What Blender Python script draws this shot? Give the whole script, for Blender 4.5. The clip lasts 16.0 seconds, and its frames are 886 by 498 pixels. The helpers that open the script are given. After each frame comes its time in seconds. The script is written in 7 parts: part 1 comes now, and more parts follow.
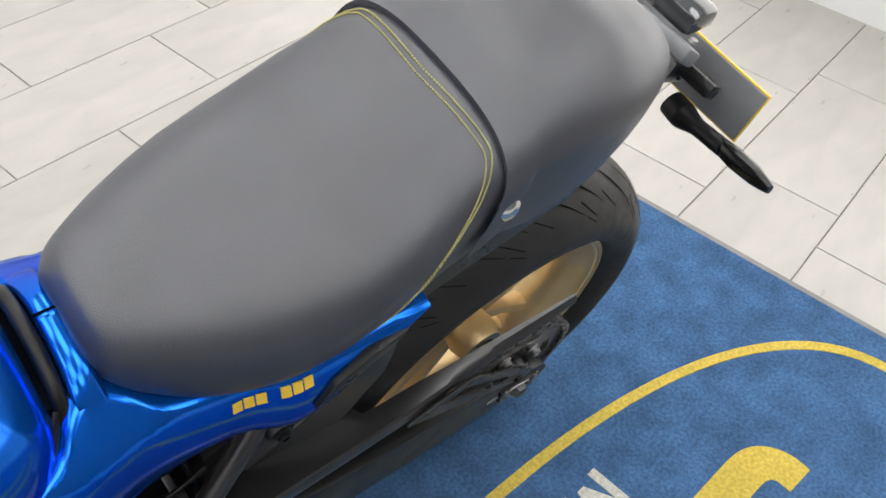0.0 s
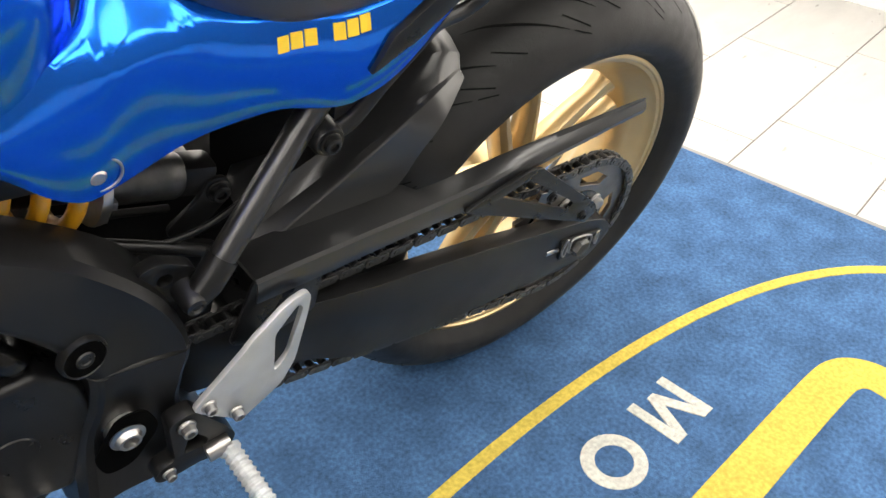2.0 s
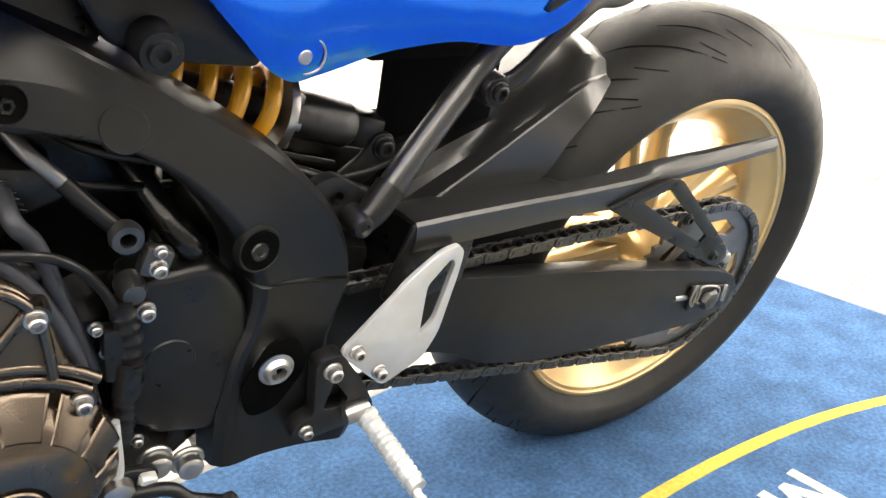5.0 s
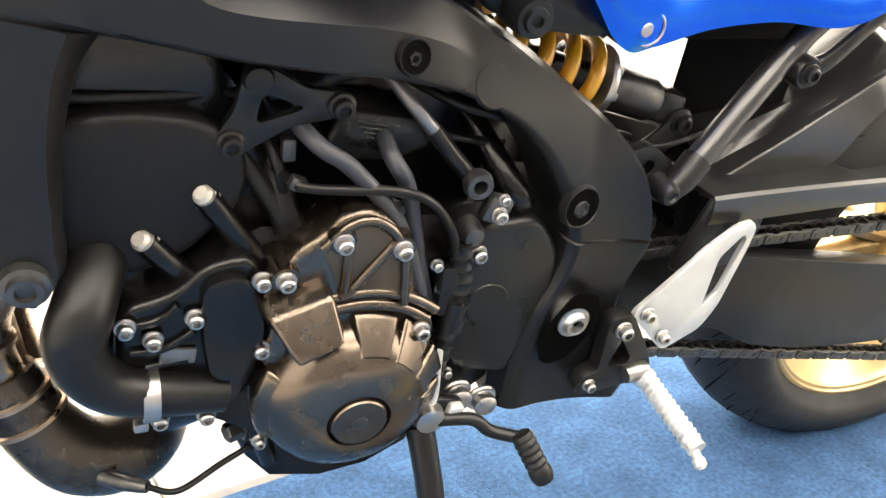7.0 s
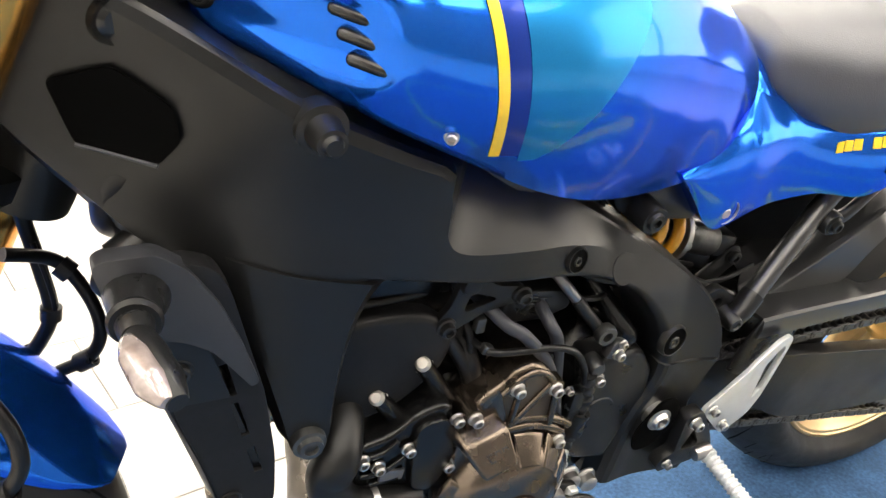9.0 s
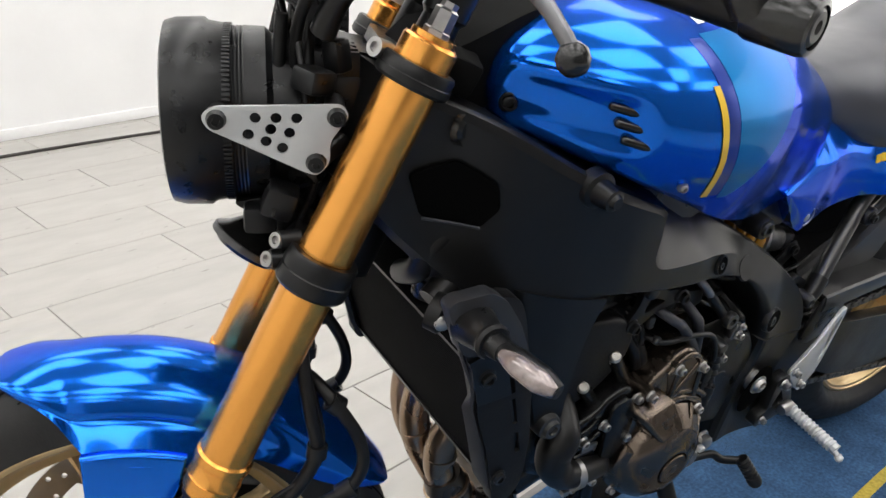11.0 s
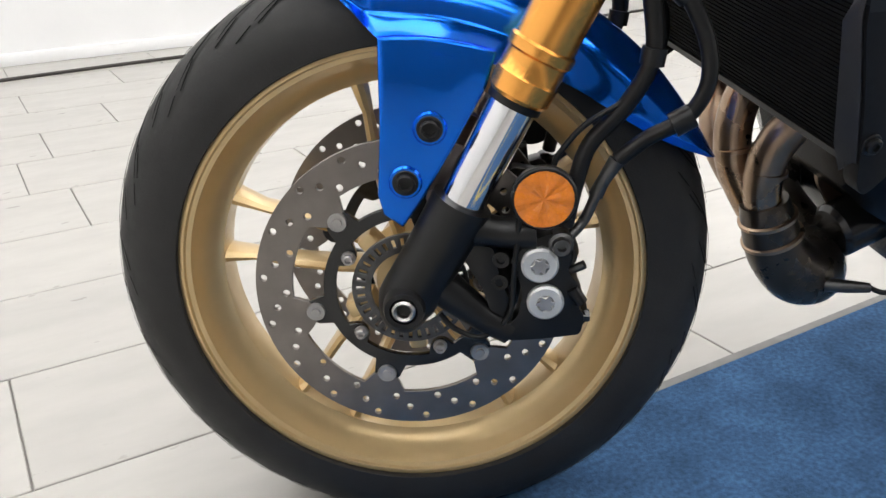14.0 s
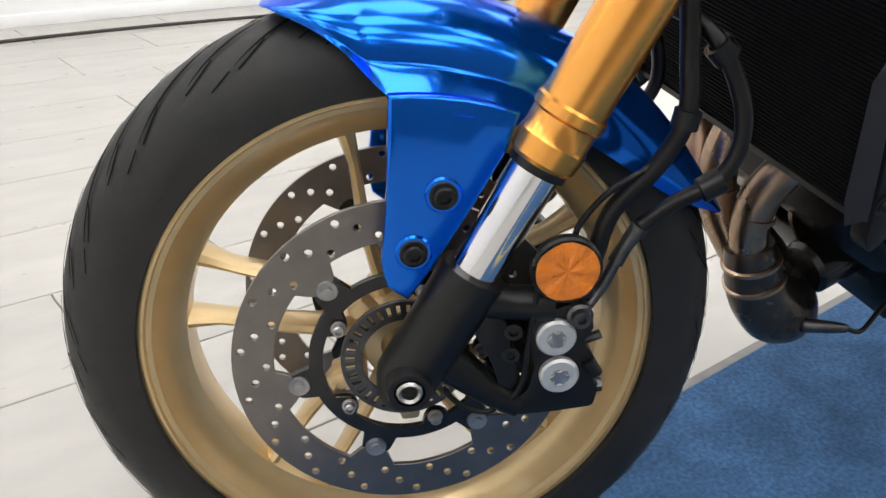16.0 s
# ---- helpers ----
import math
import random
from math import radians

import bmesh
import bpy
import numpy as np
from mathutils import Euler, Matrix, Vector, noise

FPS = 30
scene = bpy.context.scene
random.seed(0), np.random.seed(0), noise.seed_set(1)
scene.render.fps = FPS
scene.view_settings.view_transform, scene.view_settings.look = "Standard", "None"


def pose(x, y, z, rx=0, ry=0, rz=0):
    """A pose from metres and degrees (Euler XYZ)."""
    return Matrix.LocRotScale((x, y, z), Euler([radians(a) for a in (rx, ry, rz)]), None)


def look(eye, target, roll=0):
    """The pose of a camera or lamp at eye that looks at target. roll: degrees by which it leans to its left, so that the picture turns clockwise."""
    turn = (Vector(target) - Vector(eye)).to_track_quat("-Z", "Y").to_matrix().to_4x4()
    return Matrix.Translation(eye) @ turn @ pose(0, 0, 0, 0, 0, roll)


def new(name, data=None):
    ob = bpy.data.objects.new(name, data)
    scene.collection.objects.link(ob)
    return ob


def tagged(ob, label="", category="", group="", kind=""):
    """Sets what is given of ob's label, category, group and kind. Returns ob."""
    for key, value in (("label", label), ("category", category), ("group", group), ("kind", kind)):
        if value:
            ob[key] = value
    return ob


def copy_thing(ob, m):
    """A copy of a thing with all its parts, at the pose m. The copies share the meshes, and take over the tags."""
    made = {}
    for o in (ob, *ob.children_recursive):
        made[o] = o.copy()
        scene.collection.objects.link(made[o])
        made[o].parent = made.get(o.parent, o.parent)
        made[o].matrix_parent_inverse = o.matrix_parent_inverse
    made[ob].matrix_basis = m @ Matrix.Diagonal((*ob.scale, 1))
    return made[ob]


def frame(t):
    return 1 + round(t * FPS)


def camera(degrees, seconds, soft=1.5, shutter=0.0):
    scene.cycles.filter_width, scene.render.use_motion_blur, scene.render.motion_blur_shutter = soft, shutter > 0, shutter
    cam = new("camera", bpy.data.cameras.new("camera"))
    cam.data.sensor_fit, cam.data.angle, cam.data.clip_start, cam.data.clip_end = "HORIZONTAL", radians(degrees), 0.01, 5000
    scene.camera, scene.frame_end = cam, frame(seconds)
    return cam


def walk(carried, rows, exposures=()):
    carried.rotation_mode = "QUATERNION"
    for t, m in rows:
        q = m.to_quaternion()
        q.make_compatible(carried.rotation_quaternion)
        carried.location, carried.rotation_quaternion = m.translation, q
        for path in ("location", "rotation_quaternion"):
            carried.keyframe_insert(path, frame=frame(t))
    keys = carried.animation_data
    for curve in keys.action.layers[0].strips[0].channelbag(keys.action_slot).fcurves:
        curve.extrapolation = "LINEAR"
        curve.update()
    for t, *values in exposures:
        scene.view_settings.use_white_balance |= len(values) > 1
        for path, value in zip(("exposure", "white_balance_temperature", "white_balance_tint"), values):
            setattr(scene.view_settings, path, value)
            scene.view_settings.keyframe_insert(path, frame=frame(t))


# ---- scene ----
cam = camera(55.7, 16.0)
PATH = [
    (0, (-0.5890, -0.6343, 1.3040), (0.3770, 0.3701, -0.1310), 6.9),
    (0.3, (-0.6183, -0.6865, 1.2390), (0.3309, 0.3379, -0.1930), 3.4),
    (0.5, (-0.6464, -0.6557, 1.2270), (0.3150, 0.3399, -0.2170), 4.4),
    (1, (-0.6608, -0.7079, 1.1460), (0.2935, 0.3643, -0.2460), 3.5),
    (1.5, (-0.6764, -0.7330, 1.0520), (0.3305, 0.3960, -0.2570), 3.9),
    (2, (-0.7151, -0.7596, 0.9470), (0.3289, 0.4342, -0.2710), 3.9),
    (2.5, (-0.7505, -0.7804, 0.8730), (0.3778, 0.4953, -0.1760), 5.1),
    (3, (-0.7686, -0.8143, 0.8190), (0.4006, 0.5379, -0.0790), 4.7),
    (3.2, (-0.7728, -0.8171, 0.7970), (0.4130, 0.5441, -0.0640), 5.1),
    (5.3, (-0.8862, -0.8200, 0.7320), (0.1303, 0.7333, -0.0110), 3.8),
    (5.5, (-0.9133, -0.8203, 0.7300), (0.0590, 0.7628, -0.0100), 4.0),
    (6, (-0.9647, -0.8090, 0.7210), (-0.0972, 0.8277, -0.0330), 4.3),
    (6.5, (-0.9808, -0.8100, 0.7180), (-0.1691, 0.8473, -0.0540), 4.4),
    (7, (-0.9929, -0.8113, 0.7160), (-0.2538, 0.8717, -0.0710), 4.0),
    (7.5, (-1.0218, -0.8094, 0.7130), (-0.3531, 0.9010, -0.0790), 3.6),
    (8, (-1.0611, -0.8130, 0.7590), (-0.4058, 0.8922, -0.0560), 4.1),
    (8.2, (-1.0838, -0.8226, 0.7990), (-0.4206, 0.8641, -0.0460), 4.5),
    (10.3, (-1.5025, -0.8684, 1.0290), (-0.3741, 0.5997, 0.2730), 2.8),
    (10.5, (-1.5309, -0.8736, 1.0340), (-0.4368, 0.6217, 0.2800), 2.0),
    (11, (-1.5975, -0.8654, 1.0200), (-0.5684, 0.6650, 0.2470), 1.1),
    (11.5, (-1.6464, -0.8463, 0.9980), (-0.6339, 0.6741, 0.1850), 1.0),
    (12, (-1.6812, -0.8271, 0.9610), (-0.6995, 0.6823, 0.0890), 0.9),
    (12.5, (-1.7082, -0.8093, 0.9080), (-0.7985, 0.7186, -0.0070), 0.6),
    (13, (-1.7123, -0.8111, 0.8390), (-0.9294, 0.7879, -0.0730), 0.4),
    (13.5, (-1.6993, -0.8269, 0.7580), (-1.0636, 0.8525, -0.1220), -0.9),
    (14, (-1.6937, -0.8022, 0.6400), (-1.0968, 0.9297, -0.1630), -1.5),
    (14.5, (-1.7026, -0.7836, 0.5610), (-1.0945, 0.9827, -0.1530), -1.2),
    (15, (-1.7062, -0.7614, 0.5260), (-1.0739, 1.0064, -0.1640), -0.3),
    (15.5, (-1.7199, -0.7254, 0.5650), (-1.0321, 1.0018, -0.1740), 0.2),
    (16, (-1.7545, -0.6702, 0.6860), (-0.9011, 0.9184, -0.1790), 1.6),
]
EXPOSURES = [(0, -0.16, 6400, 10), (1.0, 0.19, 6600, 10), (2.0, 0.62, 6850, 10), (3.0, 0.72, 7000, 10), (5.5, 1.46, 7300, 10), (7.0, 1.74, 7450, 10), (8.2, 1.50, 7350, 10), (10.3, 0.24, 6750, 10), (11.0, -0.16, 6450, 10), (12.5, -0.08, 6300, 10), (14.5, 0.02, 6400, 10), (16.0, -0.03, 6400, 10)]
walk(cam, [(t, look(eye, target, roll)) for t, eye, target, roll in PATH], EXPOSURES)

# ---- world and light ----
world_data = bpy.data.worlds.new("showroom_world")
scene.world = world_data
world_data.use_nodes = True
wn = world_data.node_tree.nodes
sky = wn.new("ShaderNodeTexSky")
sky.sky_type = 'NISHITA'
sky.sun_disc = False
sky.sun_elevation, sky.sun_rotation = radians(38), radians(120)
wn["Background"].inputs["Strength"].default_value = 0.12
world_data.node_tree.links.new(sky.outputs[0], wn["Background"].inputs["Color"])
PANEL_GLOW = 5.0      # ceiling light panels
ADDED_WINDOW_GLOW = 1.8     # glow of the unseen window added in the east wall

# floor and mat directions
GRID = radians(11.0)
U = Vector((math.cos(GRID), math.sin(GRID), 0))
W = Vector((-math.sin(GRID), math.cos(GRID), 0))


def on_grid(u, v, z=0.0):
    return U * u + W * v + Vector((0, 0, z))


GRID_POSE = Matrix.Rotation(GRID, 4, 'Z')

# ---- materials ----


def material(name, color, rough=0.5, metal=0.0, coat=0.0, spec=0.5, var=0.0, var_scale=8.0, bump=0.0, bump_scale=200.0,
             rough_var=0.0, stain=0.0, stain_scale=3.0, emit=0.0, random=0.0, stretch=None, coat_rough=0.03, edge=None):
    m = bpy.data.materials.new(name)
    m.use_nodes = True
    nt = m.node_tree
    b = nt.nodes["Principled BSDF"]
    b.inputs["Roughness"].default_value = rough
    b.inputs["Metallic"].default_value = metal
    b.inputs["Coat Weight"].default_value = coat
    b.inputs["Coat Roughness"].default_value = coat_rough
    b.inputs["Specular IOR Level"].default_value = spec
    b.inputs["Base Color"].default_value = (*color, 1)
    if edge:
        b.inputs["Specular Tint"].default_value = (*edge, 1)
    tc = nt.nodes.new("ShaderNodeTexCoord")
    src = tc.outputs["Object"]
    if stretch:
        mp = nt.nodes.new("ShaderNodeMapping")
        mp.inputs["Scale"].default_value = stretch
        nt.links.new(src, mp.inputs["Vector"])
        src = mp.outputs[0]

    def tex(scale, detail=4.0):
        n = nt.nodes.new("ShaderNodeTexNoise")
        n.inputs["Scale"].default_value = scale
        n.inputs["Detail"].default_value = detail
        nt.links.new(src, n.inputs["Vector"])
        return n.outputs["Fac"]

    def ramp(fac, lo, hi):
        r = nt.nodes.new("ShaderNodeMapRange")
        r.inputs["From Min"].default_value, r.inputs["From Max"].default_value = 0.3, 0.7
        r.inputs["To Min"].default_value, r.inputs["To Max"].default_value = lo, hi
        nt.links.new(fac, r.inputs["Value"])
        return r.outputs["Result"]

    value = None
    for amount, fac in ((var, lambda: tex(var_scale)), (stain, lambda: tex(stain_scale, 6.0))):
        if amount:
            v = ramp(fac(), 1 - amount, 1 + amount)
            if value is None:
                value = v
            else:
                mu = nt.nodes.new("ShaderNodeMath")
                mu.operation = 'MULTIPLY'
                nt.links.new(value, mu.inputs[0])
                nt.links.new(v, mu.inputs[1])
                value = mu.outputs[0]
    if random:
        oi = nt.nodes.new("ShaderNodeObjectInfo")
        r = nt.nodes.new("ShaderNodeMapRange")
        r.inputs["To Min"].default_value, r.inputs["To Max"].default_value = 1 - random, 1 + random
        nt.links.new(oi.outputs["Random"], r.inputs["Value"])
        if value is None:
            value = r.outputs["Result"]
        else:
            mu = nt.nodes.new("ShaderNodeMath")
            mu.operation = 'MULTIPLY'
            nt.links.new(value, mu.inputs[0])
            nt.links.new(r.outputs["Result"], mu.inputs[1])
            value = mu.outputs[0]
    if value is not None:
        vm = nt.nodes.new("ShaderNodeVectorMath")
        vm.operation = 'SCALE'
        vm.inputs[0].default_value = color
        nt.links.new(value, vm.inputs["Scale"])
        nt.links.new(vm.outputs[0], b.inputs["Base Color"])
    if rough_var:
        nt.links.new(ramp(tex(var_scale * 2.3), rough - rough_var, rough + rough_var), b.inputs["Roughness"])
    if bump:
        bp = nt.nodes.new("ShaderNodeBump")
        bp.inputs["Strength"].default_value = bump
        bp.inputs["Distance"].default_value = 0.002
        nt.links.new(tex(bump_scale, 3.0), bp.inputs["Height"])
        nt.links.new(bp.outputs[0], b.inputs["Normal"])
    if emit:
        b.inputs["Emission Color"].default_value = (*color, 1)
        b.inputs["Emission Strength"].default_value = emit
    return m


BLUE = material("blue_metallic_paint", (0.004, 0.132, 0.69), 0.145, 0.85, 0.30, edge=(0.10, 0.32, 0.95), var=0.05, var_scale=900, rough_var=0.02)
CYAN = material("light_blue_paint", (0.005, 0.19, 0.47), 0.3, 0.7, 0.2, edge=(0.1, 0.4, 0.9), var=0.04, var_scale=900)
YELLOW = material("yellow_decal", (0.78, 0.52, 0.03), 0.35, 0.0, 0.6, var=0.05, var_scale=60)
WHITE_DECAL = material("white_decal", (0.8, 0.8, 0.8), 0.35, 0.0, 0.4, var=0.03, var_scale=60)
VINYL = material("seat_vinyl", (0.029, 0.031, 0.042), 0.40, spec=1.0, var=0.12, var_scale=14, bump=0.16, bump_scale=700, rough_var=0.03)
STITCH = material("yellow_thread", (0.4, 0.38, 0.14), 0.8, var=0.15, var_scale=300)
FRAME = material("satin_black_frame", (0.0065, 0.0066, 0.007), 0.34, 0.0, 0.0, spec=0.34, var=0.12, var_scale=12, bump=0.05, bump_scale=900, rough_var=0.05)
PLASTIC = material("black_plastic", (0.0075, 0.0078, 0.0085), 0.31, spec=0.32, var=0.15, var_scale=20, bump=0.12, bump_scale=800, rough_var=0.06)
GLOSS = material("gloss_black_paint", (0.008, 0.008, 0.008), 0.24, 0.0, 0.12, var=0.1, var_scale=20)
ENGINE = material("black_cast_engine", (0.004, 0.004, 0.0042), 0.2, 0.0, 0.0, spec=0.36, var=0.15, var_scale=30, bump=0.15, bump_scale=500, rough_var=0.06)
BRONZE = material("bronze_engine_cover", (0.14, 0.112, 0.09), 0.25, 0.97, 0.0, var=0.1, var_scale=18, bump=0.05, bump_scale=600, rough_var=0.05)
RUBBER = material("tyre_rubber", (0.017, 0.0165, 0.0165), 0.52, spec=0.32, var=0.18, var_scale=25, bump=0.12, bump_scale=400, rough_var=0.06, stain=0.15, stain_scale=6)
HOSE = material("rubber_hose", (0.006, 0.006, 0.0063), 0.36, spec=0.3, var=0.12, var_scale=30, bump=0.05, bump_scale=400)
HOSE_GREY = material("grey_hose", (0.026, 0.028, 0.036), 0.5, var=0.12, var_scale=30)
GOLD_RIM = material("gold_wheel_paint", (0.66, 0.485, 0.25), 0.33, 0.65, 0.25, var=0.05, var_scale=25, rough_var=0.05)
GOLD_FORK = material("gold_anodised_fork", (0.88, 0.40, 0.09), 0.26, 0.95, 0.0, var=0.025, var_scale=7, rough_var=0.015)
CHROME = material("chrome", (0.75, 0.75, 0.76), 0.09, 1.0, var=0.03, var_scale=20)
STEEL = material("steel", (0.42, 0.41, 0.4), 0.36, 1.0, var=0.12, var_scale=60, rough_var=0.08)
DISC_STEEL = material("brake_disc_steel", (0.22, 0.2, 0.185), 0.34, 0.95, var=0.1, var_scale=40, rough_var=0.06)
DARK_STEEL = material("dark_steel", (0.1, 0.1, 0.1), 0.38, 0.9, var=0.2, var_scale=80, rough_var=0.08)
ALU = material("silver_aluminium", (0.56, 0.57, 0.57), 0.4, 0.55, var=0.05, var_scale=40, bump=0.05, bump_scale=900)
PLATE_GREY = material("grey_plate_back", (0.2, 0.205, 0.22), 0.5, 0.3, var=0.06, var_scale=30)
LEVER = material("grey_anodised_lever", (0.2, 0.2, 0.21), 0.35, 0.8, var=0.05, var_scale=30)
ALU_CAST = material("cast_aluminium", (0.42, 0.4, 0.37), 0.5, 0.8, var=0.2, var_scale=40, bump=0.2, bump_scale=300)
EXHAUST = material("heated_steel_pipe", (0.36, 0.26, 0.185), 0.3, 0.95, var=0.35, var_scale=12, rough_var=0.08)
MUFFLER = material("black_coated_pipe", (0.085, 0.072, 0.06), 0.3, 0.85, var=0.3, var_scale=14, rough_var=0.08)
SPRING = material("yellow_spring_paint", (0.62, 0.3, 0.015), 0.35, 0.1, 0.5, var=0.08, var_scale=40)
ORANGE = material("orange_reflector", (0.72, 0.2, 0.008), 0.22, 0.0, 0.6, var=0.1, var_scale=120, bump=0.5, bump_scale=350)
CLEAR = material("clear_signal_lens", (0.30, 0.25, 0.24), 0.14, 0.35, 0.8, var=0.3, var_scale=90, bump=0.25, bump_scale=160)
GLASS_DARK = material("headlight_lens", (0.05, 0.055, 0.06), 0.08, 0.2, 1.0, var=0.2, var_scale=30)
CARPET = material("blue_carpet", (0.050, 0.112, 0.228), 0.95, spec=0.1, var=0.3, var_scale=150, bump=1.0, bump_scale=420, stain=0.24, stain_scale=14)
CARPET_YELLOW = material("yellow_carpet_print", (0.56, 0.43, 0.085), 0.95, spec=0.1, var=0.2, var_scale=150, bump=0.9, bump_scale=650, stain=0.08, stain_scale=9)
CARPET_WHITE = material("white_carpet_print", (0.55, 0.54, 0.49), 0.95, spec=0.1, var=0.2, var_scale=150, bump=0.9, bump_scale=650, stain=0.06, stain_scale=9)
MAT_EDGE = material("grey_rubber_edging", (0.2, 0.195, 0.19), 0.7, var=0.1, var_scale=40, bump=0.1)
PAD = material("dark_rubber_pad", (0.075, 0.073, 0.07), 0.6, var=0.3, var_scale=18, stain=0.35, stain_scale=9, bump=0.1)
TILE = material("beige_stone_tile", (0.41, 0.395, 0.37), 0.32, spec=0.4, var=0.05, var_scale=7, rough_var=0.05, stain=0.06, stain_scale=2.2, random=0.035, stretch=(1, 3, 1), bump=0.02, bump_scale=60)
GROUT = material("grey_grout", (0.2, 0.19, 0.175), 0.9, var=0.15, var_scale=20)
WALL = material("white_wall_paint", (0.8, 0.8, 0.8), 0.7, var=0.03, var_scale=3, bump=0.03, bump_scale=150)
# grey chosen for the unseen south wall, to darken reflections
WALL_GREY = material("grey_unseen_wall", (0.16, 0.16, 0.165), 0.7, var=0.03, var_scale=3, bump=0.03, bump_scale=150)
CEILING = material("ceiling_board", (0.62, 0.62, 0.6), 0.85, var=0.05, var_scale=30, bump=0.1)
PANEL = material("light_panel", (1.0, 0.985, 0.96), 0.5, emit=PANEL_GLOW)
# glowing panes of the added window, a fill light from the tail side
ADDED_PANE = material("added_glow_pane", (1.0, 0.97, 0.93), 0.3, emit=ADDED_WINDOW_GLOW)
CABLE = material("dark_cable", (0.03, 0.025, 0.022), 0.6, var=0.1)
# black for the saddle joint and for shade painted where holes would be
JOINT_AND_SHADE = material("black_joint_and_shade", (0.0018, 0.0018, 0.0018), 0.85, spec=0.03, var=0.1)
# greyer than the cover plastic, for faces that catch the light
SHEEN_GREY = material("dark_grey_lit_plastic", (0.022, 0.023, 0.027), 0.42, spec=0.4, var=0.1, var_scale=20, bump=0.1, bump_scale=800)
SATIN = material("satin_black_plastic", (0.012, 0.0122, 0.013), 0.29, spec=0.85, var=0.1, var_scale=60)
COVER = material("black_cover_plastic", (0.0075, 0.0075, 0.0082), 0.40, spec=0.2, var=0.12, var_scale=120, rough_var=0.08)
CORE = material("radiator_core", (0.006, 0.006, 0.006), 0.75, spec=0.06, var=0.15, var_scale=40)
# ---- geometry helpers ----


def part(name, bm, mat, parent=None, label="", sharp=32, pose_m=None):
    """Links a bmesh as one mesh object under a thing or a part."""
    me = bpy.data.meshes.new(name)
    bmesh.ops.recalc_face_normals(bm, faces=bm.faces)
    for f in bm.faces:
        f.smooth = True
    bm.to_mesh(me)
    bm.free()
    me.set_sharp_from_angle(angle=radians(sharp))
    me.materials.append(mat)
    ob = new(name, me)
    ob.parent = parent
    if pose_m is not None:
        ob.matrix_basis = pose_m
    if label:
        tagged(ob, label)
    return ob


def shared(name, me, parent, pose_m):
    ob = new(name, me)
    ob.parent = parent
    ob.matrix_basis = pose_m
    return ob


def group_of(name, parent=None, pose_m=None):
    ob = new(name)
    ob.parent = parent
    if pose_m is not None:
        ob.matrix_basis = pose_m
    return ob


def smooth_line(pts, n=8):
    """A Catmull-Rom line through pts."""
    pts = [Vector(p) for p in pts]
    if len(pts) < 3:
        return pts
    out = []
    for i in range(len(pts) - 1):
        a, b, c, d = pts[max(i - 1, 0)], pts[i], pts[i + 1], pts[min(i + 2, len(pts) - 1)]
        for k in range(n):
            t = k / n
            out.append(0.5 * (2 * b + (c - a) * t + (2 * a - 5 * b + 4 * c - d) * t * t + (3 * b - a - 3 * c + d) * t ** 3))
    out.append(pts[-1])
    return out


def loft(rings, cap=True, bm=None, closed=True):
    bm = bm or bmesh.new()
    vs = [[bm.verts.new(p) for p in r] for r in rings]
    n = len(vs[0])
    for a, b in zip(vs, vs[1:]):
        for i in range(n if closed else n - 1):
            j = (i + 1) % n
            bm.faces.new((a[i], a[j], b[j], b[i]))
    if cap:
        bm.faces.new(list(reversed(vs[0])))
        bm.faces.new(vs[-1])
    return bm


def tube(pts, r, seg=12, n=8, bm=None, flat=1.0):
    """A round tube along a smooth line; r is a number or one per given point."""
    raw = [Vector(p) for p in pts]
    seg = max(seg, 12)
    line = smooth_line(raw, n)
    steps = (len(line) - 1) / max(len(raw) - 1, 1)
    rings, side = [], None
    for i, p in enumerate(line):
        d = (line[min(i + 1, len(line) - 1)] - line[max(i - 1, 0)]).normalized()
        if side is None:
            side = d.cross(Vector((0, 1, 0))) if abs(d.y) < 0.9 else d.cross(Vector((1, 0, 0)))
        side = (side - d * side.dot(d)).normalized()
        up = d.cross(side)
        if isinstance(r, (list, tuple)):
            k = i / steps
            lo = min(int(k), len(r) - 2)
            rad = r[lo] + (r[lo + 1] - r[lo]) * (k - lo)
        else:
            rad = r
        rings.append([p + side * rad * math.cos(a) + up * rad * flat * math.sin(a) for a in (2 * math.pi * k / seg for k in range(seg))])
    return loft(rings, True, bm)


def lathe(profile, centre, seg=64, bm=None, axis=(0, 1, 0), closed=False):
    """Turns (radius, offset along axis) pairs round an axis through centre."""
    bm = bm or bmesh.new()
    ax = Vector(axis).normalized()
    s = ax.orthogonal().normalized()
    if abs(ax.y) > 0.99:
        s = Vector((1, 0, 0))
    t = ax.cross(s)
    c = Vector(centre)
    rings = []
    for rad, off in profile:
        if rad < 1e-6:
            rings.append([bm.verts.new(c + ax * off)])
        else:
            rings.append([bm.verts.new(c + ax * off + s * rad * math.cos(2 * math.pi * k / seg) + t * rad * math.sin(2 * math.pi * k / seg)) for k in range(seg)])
    pairs = list(zip(rings, rings[1:])) + ([(rings[-1], rings[0])] if closed else [])
    for a, b in pairs:
        for i in range(seg):
            j = (i + 1) % seg
            q = [a[i % len(a)], a[j % len(a)], b[j % len(b)], b[i % len(b)]]
            q = list(dict.fromkeys(q))
            if len(q) > 2:
                bm.faces.new(q)
    return bm


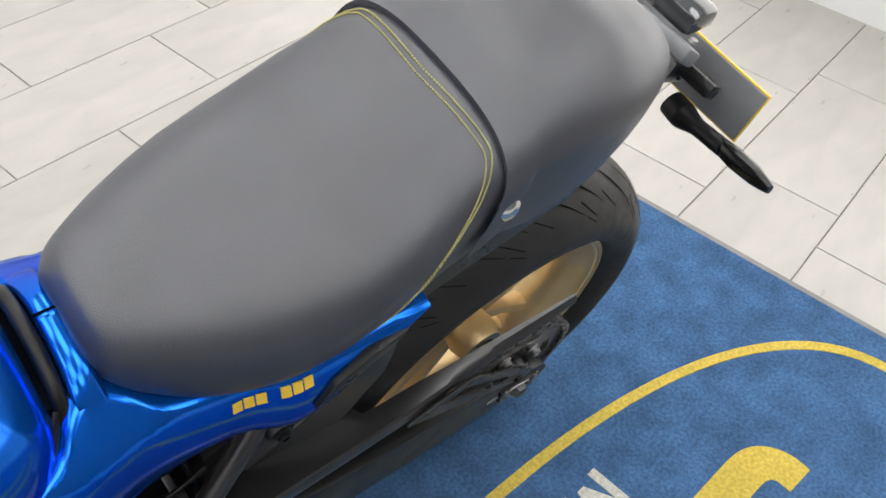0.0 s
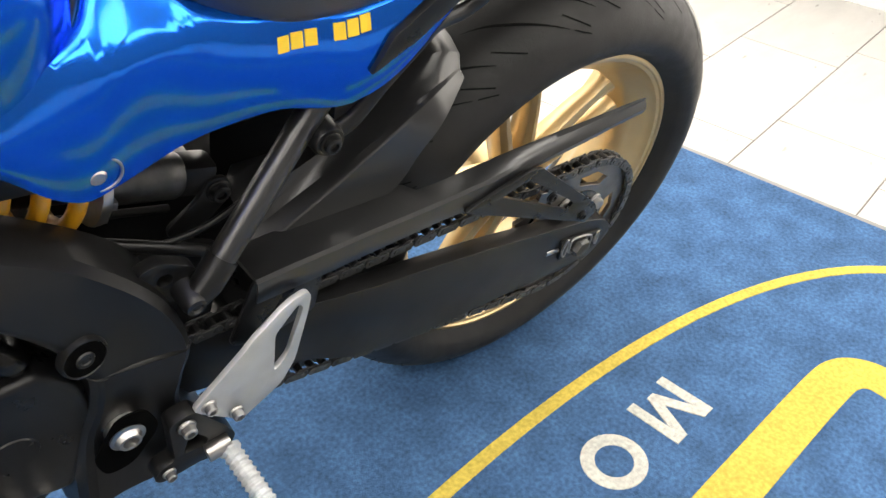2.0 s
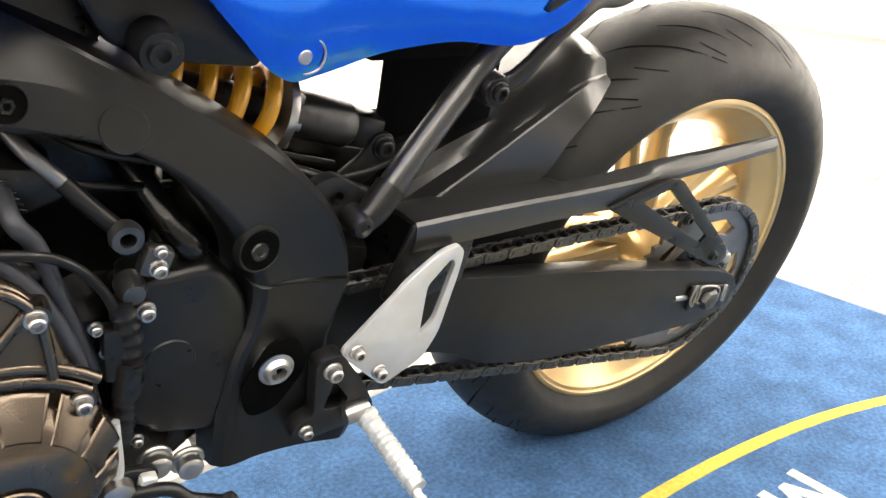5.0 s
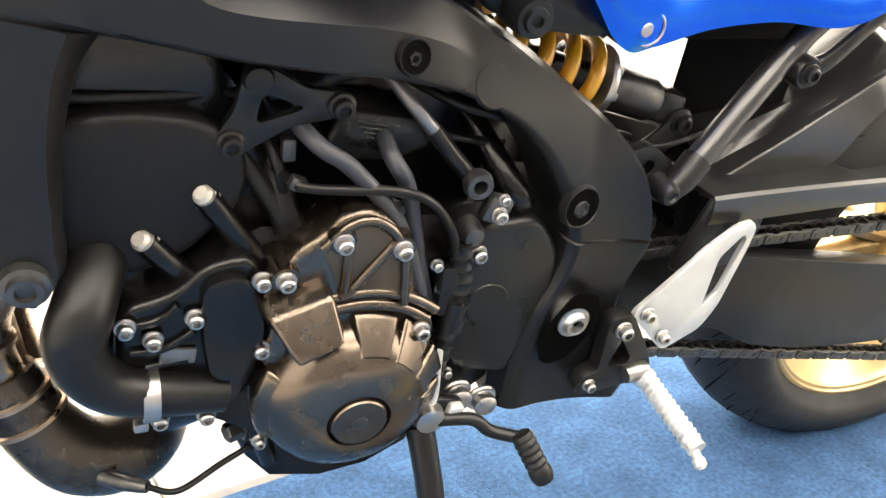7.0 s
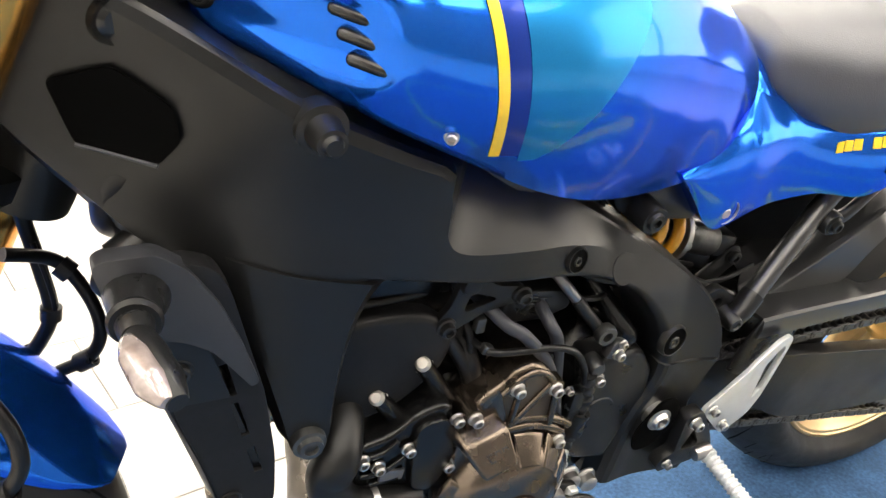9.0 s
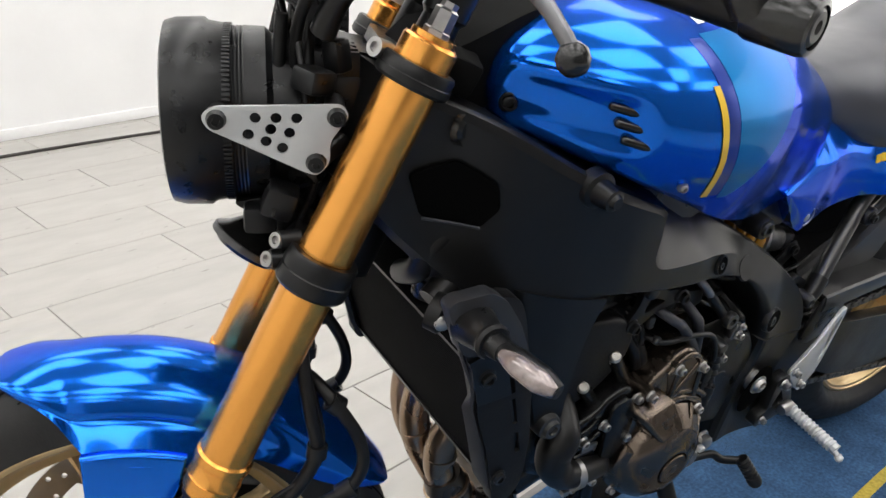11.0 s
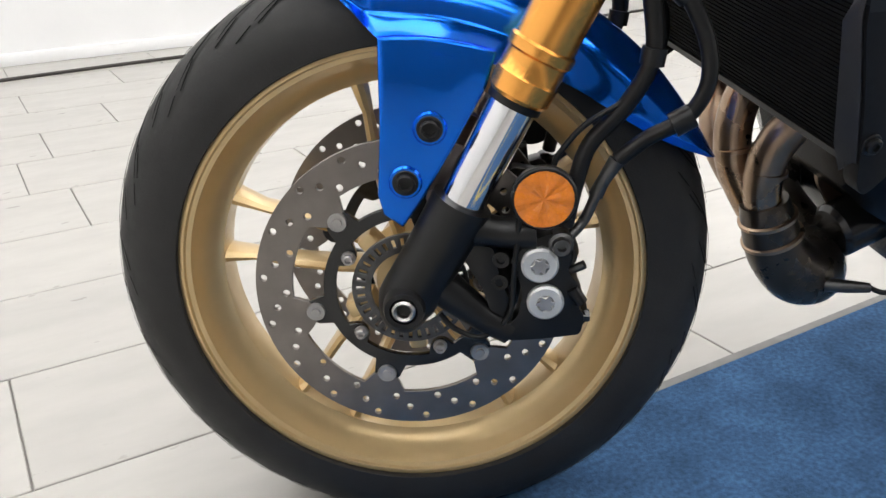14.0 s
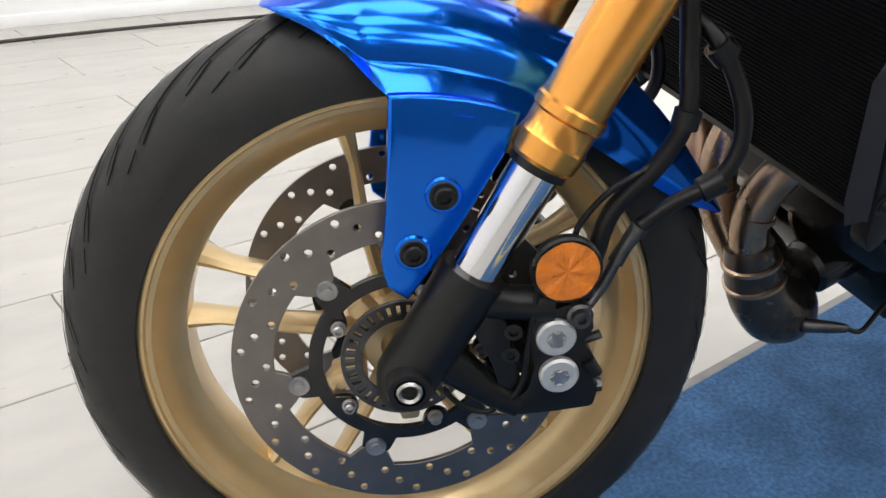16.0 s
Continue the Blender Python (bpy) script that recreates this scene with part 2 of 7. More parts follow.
def rounded(outline, r=0.01, n=4):
    """Rounds the corners of a flat outline."""
    pts = [Vector((p[0], p[1])) for p in outline]
    out = []
    for i, p in enumerate(pts):
        a, b = pts[i - 1] - p, pts[(i + 1) % len(pts)] - p
        k = min(r, a.length * 0.45, b.length * 0.45)
        p0, p1 = p + a.normalized() * k, p + b.normalized() * k
        for j in range(n + 1):
            t = j / n
            out.append(p0 * (1 - t) ** 2 + p * 2 * t * (1 - t) + p1 * t * t)
    return out


def circle(cx, cz, r, n=14):
    return [Vector((cx + r * math.cos(2 * math.pi * k / n), cz + r * math.sin(2 * math.pi * k / n))) for k in range(n)]


def plate(outline, y0, y1, bevel=0.002, holes=(), warp=None, seg=2, round_r=0.0, cuts=0):
    """An outline in x and z with holes, y0 to y1 thick, its edges bevelled."""
    bm = bmesh.new()
    loops = [rounded(outline, round_r) if round_r else [Vector((p[0], p[1])) for p in outline]] + [list(h) for h in holes]
    edges = []
    for lp in loops:
        vs = [bm.verts.new((p.x, y0, p.y)) for p in lp]
        edges += [bm.edges.new((vs[i], vs[(i + 1) % len(vs)])) for i in range(len(vs))]
    if holes or warp:
        bmesh.ops.triangle_fill(bm, use_beauty=True, use_dissolve=False, edges=edges)
    else:
        bm.faces.new([v for v in bm.verts])
    if cuts:
        bmesh.ops.subdivide_edges(bm, edges=[e for e in bm.edges if len(e.link_faces) == 2], cuts=cuts, use_grid_fill=True)
        bmesh.ops.triangulate(bm, faces=bm.faces)
    base = list(bm.faces)
    got = bmesh.ops.extrude_face_region(bm, geom=base)
    for v in (g for g in got["geom"] if isinstance(g, bmesh.types.BMVert)):
        v.co.y = y1
    bmesh.ops.recalc_face_normals(bm, faces=bm.faces)
    if bevel:
        es = [e for e in bm.edges if len(e.link_faces) == 2 and abs(e.link_faces[0].normal.y) + abs(e.link_faces[1].normal.y) > 0.9
              and abs(e.link_faces[0].normal.y - e.link_faces[1].normal.y) > 0.9 and abs(e.link_faces[0].normal.y * e.link_faces[1].normal.y) < 0.1]
        bmesh.ops.bevel(bm, geom=es, offset=bevel, segments=seg, affect='EDGES', profile=0.5, clamp_overlap=True)
    if warp:
        for v in bm.verts:
            v.co = Vector(warp(v.co))
    return bm


def block(centre, size, bevel=0.004, rot=(0, 0, 0), seg=2, taper=None, bm=None):
    b2 = bmesh.new()
    bmesh.ops.create_cube(b2, size=1.0)
    for v in b2.verts:
        v.co = Vector((v.co.x * size[0], v.co.y * size[1], v.co.z * size[2]))
        if taper:
            k = 1 + taper * (v.co.z / size[2])
            v.co.x *= k
            v.co.y *= k
    if bevel:
        bmesh.ops.bevel(b2, geom=list(b2.edges), offset=bevel, segments=seg, affect='EDGES', profile=0.5, clamp_overlap=True)
    b2.transform(pose(*centre, *rot))
    if bm is None:
        return b2
    me = bpy.data.meshes.new("tmp")
    b2.to_mesh(me)
    bm.from_mesh(me)
    bpy.data.meshes.remove(me)
    b2.free()
    return bm


def merge(*bms):
    first = bms[0]
    for b in bms[1:]:
        me = bpy.data.meshes.new("tmp")
        b.to_mesh(me)
        first.from_mesh(me)
        bpy.data.meshes.remove(me)
        b.free()
    return first


def bolt_mesh(name, r, h, mat, socket=True):
    prof = [(r * 1.32, 0), (r * 1.32, -h * 0.14), (r * 1.22, -h * 0.24), (r * 0.98, -h * 0.26), (r * 0.98, -h * 0.85), (r * 0.8, -h)]
    prof += [(r * 0.55, -h), (r * 0.55, -h * 0.5), (0, -h * 0.5)] if socket else [(r * 0.5, -h * 1.06), (0, -h * 1.08)]
    bm = lathe(prof, (0, 0, 0), 18)
    bmesh.ops.recalc_face_normals(bm, faces=bm.faces)
    for f in bm.faces:
        f.smooth = True
    me = bpy.data.meshes.new(name)
    bm.to_mesh(me)
    bm.free()
    me.set_sharp_from_angle(angle=radians(35))
    me.materials.append(mat)
    return me


def lerp(a, b, t):
    return a + (b - a) * t


def between(table, x):
    """Row of values on a smooth line through the rows of a table sorted by its first column."""
    if x <= table[0][0]:
        return table[0][1:]
    if x >= table[-1][0]:
        return table[-1][1:]
    n = len(table)
    i = next(k for k in range(n - 1) if x <= table[k + 1][0])
    h = table[i + 1][0] - table[i][0]
    t = (x - table[i][0]) / h
    out = []
    for c in range(1, len(table[0])):
        def step(k):
            return (table[k + 1][c] - table[k][c]) / (table[k + 1][0] - table[k][0])

        def slope(k):
            if k == 0:
                return step(0)
            if k == n - 1:
                return step(n - 2)
            a, b = step(k - 1), step(k)
            return 0.0 if a * b <= 0 else 2 * a * b / (a + b)
        p, q, m0, m1 = table[i][c], table[i + 1][c], slope(i) * h, slope(i + 1) * h
        out.append((2 * t ** 3 - 3 * t ** 2 + 1) * p + (t ** 3 - 2 * t ** 2 + t) * m0 + (3 * t ** 2 - 2 * t ** 3) * q + (t ** 3 - t ** 2) * m1)
    return out
# ---- the showroom ----
TL, TW, GAP = 0.558, 0.284, 0.0028


def slab(name, lo, hi, mat, z0, z1, label, kind="structure", bevel=0.0):
    bm = bmesh.new()
    block(((lo[0] + hi[0]) / 2, (lo[1] + hi[1]) / 2, (z0 + z1) / 2), (hi[0] - lo[0], hi[1] - lo[1], z1 - z0), bevel, bm=bm)
    return tagged(part(name, bm, mat, None, "", pose_m=GRID_POSE), label, kind=kind)


U0, U1, V0, V1 = -5.2, 2.05, -3.2, 3.35
floor = slab("floor", (U0, V0), (U1, V1), GROUT, -0.12, -0.004, "pale beige stone-look tiled showroom floor with grey joints")
tagged(floor, category="floor")
wall_back = slab("wall_north", (U0 - 0.15, V1), (U1 + 0.15, V1 + 0.15), WALL, -0.12, 2.9, "plain white painted showroom wall")
# sill of the added window, out of view
sill = slab("window_sill", (U1 - 0.06, V0 + 0.4), (U1 + 0.0, V1 - 0.3), WALL, 0.42, 0.47, "white painted sill of the added, unseen window")
wall_rear = slab("wall_east", (U1, V0 - 0.15), (U1 + 0.15, V1), WALL, -0.12, 2.9, "plain white painted showroom wall")
wall_front = slab("wall_west", (U0 - 0.15, V0 - 0.15), (U0, V1), WALL, -0.12, 2.9, "plain white painted showroom wall")
# unseen wall behind the camera, grey so the bike's flanks reflect less light
wall_near = slab("wall_south", (U0, V0 - 0.15), (U1, V0), WALL_GREY, -0.12, 2.9, "plain unseen closing wall, greyed to darken reflections")
ceiling = slab("ceiling", (U0 - 0.15, V0 - 0.15), (U1 + 0.15, V1 + 0.15), CEILING, 2.9, 3.0, "white suspended showroom ceiling")


def ceiling_light():
    base = group_of("ceiling_light")
    h = 0.43
    part("frame", plate([(-h, -h), (h, -h), (h, h), (-h, h)], 0, 0.02, 0.002, [[Vector(p) for p in ((-h + .02, -h + .02), (-h + .02, h - .02), (h - .02, h - .02), (h - .02, -h + .02))]], warp=lambda p: (p.x, p.z, -p.y)), ALU, base)
    part("diffuser", block((0, 0, -0.006), (2 * h - 0.041, 2 * h - 0.041, 0.006), 0), PANEL, base)
    return tagged(base, "square white ceiling light panel, switched on", "ceiling light", "ceiling light panels")


LIGHTS = [(-4.35 + 0.9 * i, -2.7 + 0.9 * j) for i in range(7) for j in range(7) if (i + j) % 2 == 0]
first_light = ceiling_light()
first_light.matrix_basis = GRID_POSE @ pose(*LIGHTS[0], 2.895)
for u, v in LIGHTS[1:]:
    copy_thing(first_light, GRID_POSE @ pose(u, v, 2.895))

# the shop mat
MAT_U0, MAT_U1, MAT_V0, MAT_V1, MAT_Z = -1.75, 0.80, -1.5, 0.234, 0.007


def flat_piece(name, outline, mat, parent, z0, z1, label="", holes=()):
    return part(name, plate(outline, z0, z1, 0.001, holes, warp=lambda p: (p.x, p.z, p.y), seg=1), mat, parent, label)


shop_mat = group_of("floor_mat")
shop_mat.matrix_basis = GRID_POSE
tagged(shop_mat, "blue carpet floor mat with yellow oval and lettering", "mat")
E_W = 0.016
part("carpet", block(((MAT_U0 + MAT_U1) / 2, (MAT_V0 + MAT_V1) / 2, MAT_Z / 2), (MAT_U1 - MAT_U0 - 2 * E_W, MAT_V1 - MAT_V0 - 2 * E_W, MAT_Z), 0.002), CARPET, shop_mat, "blue pile carpet")
part("edging", plate([(MAT_U0, MAT_V0), (MAT_U1, MAT_V0), (MAT_U1, MAT_V1), (MAT_U0, MAT_V1)], 0, 0.005, 0.002,
                     [[Vector(p) for p in ((MAT_U0 + E_W, MAT_V0 + E_W), (MAT_U0 + E_W, MAT_V1 - E_W), (MAT_U1 - E_W, MAT_V1 - E_W), (MAT_U1 - E_W, MAT_V0 + E_W))]],
                     warp=lambda p: (p.x, p.z, p.y)), MAT_EDGE, shop_mat, "grey rubber edging")
OV_C, OV_A, OV_B = (-0.43, -0.65), 1.150, 0.459


def oval(a, b, n=96):
    sgn = lambda v, e: math.copysign(abs(v) ** e, v)
    return [Vector((OV_C[0] + a * sgn(math.cos(2 * math.pi * k / n), 0.94), OV_C[1] + b * sgn(math.sin(2 * math.pi * k / n), 0.94))) for k in range(n)]


flat_piece("oval_line", oval(OV_A, OV_B), CARPET_YELLOW, shop_mat, 0.006, 0.0082, "yellow oval line", [oval(OV_A - 0.024, OV_B - 0.022)])


def stroke(pts, w):
    """A flat band of width w along a line in the plane."""
    line = smooth_line([Vector((p[0], p[1], 0)) for p in pts], 6)
    left, right = [], []
    for i, p in enumerate(line):
        d = (line[min(i + 1, len(line) - 1)] - line[max(i - 1, 0)]).normalized()
        nrm = Vector((-d.y, d.x, 0)) * w / 2
        left.append(Vector(((p + nrm).x, (p + nrm).y)))
        right.append(Vector(((p - nrm).x, (p - nrm).y)))
    return left + list(reversed(right))


def g2(x, y):
    return (x * U.x + y * U.y, x * W.x + y * W.y)


flat_piece("swash", stroke([g2(-0.55, -0.56), g2(-0.2, -0.52), g2(0.1, -0.487), g2(0.34, -0.462), g2(0.415, -0.462), g2(0.447, -0.49), g2(0.452, -0.53)], 0.068), CARPET_YELLOW, shop_mat, 0.006, 0.0082, "yellow hooked band")
flat_piece("swash", stroke([g2(-0.3, -0.72), g2(0.0, -0.69), g2(0.37, -0.65)], 0.07), CARPET_YELLOW, shop_mat, 0.006, 0.0082, "yellow hooked band")


def letter(outline, holes, x, y, spin):
    c, k = math.cos(radians(spin)), math.sin(radians(spin))
    turn = lambda q: Vector(g2(x + q[0] * c - q[1] * k, y + q[0] * k + q[1] * c))
    flat_piece("letter", [turn(q) for q in outline], CARPET_WHITE, shop_mat, 0.006, 0.0082, "white carpet letter", [[turn(q) for q in h] for h in holes])


ring = lambda a, b: [(a * math.cos(2 * math.pi * k / 28), b * math.sin(2 * math.pi * k / 28)) for k in range(28)]
letter([(-0.05, -0.045), (-0.05, 0.045), (-0.024, 0.045), (0.0, -0.008), (0.024, 0.045), (0.05, 0.045), (0.05, -0.045), (0.031, -0.045), (0.031, 0.016), (0.008, -0.036), (-0.008, -0.036), (-0.031, 0.016), (-0.031, -0.045)], [], 0.125, -0.341, 187)
letter(ring(0.05, 0.047), [ring(0.029, 0.027)], -0.017, -0.3565, 187)

# dark pad under the side stand
pad_a, pad_b, pad_c = Vector((-0.62, -0.166)), Vector((-0.814, -0.581)), Vector((0.74, -0.672))
stand_pad = part("stand_pad", plate([pad_a, pad_a + pad_b * 0.27, pad_a + pad_b * 0.27 + pad_c * 0.24, pad_a + pad_c * 0.24], 0.0068, 0.0125, 0.0015, warp=lambda p: (p.x, p.z, p.y), seg=1, round_r=0.006), PAD)
tagged(stand_pad, "grey rubber pad under the side stand on the mat", "pad")

# cable along the wall
cable = tube([on_grid(-4.6, 2.55, 0.006), on_grid(-2.4, 2.93, 0.006), on_grid(-1.0, 3.08, 0.006), on_grid(0.1, 3.02, 0.006), on_grid(0.9, 2.85, 0.006), on_grid(1.7, 2.9, 0.006)], 0.007, 8)
tagged(part("power_cable", cable, CABLE), "dark power cable lying along the floor by the wall", "cable")

# unseen shop window, added in the east wall to whiten the floor
added_window = group_of("window_1")
added_window.matrix_basis = GRID_POSE
tagged(added_window, "added shop window with white frame, unseen, glowing to brighten the floor", "window", kind="structure")
for k in range(4):
    v0 = V0 + 0.45 + 1.45 * k
    part("pane", block((U1 - 0.012, v0 + 0.70, 1.45), (0.01, 1.34, 1.9), 0), ADDED_PANE, added_window, "pane glowing as added daylight")
    for v in (v0 + 0.0, v0 + 1.40):
        part("frame", block((U1 - 0.02, v, 1.45), (0.05, 0.05, 2.0), 0.006), WALL, added_window)
for z in (0.475, 2.43):
    part("frame", block((U1 - 0.02, V0 + 0.45 + 2.9, z), (0.05, 5.9, 0.05), 0.006), WALL, added_window)
baseboard = slab("baseboard", (U0, V1 - 0.014), (U1 - 0.02, V1), WALL, 0.0, 0.05, "white skirting along the white wall", bevel=0.004)

# ---- the motorcycle: x runs from nose (minus) to tail, y minus is its left side, upright and steered straight ----
bike = group_of("motorcycle")
bike.matrix_basis = Matrix.Translation((0, 0, 0.002)) @ Matrix.Rotation(radians(11.5), 4, 'X')
tagged(bike, "blue metallic motorcycle with gold wheels leaning on its side stand", "motorcycle")
PIVOT = Vector((-1.436, 0, 0.3))
STEER_AXIS = Vector((math.sin(radians(25)), 0, math.cos(radians(25))))
STEER = Matrix.Translation(PIVOT) @ Matrix.Rotation(radians(-25.0), 4, STEER_AXIS) @ Matrix.Translation(-PIVOT)
BOLT = bolt_mesh("bolt", 0.0055, 0.0085, STEEL)
BOLT_BLACK = bolt_mesh("bolt", 0.0095, 0.008, FRAME)
BOLT_HEX = bolt_mesh("bolt", 0.009, 0.012, STEEL, False)


def bolt(parent, x, y, z, me=BOLT, s=1.0, rx=0, rz=0, name="bolt"):
    return shared(name, me, parent, pose(x, y, z, rx, 0, rz) @ Matrix.Scale(s, 4))


# ---- wheels ----


def tyre_mesh(R, crown, half, bead, bead_half):
    """Tyre section: a round crown, side walls and beads."""
    prof = []
    rc = R - crown
    for k in range(25):
        a = -math.pi / 2 * 1.04 + math.pi * 1.04 * k / 24
        r, y = rc + crown * math.copysign(abs(math.cos(a)) ** 0.88, math.cos(a)), half * math.sin(a)
        low = max(0.0, (bead + 0.045 - r) / 0.036) if half - bead_half > 0.03 else 0.0
        prof.append((r, lerp(y, math.copysign(bead_half + 0.010, y), min(1.0, low) ** 2)))
    lo = [(bead, -bead_half), (bead + 0.008, -bead_half - 0.006), ((bead + rc) / 2, -half * 0.99 + 0.002)]
    if half - bead_half > 0.03:
        lo, prof = lo[:2], prof[1:-1]
    hi = [(r, -y) for r, y in reversed(lo)]
    return lo + prof + hi


def groove(centre, R, crown, half, a0, pts, w=0.0028, depth=0.0018):
    """A tread groove as a dark sunk strip that follows the crown: pts are (turn in degrees, side angle in degrees)."""
    rc = R - crown
    line = []
    for da, s in ((p.x, p.y) for p in smooth_line([(x, y, 0) for x, y in pts], 4)):
        s = radians(s)
        rad = rc + crown * math.cos(s) ** 0.88
        a = radians(a0 + da)
        line.append((Vector((math.cos(a), 0, math.sin(a))), rad, half * math.sin(s), s))
    bm = bmesh.new()
    vs = []
    for i, (dirn, rad, y, s) in enumerate(line):
        k = math.sin(math.pi * (i + 0.35) / (len(line) - 0.3))
        p = Vector(centre) + dirn * rad + Vector((0, y, 0))
        nrm = (dirn * math.cos(s) + Vector((0, math.sin(s), 0)))
        q = line[min(i + 1, len(line) - 1)]
        o = line[max(i - 1, 0)]
        tang = (q[0] * q[1] + Vector((0, q[2], 0)) - o[0] * o[1] - Vector((0, o[2], 0))).normalized()
        side = nrm.cross(tang) * w * max(k, 0.15)
        vs.append([bm.verts.new(p + side + nrm * 0.0014), bm.verts.new(p + nrm * 0.0011), bm.verts.new(p - side + nrm * 0.0014)])
    for a, b in zip(vs, vs[1:]):
        bm.faces.new((a[0], a[1], b[1], b[0]))
        bm.faces.new((a[1], a[2], b[2], b[1]))
    return bm


GROOVE = material("tread_groove", (0.006, 0.006, 0.006), 0.9, spec=0.1, var=0.1)


def wheel(name, c, R, crown, half, rim_half, spin, hub_half, pose_m, label, broad=1.0, lip=0.0, period=20, lead=1):
    w = group_of(name, bike, pose_m)
    tagged(w, label)
    c = Vector(c)
    tyre = part("tyre", lathe(tyre_mesh(R, crown, half, 0.219 + lip, rim_half - 0.008), c, 128, closed=True), RUBBER, w, "black sport tyre with shallow grooves", 40)
    grooves = []
    for k in range(round(360 / period)):
        for sgn in (-1, 1):
            off = 121 + period * k + (period / 2 if sgn > 0 else 0)
            for start, run, wide in ((0, ((0, 10), (4, 16), (8, 24.5), (13, 35), (19, 48)), 0.0017), (-13, ((0, 12), (4, 19), (9, 29), (14, 41)), 0.0015), (-2, ((0, 32), (6, 47)), 0.0014), (7, ((0, 37), (5.5, 52)), 0.0014), (-20, ((0, 50), (4, 57)), 0.0011)):
                grooves.append(groove(c, R, crown, half, off + start * lead, [(-lead * da, lean * sgn) for da, lean in run], wide))
    part("tread_pattern", merge(*grooves), GROOVE, tyre)
    h = rim_half
    f = 0.2275 + lip
    side = [(f, h - 0.004), (f, h), (f - 0.003, h + 0.0015), (f - 0.006, h + 0.001), (f - 0.0075, h - 0.002), (f - 0.012, h - 0.0035), (f - 0.0145, h - 0.008), (f - 0.0185, h - 0.014), (0.200, h - 0.028), (0.190, h * 0.4)]
    prof = [(0.2, -h * 0.45), (0.198, 0), (0.2, h * 0.45), (0.2150, h - 0.02), (f - 0.009, h - 0.009)] + side + [(0.188, 0)] + [(r, -y) for r, y in reversed(side)] + [(f - 0.009, -h + 0.009), (0.2150, -h + 0.02)]
    rim = part("rim", lathe(prof, c, 128, closed=True), GOLD_RIM, w, "satin gold wheel rim", 40)
    hub = part("hub", lathe([(0.02, -hub_half), (0.034, -hub_half), (0.04, -hub_half * 0.6), (0.036, -0.012), (0.044, 0), (0.036, 0.012), (0.04, hub_half * 0.6), (0.034, hub_half), (0.02, hub_half)], c, 48, closed=True), GOLD_RIM, w)
    spread = 9.5
    for k in range(5):
        for sgn in (-1, 1):
            a = radians(spin + 72 * k + spread * sgn)
            a_in = radians(spin + 72 * k + 17 * sgn)
            rings = []
            for t in (0, 0.12, 0.3, 0.55, 0.8, 0.92, 1.0):
                r = lerp(0.034, 0.1925, t)
                ang = lerp(a_in, a, min(1, t * 1.3))
                d = Vector((math.cos(ang), 0, math.sin(ang)))
                n = Vector((-math.sin(ang), 0, math.cos(ang)))
                flare = 1 + 1.6 * max(0, t - 0.8) * 5 * 0.55
                wd = lerp(0.0085, 0.0052, t) * flare * broad
                dp = lerp(0.021, 0.014, t) * (1 + 0.5 * max(0, t - 0.85) * 6)
                p = c + d * r
                rings.append([p + n * wd * math.cos(q) * (1 if abs(math.cos(q)) < .8 else .92) + Vector((0, dp * math.sin(q), 0)) for q in (math.pi * 2 * (j + 0.5) / 10 for j in range(10))])
            part("spoke", loft(rings), GOLD_RIM, w)
    return w


AXLE = (-1.465, 0, 0.301)
FC = (-1.4627, 0, 0.2915)
FOOT = STEER @ Vector((-1.462, -0.115, 0.3))
WHEEL_POSE = Matrix.Translation(FOOT) @ Matrix.Rotation(radians(-3.3), 4, STEER.to_3x3() @ Vector((1, 0, 0))) @ Matrix.Rotation(radians(2.5), 4, STEER_AXIS) @ Matrix.Translation(-FOOT) @ STEER
RC = (0.003, 0, 0.323)
front_wheel = wheel("front_wheel", FC, 0.2965, 0.064, 0.060, 0.052, 169, 0.052, WHEEL_POSE, "gold front wheel with black tyre and twin brake discs", lead=-1)
rear_wheel = wheel("rear_wheel", RC, 0.330, 0.094, 0.0935, 0.064, 31, 0.065, None, "gold rear wheel with wide black tyre", 2.3, 0.007, 360 / 14)


